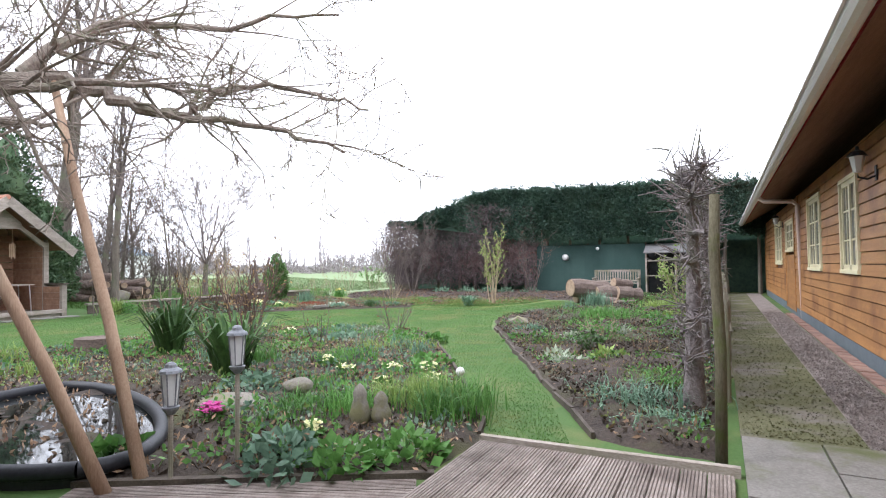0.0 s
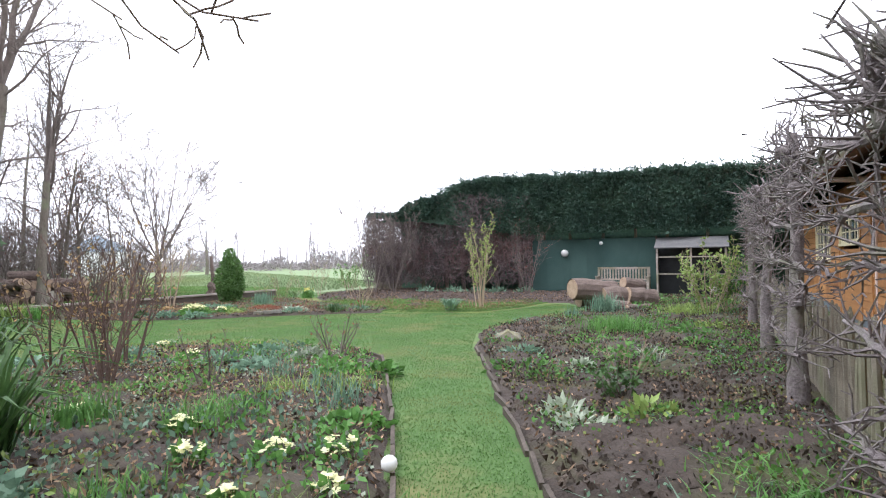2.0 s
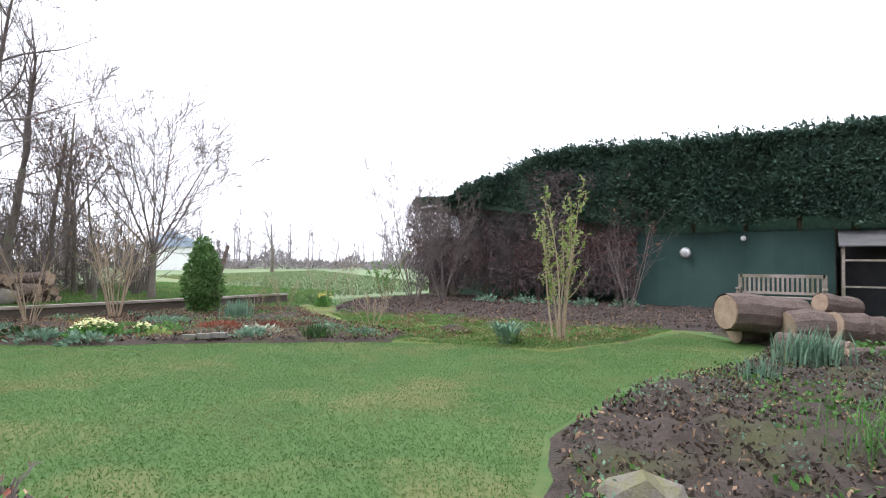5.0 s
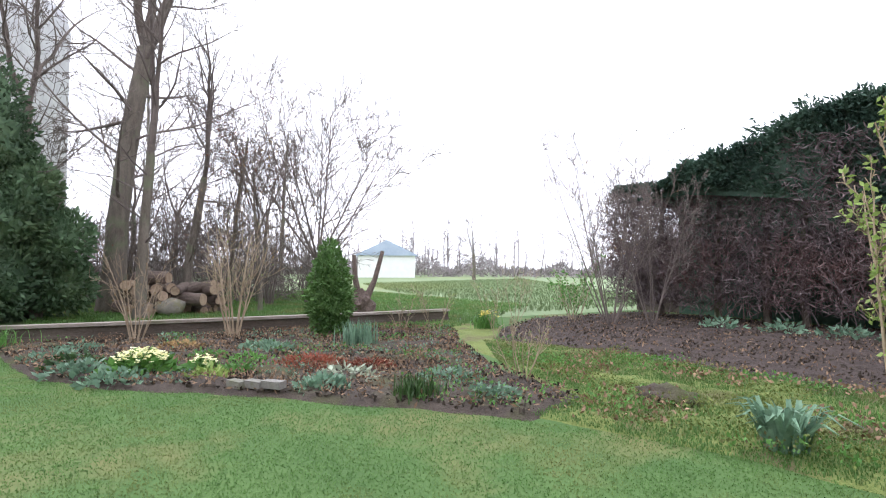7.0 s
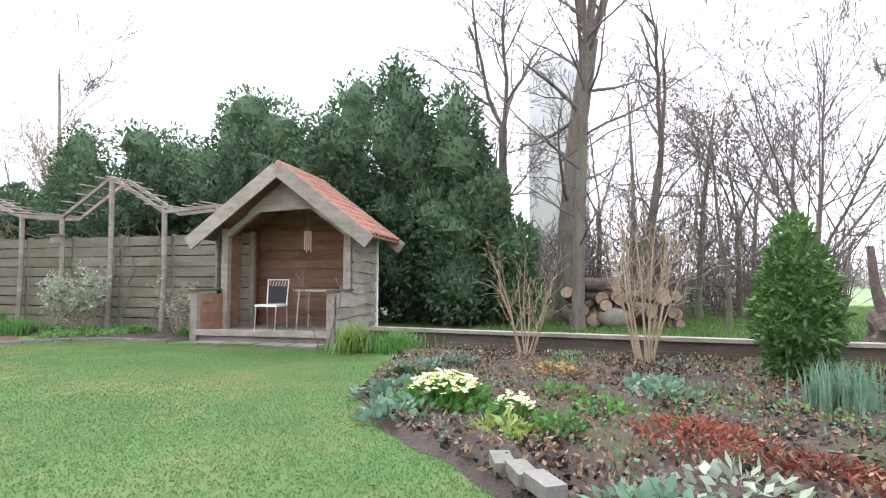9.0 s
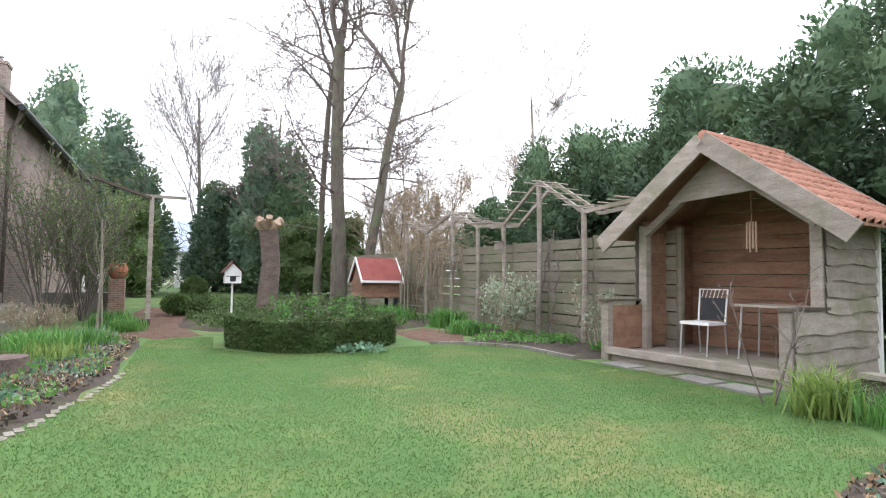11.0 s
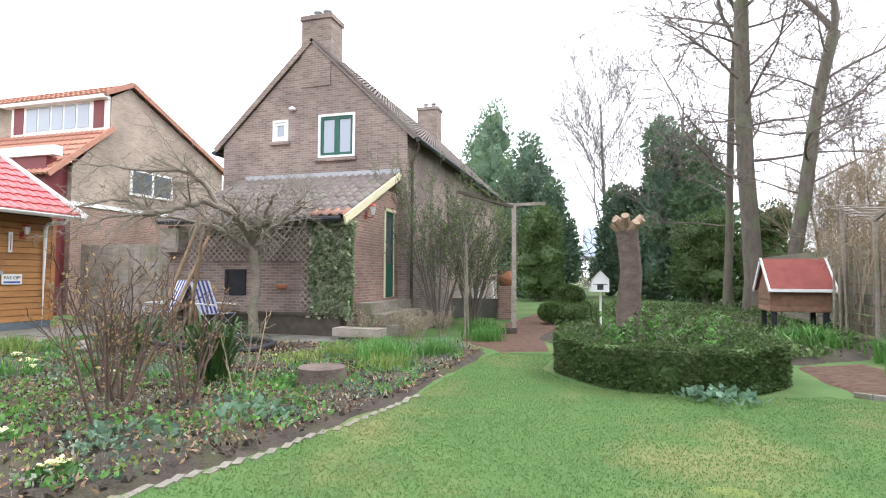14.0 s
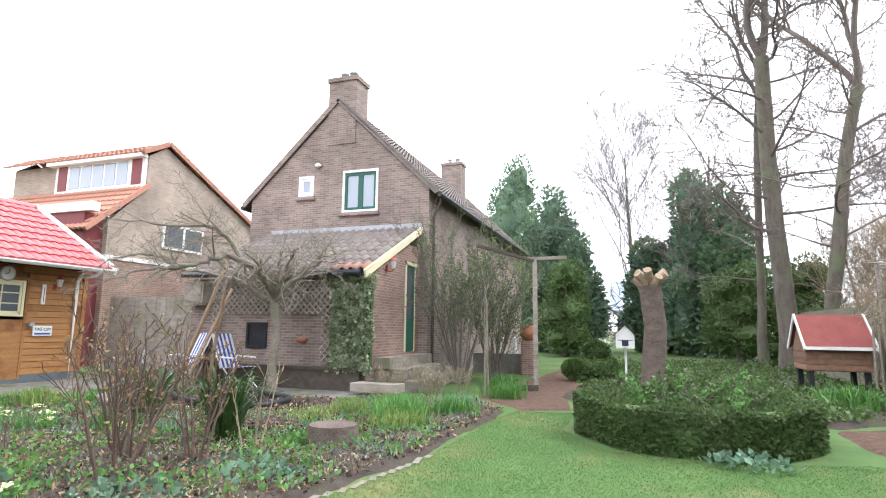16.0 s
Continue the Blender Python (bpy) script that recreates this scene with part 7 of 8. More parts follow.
clump("silver_grass", (-0.35, 4.35), "loose pale grass near the deck", LEAF_BLUE, 130, 0.2, 0.3, 0.007, 1.0, 808, "tufts")
for k, (x, y, s, h, mt, sz) in enumerate([(-1.7, 6.7, 0.2, 0.12, LEAF_SILVER, 0.09), (-1.25, 7.1, 0.22, 0.16, LEAF_LIME, 0.1), (-1.9, 7.0, 0.15, 0.1, LEAF_SILVER, 0.1), (-1.05, 11.0, 0.26, 0.16, LEAF_GREEN, 0.08), (-1.2, 12.3, 0.3, 0.2, LEAF_GREEN, 0.1), (-0.9, 12.9, 0.25, 0.22, LEAF_LIME, 0.1), (-2.78, 8.6, 0.38, 0.13, LEAF_GREEN, 0.09), (-3.05, 9.5, 0.25, 0.14, LEAF_BLUE, 0.1), (-2.4, 8.3, 0.25, 0.1, LEAF_GREEN, 0.08), (-2.2, 9.0, 0.1, 0.08, LEAF_SILVER, 0.1), (-2.5, 10.6, 0.22, 0.1, LEAF_GREEN, 0.08), (-1.9, 13.6, 0.4, 0.15, LEAF_GREEN, 0.09), (-2.4, 17.0, 0.45, 0.2, LEAF_GREEN, 0.1), (-1.2, 17.2, 0.5, 0.18, LEAF_LIME, 0.1), (-2.9, 13.4, 0.3, 0.1, LEAF_GREEN, 0.08), (-1.8, 20.0, 0.6, 0.15, LEAF_GREEN, 0.1), (-0.8, 19, 0.5, 0.2, LEAF_GREEN, 0.1)]):
    mound("bed_plant", (x, y), s, h, 120, sz, mt, "low leafy spring plant in the vegetable bed", 820 + k, "bed plants", 0.45)
shrub("hydrangea", (-1.64, 8.7), 0.42, 850, "small leafy shrub with lime green buds", 8, 0.008, PALE_TWIG, LEAF_GREEN, 90, 0.075, 0.45, (3, 2), "leafy shrubs")
shrub("hydrangea", (-1.6, 8.0 - 0.4), 0.33, 851, "small dark leafy shrub in the bed", 7, 0.008, TWIG, LEAF_DARK, 200, 0.07, 0.3, (3, 2), "leafy shrubs")
shrub("leafy_shrub", (-0.95, 15.9), 1.35, 852, "upright yellow-green shrub by the palisade", 10, 0.012, PALE_TWIG, LEAF_LIME, 900, 0.085, 0.4, (5, 3), "leafy shrubs")
shrub("leafy_shrub", (-0.6, 16.6), 1.1, 853, "upright green shrub by the palisade", 8, 0.012, PALE_TWIG, LEAF_GREEN, 700, 0.09, 0.4, (5, 3), "leafy shrubs")
single("stone_block", Geo().blob((-3.68, 10.65, 0.08), (0.2, 0.13, 0.11), 3, 0.5, 2, 2.2), STONE, "rough stone block at the bed edge", "stone", "", "")


def log(name, p0, p1, rad, seed, label, group="logs"):
    t = thing(name, ((p0[0] + p1[0]) / 2, (p0[1] + p1[1]) / 2, 0), label, "log", group)
    p0, p1 = np.array(p0, float), np.array(p1, float)
    r = np.random.default_rng(seed)
    pts = [p0 + (p1 - p0) * f + r.normal(0, rad * 0.06, 3) for f in np.linspace(0, 1, 5)]
    part("bark", Geo().tube(pts, rad * r.uniform(0.92, 1.08, 5), 12, False), LOGBARK, t)
    for q, o in ((pts[0], pts[0] - pts[1]), (pts[-1], pts[-1] - pts[-2])):
        o = o / np.linalg.norm(o)
        part("cut_end", Geo().tube([q - o * 0.02, q + o * 0.004], [rad * 0.97, rad * 0.93], 12), CUTWOOD, t)


for k, (p0, p1, rd) in enumerate([((-4.15, 17.0, 0.5), (-3.3, 18.0, 0.4), 0.27), ((-3.4, 17.3, 0.28), (-2.5, 17.9, 0.26), 0.26), ((-3.5, 17.0, 0.14), (-2.7, 16.7, 0.12), 0.12), ((-2.9, 17.5, 0.3), (-2.3, 18.1, 0.25), 0.24), ((-4.1, 17.4, 0.16), (-3.6, 17.9, 0.18), 0.17), ((-3.0, 17.9, 0.62), (-2.6, 18.3, 0.55), 0.16), ((-2.75, 16.5, 0.08), (-2.3, 17.0, 0.09), 0.08)]):
    log("log", p0, p1, rd, 860 + k, "thick rough-barked log lying in the heap")

# ---- under the hedge ----
bench = thing("garden_bench", (-3.8, 23.4, 0), "weathered slatted wooden garden bench", "bench")
for x in (-4.7, -2.95):
    part("leg", Geo().box((x - 0.04, 23.05, 0), (x + 0.04, 23.12, 0.62)), WOOD_GREY, bench)
    part("leg", Geo().box((x - 0.04, 23.5, 0), (x + 0.04, 23.57, 0.98)), WOOD_GREY, bench)
    part("armrest", Geo().box((x - 0.05, 23.0, 0.62), (x + 0.05, 23.52, 0.66)), WOOD_GREY, bench)
for i in range(4):
    part("seat_slat", Geo().box((-4.7, 23.06 + i * 0.11, 0.42), (-2.95, 23.15 + i * 0.11, 0.45)), WOOD_GREY, bench)
part("top_rail", Geo().box((-4.7, 23.5, 0.9), (-2.95, 23.55, 0.98)), WOOD_GREY, bench)
part("low_rail", Geo().box((-4.7, 23.5, 0.5), (-2.95, 23.55, 0.56)), WOOD_GREY, bench)
for i in range(17):
    part("back_slat", Geo().box((-4.62 + i * 0.1, 23.51, 0.56), (-4.57 + i * 0.1, 23.535, 0.9)), WOOD_GREY, bench)
hutch = thing("animal_hutch", (-1.6, 23.2, 0), "old open wooden hutch with a grey sheet roof", "hutch")
part("roof", Geo().add([(-2.7, 22.8, 1.62), (-0.4, 22.8, 1.62), (-0.4, 23.9, 2.0), (-2.7, 23.9, 2.0), (-2.7, 22.8, 1.65), (-0.4, 22.8, 1.65), (-0.4, 23.9, 2.03), (-2.7, 23.9, 2.03)], [(3, 2, 1, 0), (4, 5, 6, 7), (0, 1, 5, 4), (1, 2, 6, 5), (2, 3, 7, 6), (3, 0, 4, 7)]), SHEET, hutch)
part("back_panel", Geo().box((-2.65, 23.8, 0), (-0.45, 23.85, 1.9)), BLACK, hutch)
for x in (-2.62, -1.55, -0.5):
    part("post", Geo().box((x - 0.03, 22.9, 0), (x + 0.03, 22.96, 1.62)), WOOD_GREY, hutch)
for z in (0.72, 1.3):
    part("rail", Geo().box((-2.62, 22.91, z), (-0.5, 22.95, z + 0.04)), WOOD_GREY, hutch)
for x in (-2.65, -0.47):
    part("side_panel", Geo().box((x, 22.95, 0), (x + 0.02, 23.8, 1.6)), WOOD_DARK, hutch)
single("white_bucket", Geo().lathe([(0.13, 0), (0.16, 0.26), (0.165, 0.27)], (-0.85, 22.75, 0.06), 14), WHITE, "white plastic bucket standing by the hutch", "bucket", "", "", True)
single("hanging_disc", Geo().lathe([(0.0, -0.02), (0.1, -0.018), (0.15, 0.0), (0.1, 0.018), (0.0, 0.02)], (-6.05, 23.9, 1.5), 14), STEEL, "round pale disc hung on the net", "disc", "", "", True).matrix_basis = Matrix.Translation((-6.05, 23.85, 1.52)) @ Matrix.Rotation(radians(90), 4, 'X') @ Matrix.Translation((6.05, -23.9, -1.5))
single("hanging_ball", Geo().blob((-4.66, 23.82, 1.88), (0.07, 0.07, 0.07), 1, 0), WHITE, "small white ball hung on the net", "ball", "", "", True)
shrub("young_shrub", (-6.28, 15.85), 2.35, 880, "upright young shrub with yellow-green spring leaves", 7, 0.02, PALE_TWIG, LEAF_LIME, 1100, 0.06, 0.13, (8, 5), "leafy shrubs", 3, 0.004, 0.8, 0.22)
shrub("tall_hazel", (-13.0, 20.9), 3.9, 881, "tall bare hazel beside the hedge end", 11, 0.015, TWIG, LEAF_BROWN, 90, 0.05, 0.38, (7, 6, 4), "bare shrubs", 4, 0.004, 0.35, 0.36)
shrub("tall_hazel", (-12.4, 21.5), 3.4, 882, "tall bare hazel in front of the hedge", 8, 0.014, TWIG, None, 0, 0.05, 0.3, (7, 5, 4), "bare shrubs", 4, 0.004, 0.4, 0.36)
shrub("leafy_shrub", (-14.2, 21.0), 1.4, 883, "green leafy shrub at the hedge end", 9, 0.012, PALE_TWIG, LEAF_GREEN, 800, 0.07, 0.4, (5, 3), "leafy shrubs")
shrub("dogwood", (-7.2, 22.6), 2.3, 884, "bare reddish stems before the hedge", 9, 0.012, TWIG, LEAF_RED, 200, 0.05, 0.25, (4, 3), "bare shrubs")
for k, (x, y) in enumerate([(-9.2, 22.6), (-10.2, 22.5), (-8.3, 22.5), (-11.3, 22.3), (-7.4, 23)]):
    mound("hedge_foot_plant", (x, y), 0.35, 0.25, 110, 0.13, LEAF_BLUE, "blue-green plant at the hedge foot", 890 + k, "hedge foot plants", 0.4)

# ---- west bed plants ----
mound("cream_primrose", (-11.95, 11.75), 0.34, 0.24, 260, 0.13, LEAF_GREEN, "large cream primrose clump in full bloom", 900, "cream primroses", 0.5, 150, PETAL)
mound("cream_primrose", (-11.7, 12.35), 0.17, 0.17, 110, 0.1, LEAF_GREEN, "small cream primrose clump in bloom", 901, "cream primroses", 0.5, 30, PETAL)
shrub("pale_shrub", (-15.05, 11.95), 1.35, 902, "bare pale-stemmed shrub by the timber edge", 9, 0.014, PALE_TWIG, LEAF_BROWN, 60, 0.04, 0.3, (5, 3), "pale shrubs")
shrub("pale_shrub", (-15.0, 13.45), 2.0, 903, "bare upright shrub with fine twigs by the edge", 9, 0.018, PALE_TWIG, LEAF_LIME, 260, 0.03, 0.25, (6, 5), "pale shrubs")
clump("daffodil_tuft", (-12.75, 14.75), "dense upright blue-green daffodil tuft", LEAF_BLUE, 240, 0.42, 0.3, 0.011, 0.22, 904, "west bed tufts")
clump("daffodil_tuft", (-9.4, 13.8), "dark green daffodil leaf tuft", LEAF_DARK, 200, 0.25, 0.25, 0.009, 0.4, 905, "west bed tufts")
clump("daffodil_tuft", (-14.0, 18.2), "yellow daffodils by the ditch", LEAF_GREEN, 150, 0.35, 0.3, 0.01, 0.4, 906, "west bed tufts")
mound("daffodil", (-13.95, 18.25), 0.25, 0.3, 20, 0.1, LEAF_GREEN, "yellow daffodils in bloom", 907, "", 0.3, 40, PETAL_Y)
mound("rust_heather", (-11.5, 13.55), 0.42, 0.16, 900, 0.06, LEAF_RED, "low rust-red heather cushion", 908, "", 0.25)
mound("rust_heather", (-11.0, 14.1), 0.3, 0.14, 500, 0.06, LEAF_RED, "low rust-red heather cushion", 918, "", 0.25)
for k, (x, y, s, mt, sz) in enumerate([(-12.2, 12.95, 0.26, LEAF_GREEN, 0.06), (-12.7, 12.6, 0.24, LEAF_GREEN, 0.06), (-12.85, 13.5, 0.28, LEAF_BLUE, 0.09), (-13.3, 13.4, 0.25, LEAF_BLUE, 0.09), (-10.55, 13.6, 0.35, LEAF_SILVER, 0.09), (-10.2, 13.2, 0.25, LEAF_BLUE, 0.09), (-11.3, 12.35, 0.18, LEAF_LIME, 0.08), (-11.5, 12.7, 0.18, LEAF_GREEN, 0.07), (-12.3, 11.2, 0.35, LEAF_BLUE, 0.1), (-12.9, 11.2, 0.35, LEAF_DARK, 0.1), (-11.6, 11.5, 0.25, LEAF_BLUE, 0.1), (-13.6, 10.9, 0.35, LEAF_BLUE, 0.08), (-14.3, 11.2, 0.3, LEAF_BLUE, 0.07), (-9.9, 14.5, 0.3, LEAF_BLUE, 0.08), (-9.0, 14.4, 0.22, LEAF_BLUE, 0.07), (-13.8, 12.4, 0.3, LEAF_BROWN, 0.07)]):
    mound("west_bed_plant", (x, y), s, 0.15, 170, sz, mt, "low leafy plant in the mulched bed", 910 + k, "west bed plants", 0.55)
for k in range(3):
    single("loose_brick", Geo().box((-0.11, -0.055, 0), (0.11, 0.055, 0.07), Matrix.Rotation(radians(20 + 8 * k), 4, 'Z'), (-10.62 + 0.16 * k, 12.48 + 0.13 * k, 0.045 + 0.012 * k)), CONC, "loose weathered brick lying in the bed", "brick", "loose bricks")
clump("hut_grass", (-14.95, 9.45), "yellow-green day lily clump beside the hut", LEAF_LIME, 170, 0.5, 0.28, 0.012, 0.8, 930, "hut clumps")
clump("hut_grass", (-15.2, 10.0), "bright green grassy clump beside the hut", LEAF_GREEN, 420, 0.36, 0.45, 0.007, 0.6, 931, "hut clumps")
shrub("hut_climber", (-15.0, 8.95), 1.1, 932, "bare thin climber against the hut side", 3, 0.01, TWIG, None, 0, 0.05, 0.3, (3, 3), "bare shrubs")
shrub("small_shrub", (-9.6, 15.3), 0.75, 933, "small bare twiggy shrub in the moss", 7, 0.007, PALE_TWIG, LEAF_LIME, 80, 0.03, 0.45, (4, 3), "bare shrubs")
sword("daffodil_leaves", (-6.8, 15.15), 0.34, 90, 934, "sprawling dark green daffodil leaves in the moss", LEAF_BLUE)
single("mole_hill", Geo().blob((-8.1, 15.75, 0.02), (0.3, 0.24, 0.13), 6, 0.5, 3, 3), SOIL, "dark crumbly mole hill in the moss", "soil", "", "", True)
for k, (x, y, h) in enumerate([(-14.4, 16.4, 0.7), (-14.1, 17.0, 0.8), (-15.0, 19.2, 1.1), (-14.4, 19.4, 1.3)]):
    shrub("ditch_shrub", (x, y), h, 940 + k, "thin bare shrub near the ditch", 5, 0.007, PALE_TWIG, LEAF_LIME, 60, 0.04, 0.35, (4, 3), "ditch shrubs")
# log pile and brush behind the edging
r = np.random.default_rng(31)
for k in range(34):
    a, b = r.uniform(-0.95, 0.95), k // 11
    p0 = np.array((-21.0 + r.normal(0, 0.25), 13.3 + a * 1.2, 0.16 + 0.26 * b))
    th = r.normal(0.2, 0.35)
    d = np.array((math.cos(th), math.sin(th), r.normal(0, 0.12))) * r.uniform(0.35, 0.6)
    log("firewood_log", p0 - d, p0 + d, r.uniform(0.11, 0.17), 950 + k, "sawn firewood log in the pile", "firewood pile")
single("stone_trough", Geo().blob((-20.3, 13.1, 0.22), (0.18, 0.36, 0.24), 9, 0.25, 2, 1.2), STONE, "large grey boulder before the firewood", "stone", "", "", True)
pw = thing("pollard_stump", (-17.0, 16.8, 0), "knotty pollard stump with two cut limbs", "stump")
part("trunk", Geo().blob((-17.0, 16.8, 0.25), (0.26, 0.3, 0.42), 5, 0.6, 3, 2.4), LOGBARK, pw)
for p in (((-17.0, 16.75, 0.45), (-16.97, 16.62, 1.0), (-17.02, 16.6, 1.55)), ((-17.0, 16.9, 0.45), (-16.95, 17.12, 0.95), (-16.9, 17.3, 1.65))):
    part("limb", Geo().tube(p, [0.1, 0.065, 0.05], 7), LOGBARK, pw)
for k, (x, y) in enumerate([(-22.5, 17.5), (-24, 18.5), (-26, 19), (-23.3, 16.4)]):
    shrub("pollard_willow", (x, y), 2.4, 970 + k, "low pollard willow with upright bare rods", 14, 0.025, TWIG, None, 0, 0.05, 0.25, (3, 2), "pollard willows", 3, 0.005)
for k, (x, y, h) in enumerate([(-22.6, 14.6, 3.6), (-24.6, 14, 3.8), (-24.0, 12.2, 3.2), (-22, 11, 2.6), (-25.5, 16, 4.2), (-27, 14.5, 4.5)]):
    shrub("thicket_shrub", (x, y), h, 980 + k, "tall bare thicket shrub behind the firewood", 8, 0.02, TWIG, LEAF_RED if k % 2 else LEAF_BROWN, 160, 0.05, 0.25, (6, 5), "thicket shrubs", 3, 0.006)

# ---- hut furnishings ----
def hutp(x, y, z):
    v = TURN @ Vector((x, y, z))
    return np.array(v)


ch = thing("folding_chair", hutp(-16.55, 7.05, 0.14), "old white metal chair with a dark seat back", "chair")
cx, cy = -16.6, 7.05
for dx, dy in ((0.2, -0.2), (0.2, 0.2), (-0.2, -0.2), (-0.2, 0.2)):
    part("leg", Geo().tube([hutp(cx + dx * 1.2, cy + dy, 0.14), hutp(cx + dx, cy + dy, 0.58)], 0.012, 6), STEEL, ch)
part("seat", Geo().add([hutp(cx + a, cy + b, z) for z in (0.56, 0.6) for a, b in ((-0.22, -0.22), (0.22, -0.22), (0.22, 0.22), (-0.22, 0.22))], [(3, 2, 1, 0), (4, 5, 6, 7), (0, 1, 5, 4), (1, 2, 6, 5), (2, 3, 7, 6), (3, 0, 4, 7)]), WHITE, ch)
part("back_frame", Geo().tube([hutp(cx - 0.2, cy - 0.2, 0.58), hutp(cx - 0.26, cy - 0.21, 1.05), hutp(cx - 0.26, cy + 0.21, 1.05), hutp(cx - 0.2, cy + 0.2, 0.58)], 0.014, 6), WHITE, ch)
part("back_panel", Geo().add([hutp(cx + a, cy + b, z) for a, b, z in ((-0.21, -0.18, 0.62), (-0.21, 0.18, 0.62), (-0.25, 0.18, 0.93), (-0.25, -0.18, 0.93), (-0.22, -0.18, 0.62), (-0.22, 0.18, 0.62), (-0.26, 0.18, 0.93), (-0.26, -0.18, 0.93))], [(0, 1, 2, 3), (7, 6, 5, 4)]), BLACK, ch, "dark chair back")
for i in range(6):
    part("lattice", Geo().tube([hutp(cx - 0.255, cy - 0.18 + 0.06 * i, 0.93), hutp(cx - 0.26, cy - 0.15 + 0.06 * i, 1.04)], 0.006, 4), WHITE, ch)
tb_ = thing("garden_table", hutp(-16.8, 8.0, 0.14), "small plain wooden garden table", "table")
part("tabletop", Geo().add([hutp(-16.85 + a, 7.95 + b, z) for z in (0.84, 0.87) for a, b in ((-0.3, -0.45), (0.3, -0.45), (0.3, 0.45), (-0.3, 0.45))], [(3, 2, 1, 0), (4, 5, 6, 7), (0, 1, 5, 4), (1, 2, 6, 5), (2, 3, 7, 6), (3, 0, 4, 7)]), WOOD_GREY, tb_)
for dx, dy in ((0.25, -0.4), (0.25, 0.4), (-0.25, -0.4), (-0.25, 0.4)):
    part("leg", Geo().tube([hutp(-16.85 + dx, 7.95 + dy, 0.14), hutp(-16.85 + dx * 0.9, 7.95 + dy * 0.9, 0.84)], 0.015, 6), STEEL, tb_)
wc = thing("wind_chime", hutp(-16.5, 7.8, 2.1), "pale bamboo wind chime hanging in the hut", "chime")
part("cord", Geo().tube([hutp(-16.5, 7.8, 2.35), hutp(-16.5, 7.8, 1.95)], 0.004, 4), POLE, wc)
for i in range(4):
    part("tube", Geo().tube([hutp(-16.5, 7.74 + 0.04 * i, 1.95), hutp(-16.5, 7.74 + 0.04 * i, 1.6 - 0.05 * (i % 2))], 0.012, 6), POLE, wc)

# ---- fence bed plants ----
shrub("silver_shrub", (-15.95, 3.0), 1.15, 1000, "rounded silver-grey leafy shrub by the fence", 16, 0.012, PALE_TWIG, LEAF_SILVER, 2600, 0.075, 0.45, (6, 4), "silver shrubs")
shrub("silver_shrub", (-16.2, 5.3), 1.0, 1001, "slim silver-grey shrub by the hut", 6, 0.01, PALE_TWIG, LEAF_SILVER, 500, 0.07, 0.3, (5, 3), "silver shrubs")
clump("fence_clump", (-15.3, 2.3), "fresh green leaf clump at the bed edge", LEAF_GREEN, 420, 0.34, 0.4, 0.012, 0.6, 1002, "fence clumps")
clump("fence_clump", (-15.7, 0.7), "tall green leaf clump in the fence bed", LEAF_GREEN, 380, 0.5, 0.5, 0.016, 0.6, 1003, "fence clumps")
clump("fence_clump", (-14.9, -0.9), "tall green leaf clump behind the ring hedge", LEAF_GREEN, 420, 0.5, 0.6, 0.016, 0.6, 1004, "fence clumps")
for k, (x, y) in enumerate([(-15.6, 3.7), (-15.9, 4.6), (-16.1, 5.6), (-15.5, 1.6)]):
    mound("fence_plant", (x, y), 0.2, 0.16, 100, 0.09, LEAF_GREEN, "small leafy plant under the fence", 1010 + k, "fence plants", 0.6)
vg = Geo()
r = np.random.default_rng(8)
for y0 in (3.0, 3.45, 4.4, -0.9, -1.6):
    pts = [np.array((-16.6, y0, 0.0))]
    for i in range(9):
        pts.append(pts[-1] + (r.normal(0, 0.03), r.normal(0, 0.1), 0.24))
    vg.tube(pts, np.linspace(0.022, 0.008, 10), 6, False)
    for i in range(14):
        q = pts[r.integers(4, 10)]
        e = q + np.array((r.normal(0, 0.1), r.normal(0, 0.45), r.normal(0.05, 0.15)))
        vg.tube([q, (q + e) / 2 + r.normal(0, 0.05, 3), e], [0.006, 0.004, 0.003], 4, False)
single("climbing_vine", vg, TWIG, "bare brown vine climbing the pergola posts", "vine")
bg = Geo()
for i in range(420):
    q = np.array((-16.9 + r.normal(0, 0.3), r.uniform(-5.5, -0.6), r.uniform(1.6, 2.7)))
    e = q + r.normal(0, 0.35, 3) + (0, 0, -0.25)
    bg.tube([q, (q + e) / 2 + r.normal(0, 0.08, 3), e], [0.006, 0.005, 0.003], 4, False)
for i in range(60):
    q = np.array((-16.55 + r.normal(0, 0.15), r.uniform(-5.5, -0.6), r.uniform(1.4, 2.2)))
    bg.tube([q, q + (r.normal(0, 0.1), r.normal(0, 0.1), -0.9), q + (r.normal(0, 0.15), r.normal(0, 0.2), -1.8)], [0.008, 0.006, 0.004], 4, False)
single("tangled_climber", bg, PALE_TWIG, "tangled bare climber over the pergola and fence", "climber")
nb = thing("nest_box", (-16.55, 1.65, 1.8), "small wooden nest box on the pergola post", "box")
part("body", Geo().box((-16.55, 1.57, 1.82), (-16.42, 1.73, 2.0)), WOOD_GREY, nb)
part("roof", Geo().beam((-16.6, 1.65, 2.02), (-16.36, 1.65, 2.0), 0.22, 0.02), WOOD_GREY, nb)

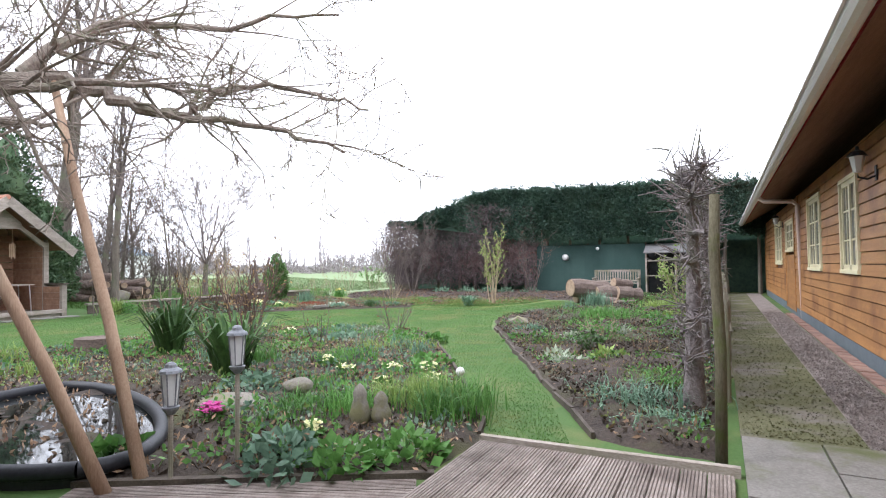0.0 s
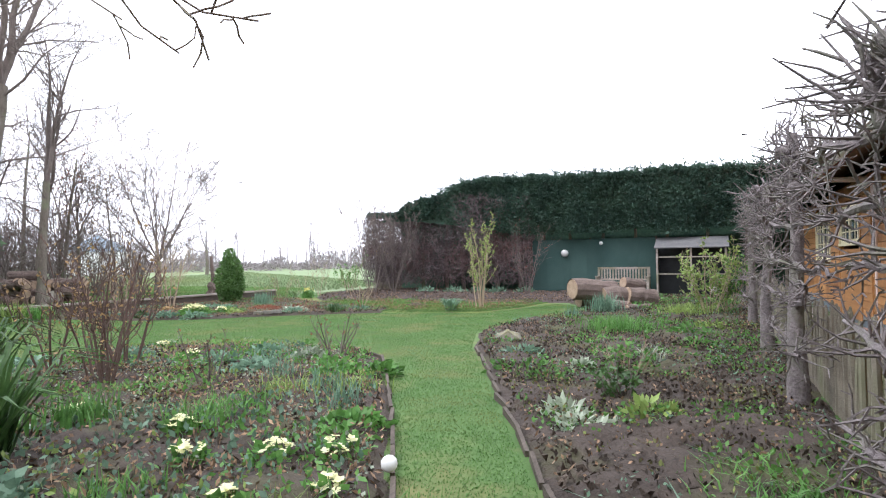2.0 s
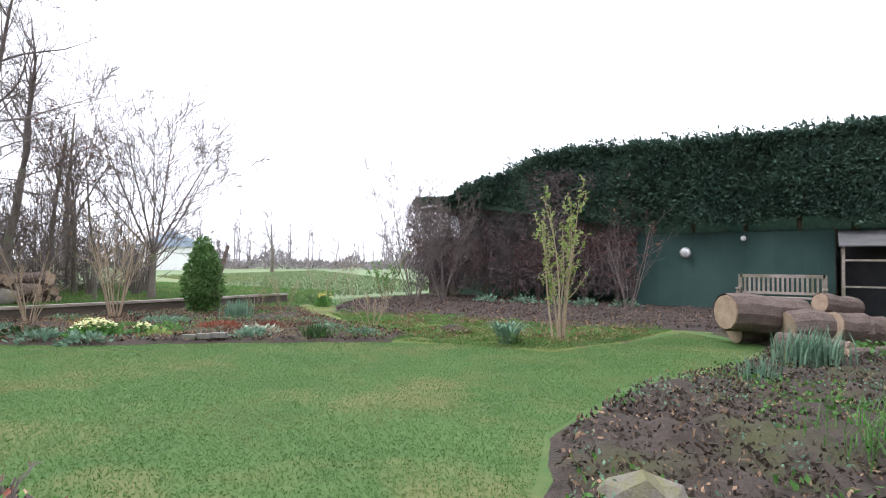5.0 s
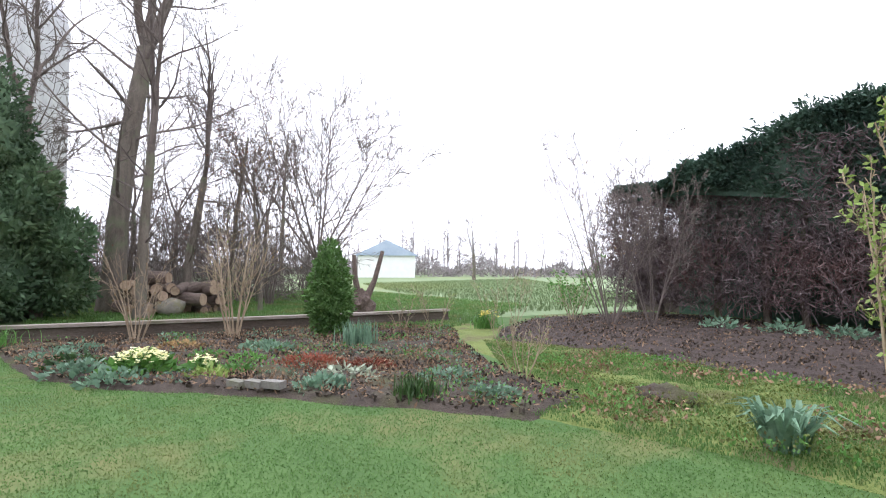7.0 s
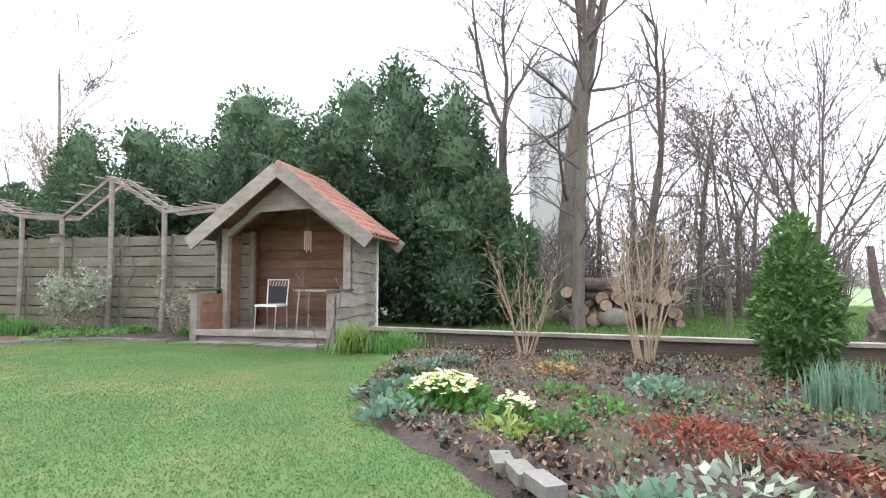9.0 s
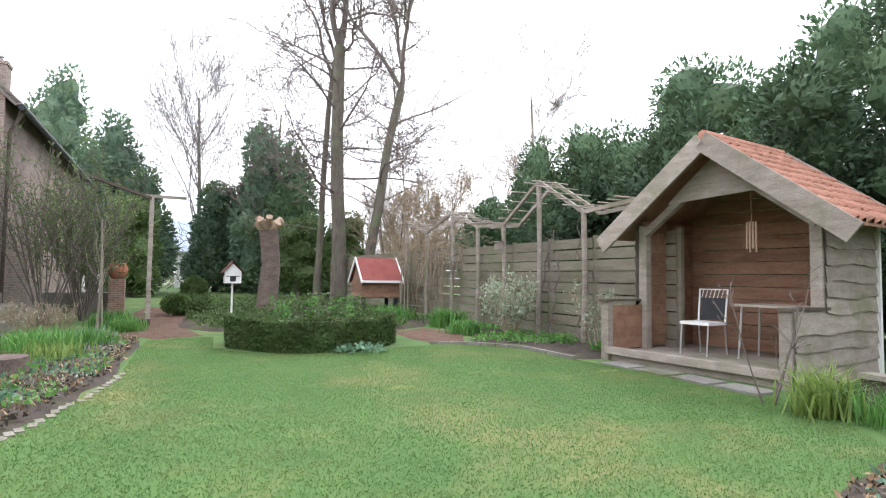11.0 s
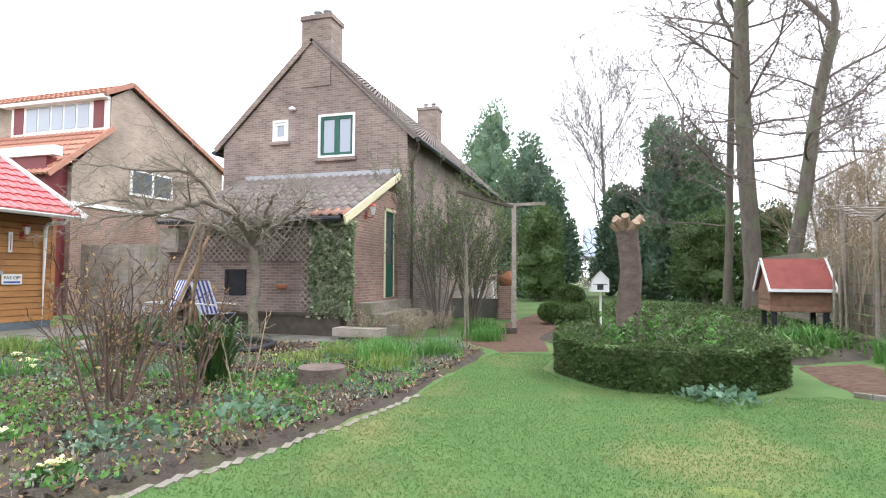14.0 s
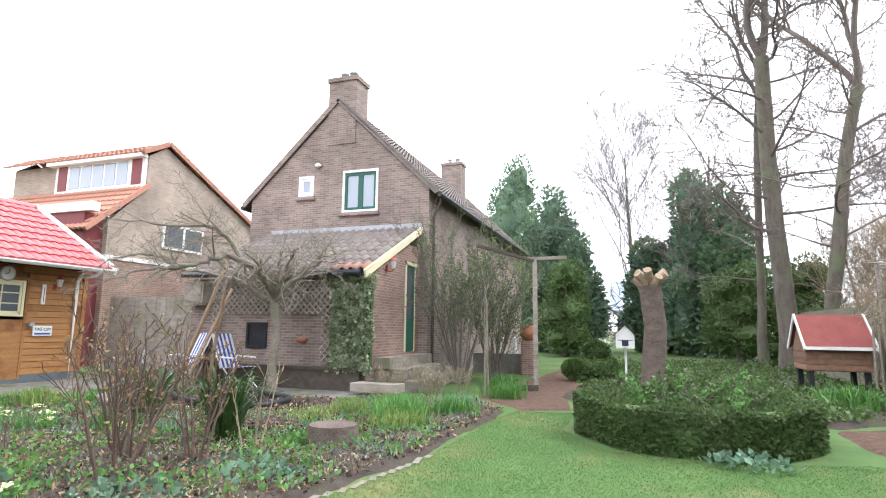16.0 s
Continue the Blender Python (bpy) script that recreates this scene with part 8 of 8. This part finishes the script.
# ---- ring hedge filling and south garden ----
for k in range(9):
    a = 2 * math.pi * k / 9
    x, y = RC[0] + 0.6 * math.cos(a) * (0 if k == 8 else 1), RC[1] + 0.6 * math.sin(a) * (0 if k == 8 else 1)
    shrub("rose_bush", (x, y), 0.72, 1020 + k, "leafing rose bush inside the ring hedge", 6, 0.008, TWIG, LEAF_GREEN if k % 2 else LEAF_BOX, 420, 0.07, 0.4, (4, 3), "ring roses")
mound("weed_patch", (-12.45, 4.2), 0.35, 0.12, 160, 0.09, LEAF_BLUE, "leafy weeds at the ring hedge foot", 1032, "", 0.6)
pt = thing("pollard_tree", (-11.75, -0.35, 0), "thick pollarded trunk with pale sawn knobs", "stump")
part("trunk", Geo().tube([(-11.75, -0.35, 0), (-11.72, -0.35, 0.7), (-11.78, -0.33, 1.4), (-11.72, -0.35, 2.05), (-11.7, -0.33, 2.2)], [0.27, 0.22, 0.2, 0.2, 0.22], 14, False), LOGBARK, pt, "", True)
for i in range(9):
    a = i * 0.7
    q = np.array((-11.72 + 0.17 * math.cos(a), -0.35 + 0.17 * math.sin(a), 2.22 + 0.06 * (i % 3)))
    o = np.array((math.cos(a), math.sin(a), 0.9)) * 0.12
    part("knob", Geo().tube([q - o * 0.6, q + o], [0.085, 0.075], 9), CUTWOOD, pt, "pale sawn knob")
coop = thing("chicken_coop", (-15.4, -4, 0), "raised wooden coop with a red felt roof", "coop")
C0, C1, CY0, CY1 = -16.15, -14.95, -4.6, -3.6
for x in (C0 + 0.08, C1 - 0.08):
    for y in (CY0 + 0.08, CY1 - 0.08):
        part("leg", Geo().box((x - 0.05, y - 0.05, 0), (x + 0.05, y + 0.05, 0.55)), BLACK, coop)
for i in range(4):
    piece("board", WOOD_WARM, ((C0 + C1) / 2, CY1, 0.6 + i * 0.13), (C1 - C0, 0.03, 0.12), coop)
    piece("board", WOOD_WARM, (C1, (CY0 + CY1) / 2, 0.6 + i * 0.13), (0.03, CY1 - CY0, 0.12), coop)
part("body", Geo().box((C0, CY0, 0.52), (C1 - 0.02, CY1 - 0.02, 1.05)), WOOD_WARM, coop)
for sg in (1, -1):
    ym = (CY0 + CY1) / 2
    lo = [(C0 - 0.05, ym + sg * 0.68, 1.0), (C1 + 0.05, ym + sg * 0.68, 1.0), (C1 + 0.05, ym, 1.72), (C0 - 0.05, ym, 1.72)]
    part("roof", Geo().add(lo + [(x, y, z + 0.03) for x, y, z in lo], [(3, 2, 1, 0), (4, 5, 6, 7), (0, 1, 5, 4), (1, 2, 6, 5), (2, 3, 7, 6), (3, 0, 4, 7)]), FELT_RED, coop, "red felt roof")
    for x in (C0 - 0.07, C1 + 0.07):
        part("bargeboard", Geo().beam((x, ym + sg * 0.72, 0.98), (x, ym, 1.74), 0.03, 0.09), WHITE, coop, "white bargeboard")
part("fascia", Geo().box((C0 - 0.08, CY1 + 0.16, 0.98), (C1 + 0.08, CY1 + 0.19, 1.05)), WHITE, coop)
part("gable", Geo().add([(C1 + 0.005, CY0, 1.02), (C1 + 0.005, CY1, 1.02), (C1 + 0.005, (CY0 + CY1) / 2, 1.6)], [(0, 1, 2)]), WOOD_WARM, coop)
for i in range(3):
    single("birch_pole", Geo().tube([(C0 + 0.1 - 0.12 * i, CY1 + 0.4, 0), (C0 - 0.0 - 0.1 * i, CY1 + 0.2, 1.5)], 0.025, 6), LIMB, "pale birch pole leaning on the coop", "pole", "birch poles")
bh = thing("bird_house", (-11.2, -2.7, 0), "small white bird house with a red roof on a pole", "bird house")
part("pole", Geo().tube([(-11.2, -2.7, 0), (-11.2, -2.7, 0.95)], 0.025, 7), WHITE, bh)
part("body", Geo().box((-11.4, -2.85, 0.95), (-11.0, -2.55, 1.25)), WHITE, bh)
part("gable", Geo().add([(-11.4, -2.55, 1.25), (-11.0, -2.55, 1.25), (-11.2, -2.55, 1.45), (-11.4, -2.85, 1.25), (-11.0, -2.85, 1.25), (-11.2, -2.85, 1.45)], [(0, 1, 2), (5, 4, 3)]), WHITE, bh)
for sg in (-1, 1):
    part("roof", Geo().add([(-11.2 + sg * 0.27, -2.92, 1.2), (-11.2 + sg * 0.27, -2.48, 1.2), (-11.2, -2.48, 1.5), (-11.2, -2.92, 1.5), (-11.2 + sg * 0.27, -2.92, 1.22), (-11.2 + sg * 0.27, -2.48, 1.22), (-11.2, -2.48, 1.52), (-11.2, -2.92, 1.52)], [(0, 1, 2, 3), (7, 6, 5, 4), (0, 4, 5, 1)]), FELT_RED, bh)
part("opening", Geo().box((-11.27, -2.549, 1.0), (-11.13, -2.54, 1.12)).box((-11.36, -2.549, 1.12), (-11.04, -2.542, 1.135)), BLACK, bh)
for k, (x, y, s) in enumerate([(-10.35, -5.0, 0.5), (-10.5, -6.2, 0.42), (-10.4, -5.1, 0.32), (-9.9, -4.4, 0.3)]):
    z = 0.35 if k != 2 else 0.78
    p, d = spray_crown([(x, y, z, s, s, s * 0.75)], 3200, 0.05, 1040 + k)
    tp = thing("topiary_shrub", (x, y, 0), "rounded clipped evergreen beside the bark path", "shrub", "topiary")
    part("foliage", Geo().quads(leaves(p, 0.07, 1040 + k, 0.5, None, d, 0.7)), LEAF_BOX, tp)
    part("inner_foliage", Geo().blob((x, y, z), (s * 0.85, s * 0.85, s * 0.62), k, 0.15), LEAF_BOX, tp)
# climbing frame beside the house
fr = thing("garden_arch", (-9.3, -1.6, 0), "plain weathered timber climbing frame", "arch")
part("post", Geo().box((-9.39, -1.7, 0), (-9.3, -1.61, 2.9)), WOOD_GREY, fr)
part("beam", Geo().beam((-9.1, -1.66, 2.92), (-10.05, -1.66, 2.92), 0.06, 0.07), WOOD_GREY, fr)
part("beam", Geo().beam((-9.35, -1.66, 2.86), (-8.3, -0.6, 3.1), 0.06, 0.06), WOOD_DARK, fr)
for i in range(10):
    part("rung", Geo().box((-9.42, -1.72, 0.3 + i * 0.25), (-9.27, -1.6, 0.32 + i * 0.25)), WOOD_GREY, fr)
part("sill_board", Geo().box((-9.4, -1.7, 0), (-8.4, -1.6, 0.15)), WOOD_DARK, fr)
shrub("house_climber", (-7.3, -2.6), 3.5, 1050, "tall twiggy greenish shrub beside the house wall", 14, 0.02, TWIG, LEAF_BOX, 6500, 0.055, 0.3, (8, 5), "wall shrubs", 3, 0.004)
shrub("house_climber", (-7.9, -3.6), 3.3, 1051, "tall twiggy shrub with small new leaves", 13, 0.02, TWIG, LEAF_BOX, 6000, 0.055, 0.28, (8, 5), "wall shrubs", 3, 0.004)
shrub("house_climber", (-7.6, -5.4), 3.6, 1052, "tall leafing shrub along the house", 12, 0.02, TWIG, LEAF_LIME, 5000, 0.055, 0.3, (7, 5), "wall shrubs", 3, 0.004)
shrub("standard_rose", (-8.55, -0.4), 2.2, 1053, "tall thin bare rose stems tied to a stake", 3, 0.022, LIMB, None, 0, 0.05, 0.05, (3, 2), "rose stems")
for k, (x, y) in enumerate([(-6.7, 0.2), (-7.3, -0.4), (-7.9, -0.8), (-6.9, -0.9), (-7.7, 0.2)]):
    shrub("lavender", (x, y), 0.55, 1060 + k, "grey-brown woody lavender bush by the steps", 16, 0.006, PALE_TWIG, LEAF_SILVER, 220, 0.04, 0.5, (5, 4), "lavender bushes", 3, 0.003)
clump("green_clump", (-8.7, -1.2), "bright green bulb leaves beside the frame", LEAF_GREEN, 420, 0.42, 0.5, 0.01, 0.5, 1068, "south clumps")
clump("green_clump", (-9.0, -0.2), "green bulb leaves by the bark path", LEAF_GREEN, 300, 0.35, 0.4, 0.01, 0.5, 1069, "south clumps")

# ---- lean-to wall dressing ----
iv = thing("ivy_panel", (-5.75, 0.1, 0), "dense variegated ivy covering the wall corner", "ivy")
r = np.random.default_rng(12)
n = 7000
p = np.stack([r.uniform(-6.3, -5.25, n), 0.12 + 0.1 * r.uniform(0, 1, n) ** 2, r.uniform(0.42, 2.45, n)], 1)
p = p[np.abs(p[:, 0] + 5.75) < 0.5 + 0.06 * np.sin(p[:, 2] * 6)]
part("foliage", Geo().quads(leaves(p, 0.085, 12, 0.75, -0.3, np.tile((0, 1.0, 0.1), (len(p), 1)), 0.6)), LEAF_IVY, iv)
part("branchwork", Geo().box((-6.2, 0.02, 0.4), (-5.3, 0.12, 2.38)), LEAF_DARK, iv)
tl_ = thing("trellis", (-3.8, 0.06, 0), "diamond lath trellis on the lean-to wall", "trellis")
for (x0, x1, z0, z1) in ((-5.2, -2.0, 1.62, 2.36), (-5.22, -4.95, 0.55, 1.62), (-2.3, -2.0, 0.55, 1.62)):
    s = 0.15
    for sg, yy in ((1, 0.05), (-1, 0.066)):
        c = x0 - (z1 - z0)
        while c < x1 + (z1 - z0):
            ends = []
            for zz in (z0, z1):
                ends.append((c + sg * (zz - (z0 if sg > 0 else z0)), zz))
            (xa, za), (xb, zb) = ends
            pts = []
            for f in np.linspace(0, 1, 25):
                xx, zz = xa + (xb - xa) * f, za + (zb - za) * f
                if x0 <= xx <= x1:
                    pts.append((xx, zz))
            if len(pts) > 2:
                part("lath", Geo().beam((pts[0][0], yy, pts[0][1]), (pts[-1][0], yy, pts[-1][1]), 0.014, 0.032, (0, 1, 0)), LATH, tl_)
            c += s
# shelf box on the bricks, made as a black frame with a back
single("wall_shelf_box", Geo().box((-3.55, 0.0, 0.85), (-3.0, 0.04, 0.9)).box((-3.55, 0.0, 1.38), (-3.0, 0.04, 1.43)).box((-3.55, 0.0, 0.9), (-3.49, 0.04, 1.38)).box((-3.06, 0.0, 0.9), (-3.0, 0.04, 1.38)).box((-3.49, 0.002, 0.9), (-3.06, 0.012, 1.38)), BLACK, "small dark shelf box on the lean-to wall", "window")
single("wall_box", Geo().box((-1.95, 0.0, 1.82), (-1.4, 0.32, 2.36)).box((-1.9, 0.32, 1.9), (-1.45, 0.34, 2.28)), WOOD_GREY, "weathered grey unit hung on the wall", "box")
single("wall_planter", Geo().lathe([(0.02, 0), (0.11, 0.04), (0.14, 0.11), (0.13, 0.12)], (-4.55, 0.15, 0.98), 12), TERRA, "dark wall planter bowl on the bricks", "planter", "", "", True)
tagged(part("plinth_bench", Geo().box((-6.0, 0.0, 0.03), (-2.0, 0.2, 0.5)).box((-6.0, 0.2, 0.44), (-2.0, 0.24, 0.5)), WOOD_DARK), "dark timber boxing along the lean-to wall", "plinth", "", "structure")
steps = thing("wooden_steps", (-6.5, -1.6, 0), "weathered wooden steps up to the back door", "steps")
for i in range(3):
    part("tread", Geo().box((-6.1 - 0.32 * (3 - i), -3.0, 0.0 if i == 0 else 0.2 * i), (-6.06, -0.4, 0.22 + 0.24 * i)), WOOD_GREY, steps)
part("landing_board", Geo().box((-7.1, 0.35, 0.1), (-6.1, 0.75, 0.26)), WOOD_GREY, steps)


def lantern(at, face, name="wall_lantern", mat=RUST_RED):
    x, y, z = at
    t = thing(name, at, "red painted wall lantern on a bracket", "lantern", "wall lanterns")
    fx = face
    part("bracket", Geo().tube([(x - fx * 0.02, y, z - 0.06), (x + fx * 0.07, y, z - 0.1), (x + fx * 0.15, y, z - 0.07), (x + fx * 0.15, y, z - 0.02)], 0.012, 6), mat, t)
    part("wall_plate", Geo().box((min(x, x - fx * 0.02), y - 0.04, z - 0.12), (max(x, x - fx * 0.02), y + 0.04, z + 0.04)), mat, t)
    part("glass", Geo().lathe([(0.04, z - 0.02), (0.075, z + 0.15)], (x + fx * 0.15, y, 0), 6), FROST, t, "frosted lantern glass")
    part("hood", Geo().lathe([(0.1, z + 0.15), (0.06, z + 0.2), (0.02, z + 0.22), (0.015, z + 0.26)], (x + fx * 0.15, y, 0), 8), mat, t)


lantern((-6.08, -0.9, 2.72), -1)
lantern((BX - 0.03, 1.32, 2.22), -1)
lantern((BX - 0.03, 7.2, 2.2), -1, mat=BLACK)
lantern((BX - 0.03, 15.9 + 1.2, 2.25), -1, mat=BLACK)
sg_ = thing("warning_sign", (BX - 0.03, 1.5, 1.17), "white enamel sign with dark lettering", "sign")
part("plate", Geo().box((BX - 0.05, 1.29, 1.06), (BX - 0.035, 1.73, 1.29)), WHITE, sg_)
for body, size, z in (("PAS OP!", 0.105, 1.175),):
    cu = bpy.data.curves.new("lettering", 'FONT')
    cu.body, cu.size, cu.align_x, cu.extrude = body, size, 'CENTER', 0.002
    cu.materials.append(INK)
    o = new("lettering", cu)
    o.matrix_basis = Matrix.Translation((BX - 0.054, 1.51, z)) @ Matrix(((0, 0, -1, 0), (-1, 0, 0, 0), (0, 1, 0, 0), (0, 0, 0, 1)))
    hang(o, sg_)
part("small_print", Geo().box((BX - 0.054, 1.33, 1.09), (BX - 0.05, 1.69, 1.13)), BLUE_STRIPE, sg_, "bar of small blue print")
th = thing("thermometer", (BX - 0.03, 1.57, 2.05), "long white wall thermometer on the planks", "thermometer")
part("board", Geo().box((BX - 0.05, 1.53, 1.78), (BX - 0.03, 1.62, 2.24)), WHITE, th)
part("tube", Geo().tube([(BX - 0.056, 1.575, 1.83), (BX - 0.056, 1.575, 2.18)], 0.006, 6), RUST_RED, th)
ck = thing("wall_clock", (BX - 0.03, 2.42, 2.42), "round grey wall clock under the eaves", "clock")
rot = Matrix.Translation((BX - 0.06, 2.42, 2.42)) @ Matrix.Rotation(radians(-90), 4, 'Y')
for nm, prof, mt in (("case", [(0.16, 0), (0.17, 0.02), (0.15, 0.035)], LEADGREY), ("dial", [(0.145, 0.03), (0.14, 0.036)], WHITE)):
    o = part(nm, Geo().lathe(prof, (0, 0, 0), 20), mt, None, "", True)
    o.matrix_basis = rot
    hang(o, ck)
part("pointer", Geo().beam((BX - 0.1, 2.42, 2.42), (BX - 0.1, 2.4, 2.52), 0.004, 0.012).beam((BX - 0.101, 2.42, 2.42), (BX - 0.101, 2.49, 2.4), 0.004, 0.012), INK, ck)
single("socket_box", Geo().box((BX - 0.1, 1.74, 1.28), (BX - 0.03, 1.84, 1.36)), LEADGREY, "small grey outdoor socket box", "box")


def lounge_chair(at, turn, seed):
    t = thing("deck_chair", (0, 0, 0), "folding garden chair with blue and white striped fabric", "chair", "striped chairs")
    for sy in (-0.27, 0.27):
        part("leg", Geo().tube([(0.35, sy, 0.0), (-0.15, sy, 0.46)], 0.012, 6), STEEL, t)
        part("leg", Geo().tube([(-0.35, sy, 0.0), (0.25, sy, 0.44)], 0.012, 6), STEEL, t)
        part("back_post", Geo().tube([(-0.2, sy, 0.42), (-0.5, sy, 1.12)], 0.012, 6), STEEL, t)
        part("armrest", Geo().tube([(0.22, sy * 1.1, 0.64), (-0.3, sy * 1.1, 0.66)], 0.018, 6), WHITE, t)
    for i in range(9):
        y0 = -0.26 + i * 0.058
        mt = BLUE_STRIPE if i % 2 else WHITE_FAB
        part("stripe", Geo().add([(0.28, y0, 0.45), (0.28, y0 + 0.058, 0.45), (-0.2, y0 + 0.058, 0.42), (-0.2, y0, 0.42), (-0.52, y0 + 0.058, 1.13), (-0.52, y0, 1.13), (0.28, y0, 0.46), (0.28, y0 + 0.058, 0.46), (-0.19, y0 + 0.058, 0.44), (-0.19, y0, 0.44), (-0.5, y0 + 0.058, 1.14), (-0.5, y0, 1.14)], [(3, 2, 1, 0), (2, 3, 5, 4), (6, 7, 8, 9), (9, 8, 10, 11), (4, 5, 11, 10), (0, 1, 7, 6)]), mt, t)
    t.matrix_basis = pose(at[0], at[1], 0.03, 0, 0, turn)


lounge_chair((-1.75, 0.55), 70, 1)
lounge_chair((-3.35, 0.7), 175, 2)
tt = thing("terrace_table", (-2.5, 0.55, 0), "small wooden terrace table", "table")
part("tabletop", Geo().box((-2.85, 0.35, 0.6), (-2.2, 0.75, 0.64)), WOOD_WARM, tt)
for x in (-2.8, -2.25):
    for y in (0.4, 0.7):
        part("leg", Geo().box((x - 0.02, y - 0.02, 0.03), (x + 0.02, y + 0.02, 0.6)), WOOD_WARM, tt)
jar = thing("terracotta_jar", (-8.4, -6.0, 0), "terracotta jar on a brick pillar by the house", "jar")
part("pillar", Geo().box((-8.6, -6.2, 0), (-8.2, -5.8, 1.0)), BRICK_RED, jar)
part("jar", Geo().lathe([(0.12, 1.0), (0.25, 1.15), (0.27, 1.3), (0.2, 1.42), (0.22, 1.46)], (-8.4, -6.0, 0), 14), TERRA, jar, "", True)
for k, x in enumerate((-7.9, -7.5)):
    single("white_figure", Geo().lathe([(0.1, 0.6), (0.1, 0.66), (0.05, 0.7), (0.07, 0.85), (0.04, 0.98), (0.055, 1.06), (0.01, 1.12)], (x, -6.4, 0), 10), WHITE, "small white garden figure on a wall", "ornament", "white figures", "", True)
single("garden_wall", Geo().box((-8.2, -6.6, 0), (-6.6, -6.25, 0.6)), CONC, "low pale garden wall by the house", "wall")
# stones along lawn edge and barn
r = np.random.default_rng(44)
y = 4.6
while y < 22:
    h = r.uniform(0.16, 0.24)
    piece_ob = single("edge_brick", Geo().box((1.34, y, -0.02), (1.49, y + h - 0.015, 0.03 + 0.01 * r.uniform())), BRICK_RED, "red brick edging the gravel strip", "brick", "gravel edge bricks")
    y += h
    if y > 15:
        break
line = [(-15.1, 6.0), (-15.1, 4.7), (-14.5, 3.85), (-13.9, 3.55)]
for a, b in zip(line[:-1], line[1:]):
    m = 4
    for j in range(m):
        p0, p1 = np.array(a) + (np.array(b) - a) * (j + 0.03) / m, np.array(a) + (np.array(b) - a) * (j + 0.97) / m
        single("kerb_stone", Geo().beam((*p0, 0.02), (*p1, 0.02), 0.06, 0.07), CONC, "small concrete kerb along the lawn", "kerb", "lawn kerbs")
for k in range(26):
    f = (k + 0.5) / 26
    line2 = [(-8.5, 8.15), (-8.85, 7.3), (-9.15, 6.1), (-9.35, 4.9)]
    i = min(int(f * 3), 2)
    u = f * 3 - i
    x, y = line2[i][0] + (line2[i + 1][0] - line2[i][0]) * u, line2[i][1] + (line2[i + 1][1] - line2[i][1]) * u
    single("edge_slab", Geo().box((-0.065, -0.03, -0.03), (0.065, 0.03, 0.006 + 0.008 * r.uniform()), Matrix.Rotation(radians(100 + r.uniform(-9, 9)), 4, 'Z'), (x + r.normal(0, 0.012), y, 0)), STONE, "half-buried grey slab edging the lawn", "edging", "lawn edge slabs")
# pebbles on the gravel strip and moss crumbs on the path
for x0, x1, n, mt, lab in ((0.87, 1.31, 9000, GRAVEL, "loose pale pinkish gravel stones"), (0.14, 0.85, 4000, MOSSY, "moss and grit on the old path")):
    p = np.stack([r.uniform(x0, x1, n), 4.45 + 11 * r.uniform(0, 1, n) ** 1.5, np.full(n, 0.02)], 1)
    d = r.normal(size=(n, 4, 3))
    d /= np.linalg.norm(d, axis=2)[:, :, None]
    v = p[:, None] + d * r.uniform(0.006, 0.016, n)[:, None, None]
    g = Geo()
    g.v.append(v.reshape(-1, 3))
    idx = np.arange(n)[:, None] * 4
    g.f.extend(np.concatenate([idx + q for q in ([0, 1, 2], [0, 2, 3], [0, 3, 1], [1, 3, 2])]).tolist())
    tagged(part("loose_gravel", g, mt), lab, "gravel", "", "stuff")
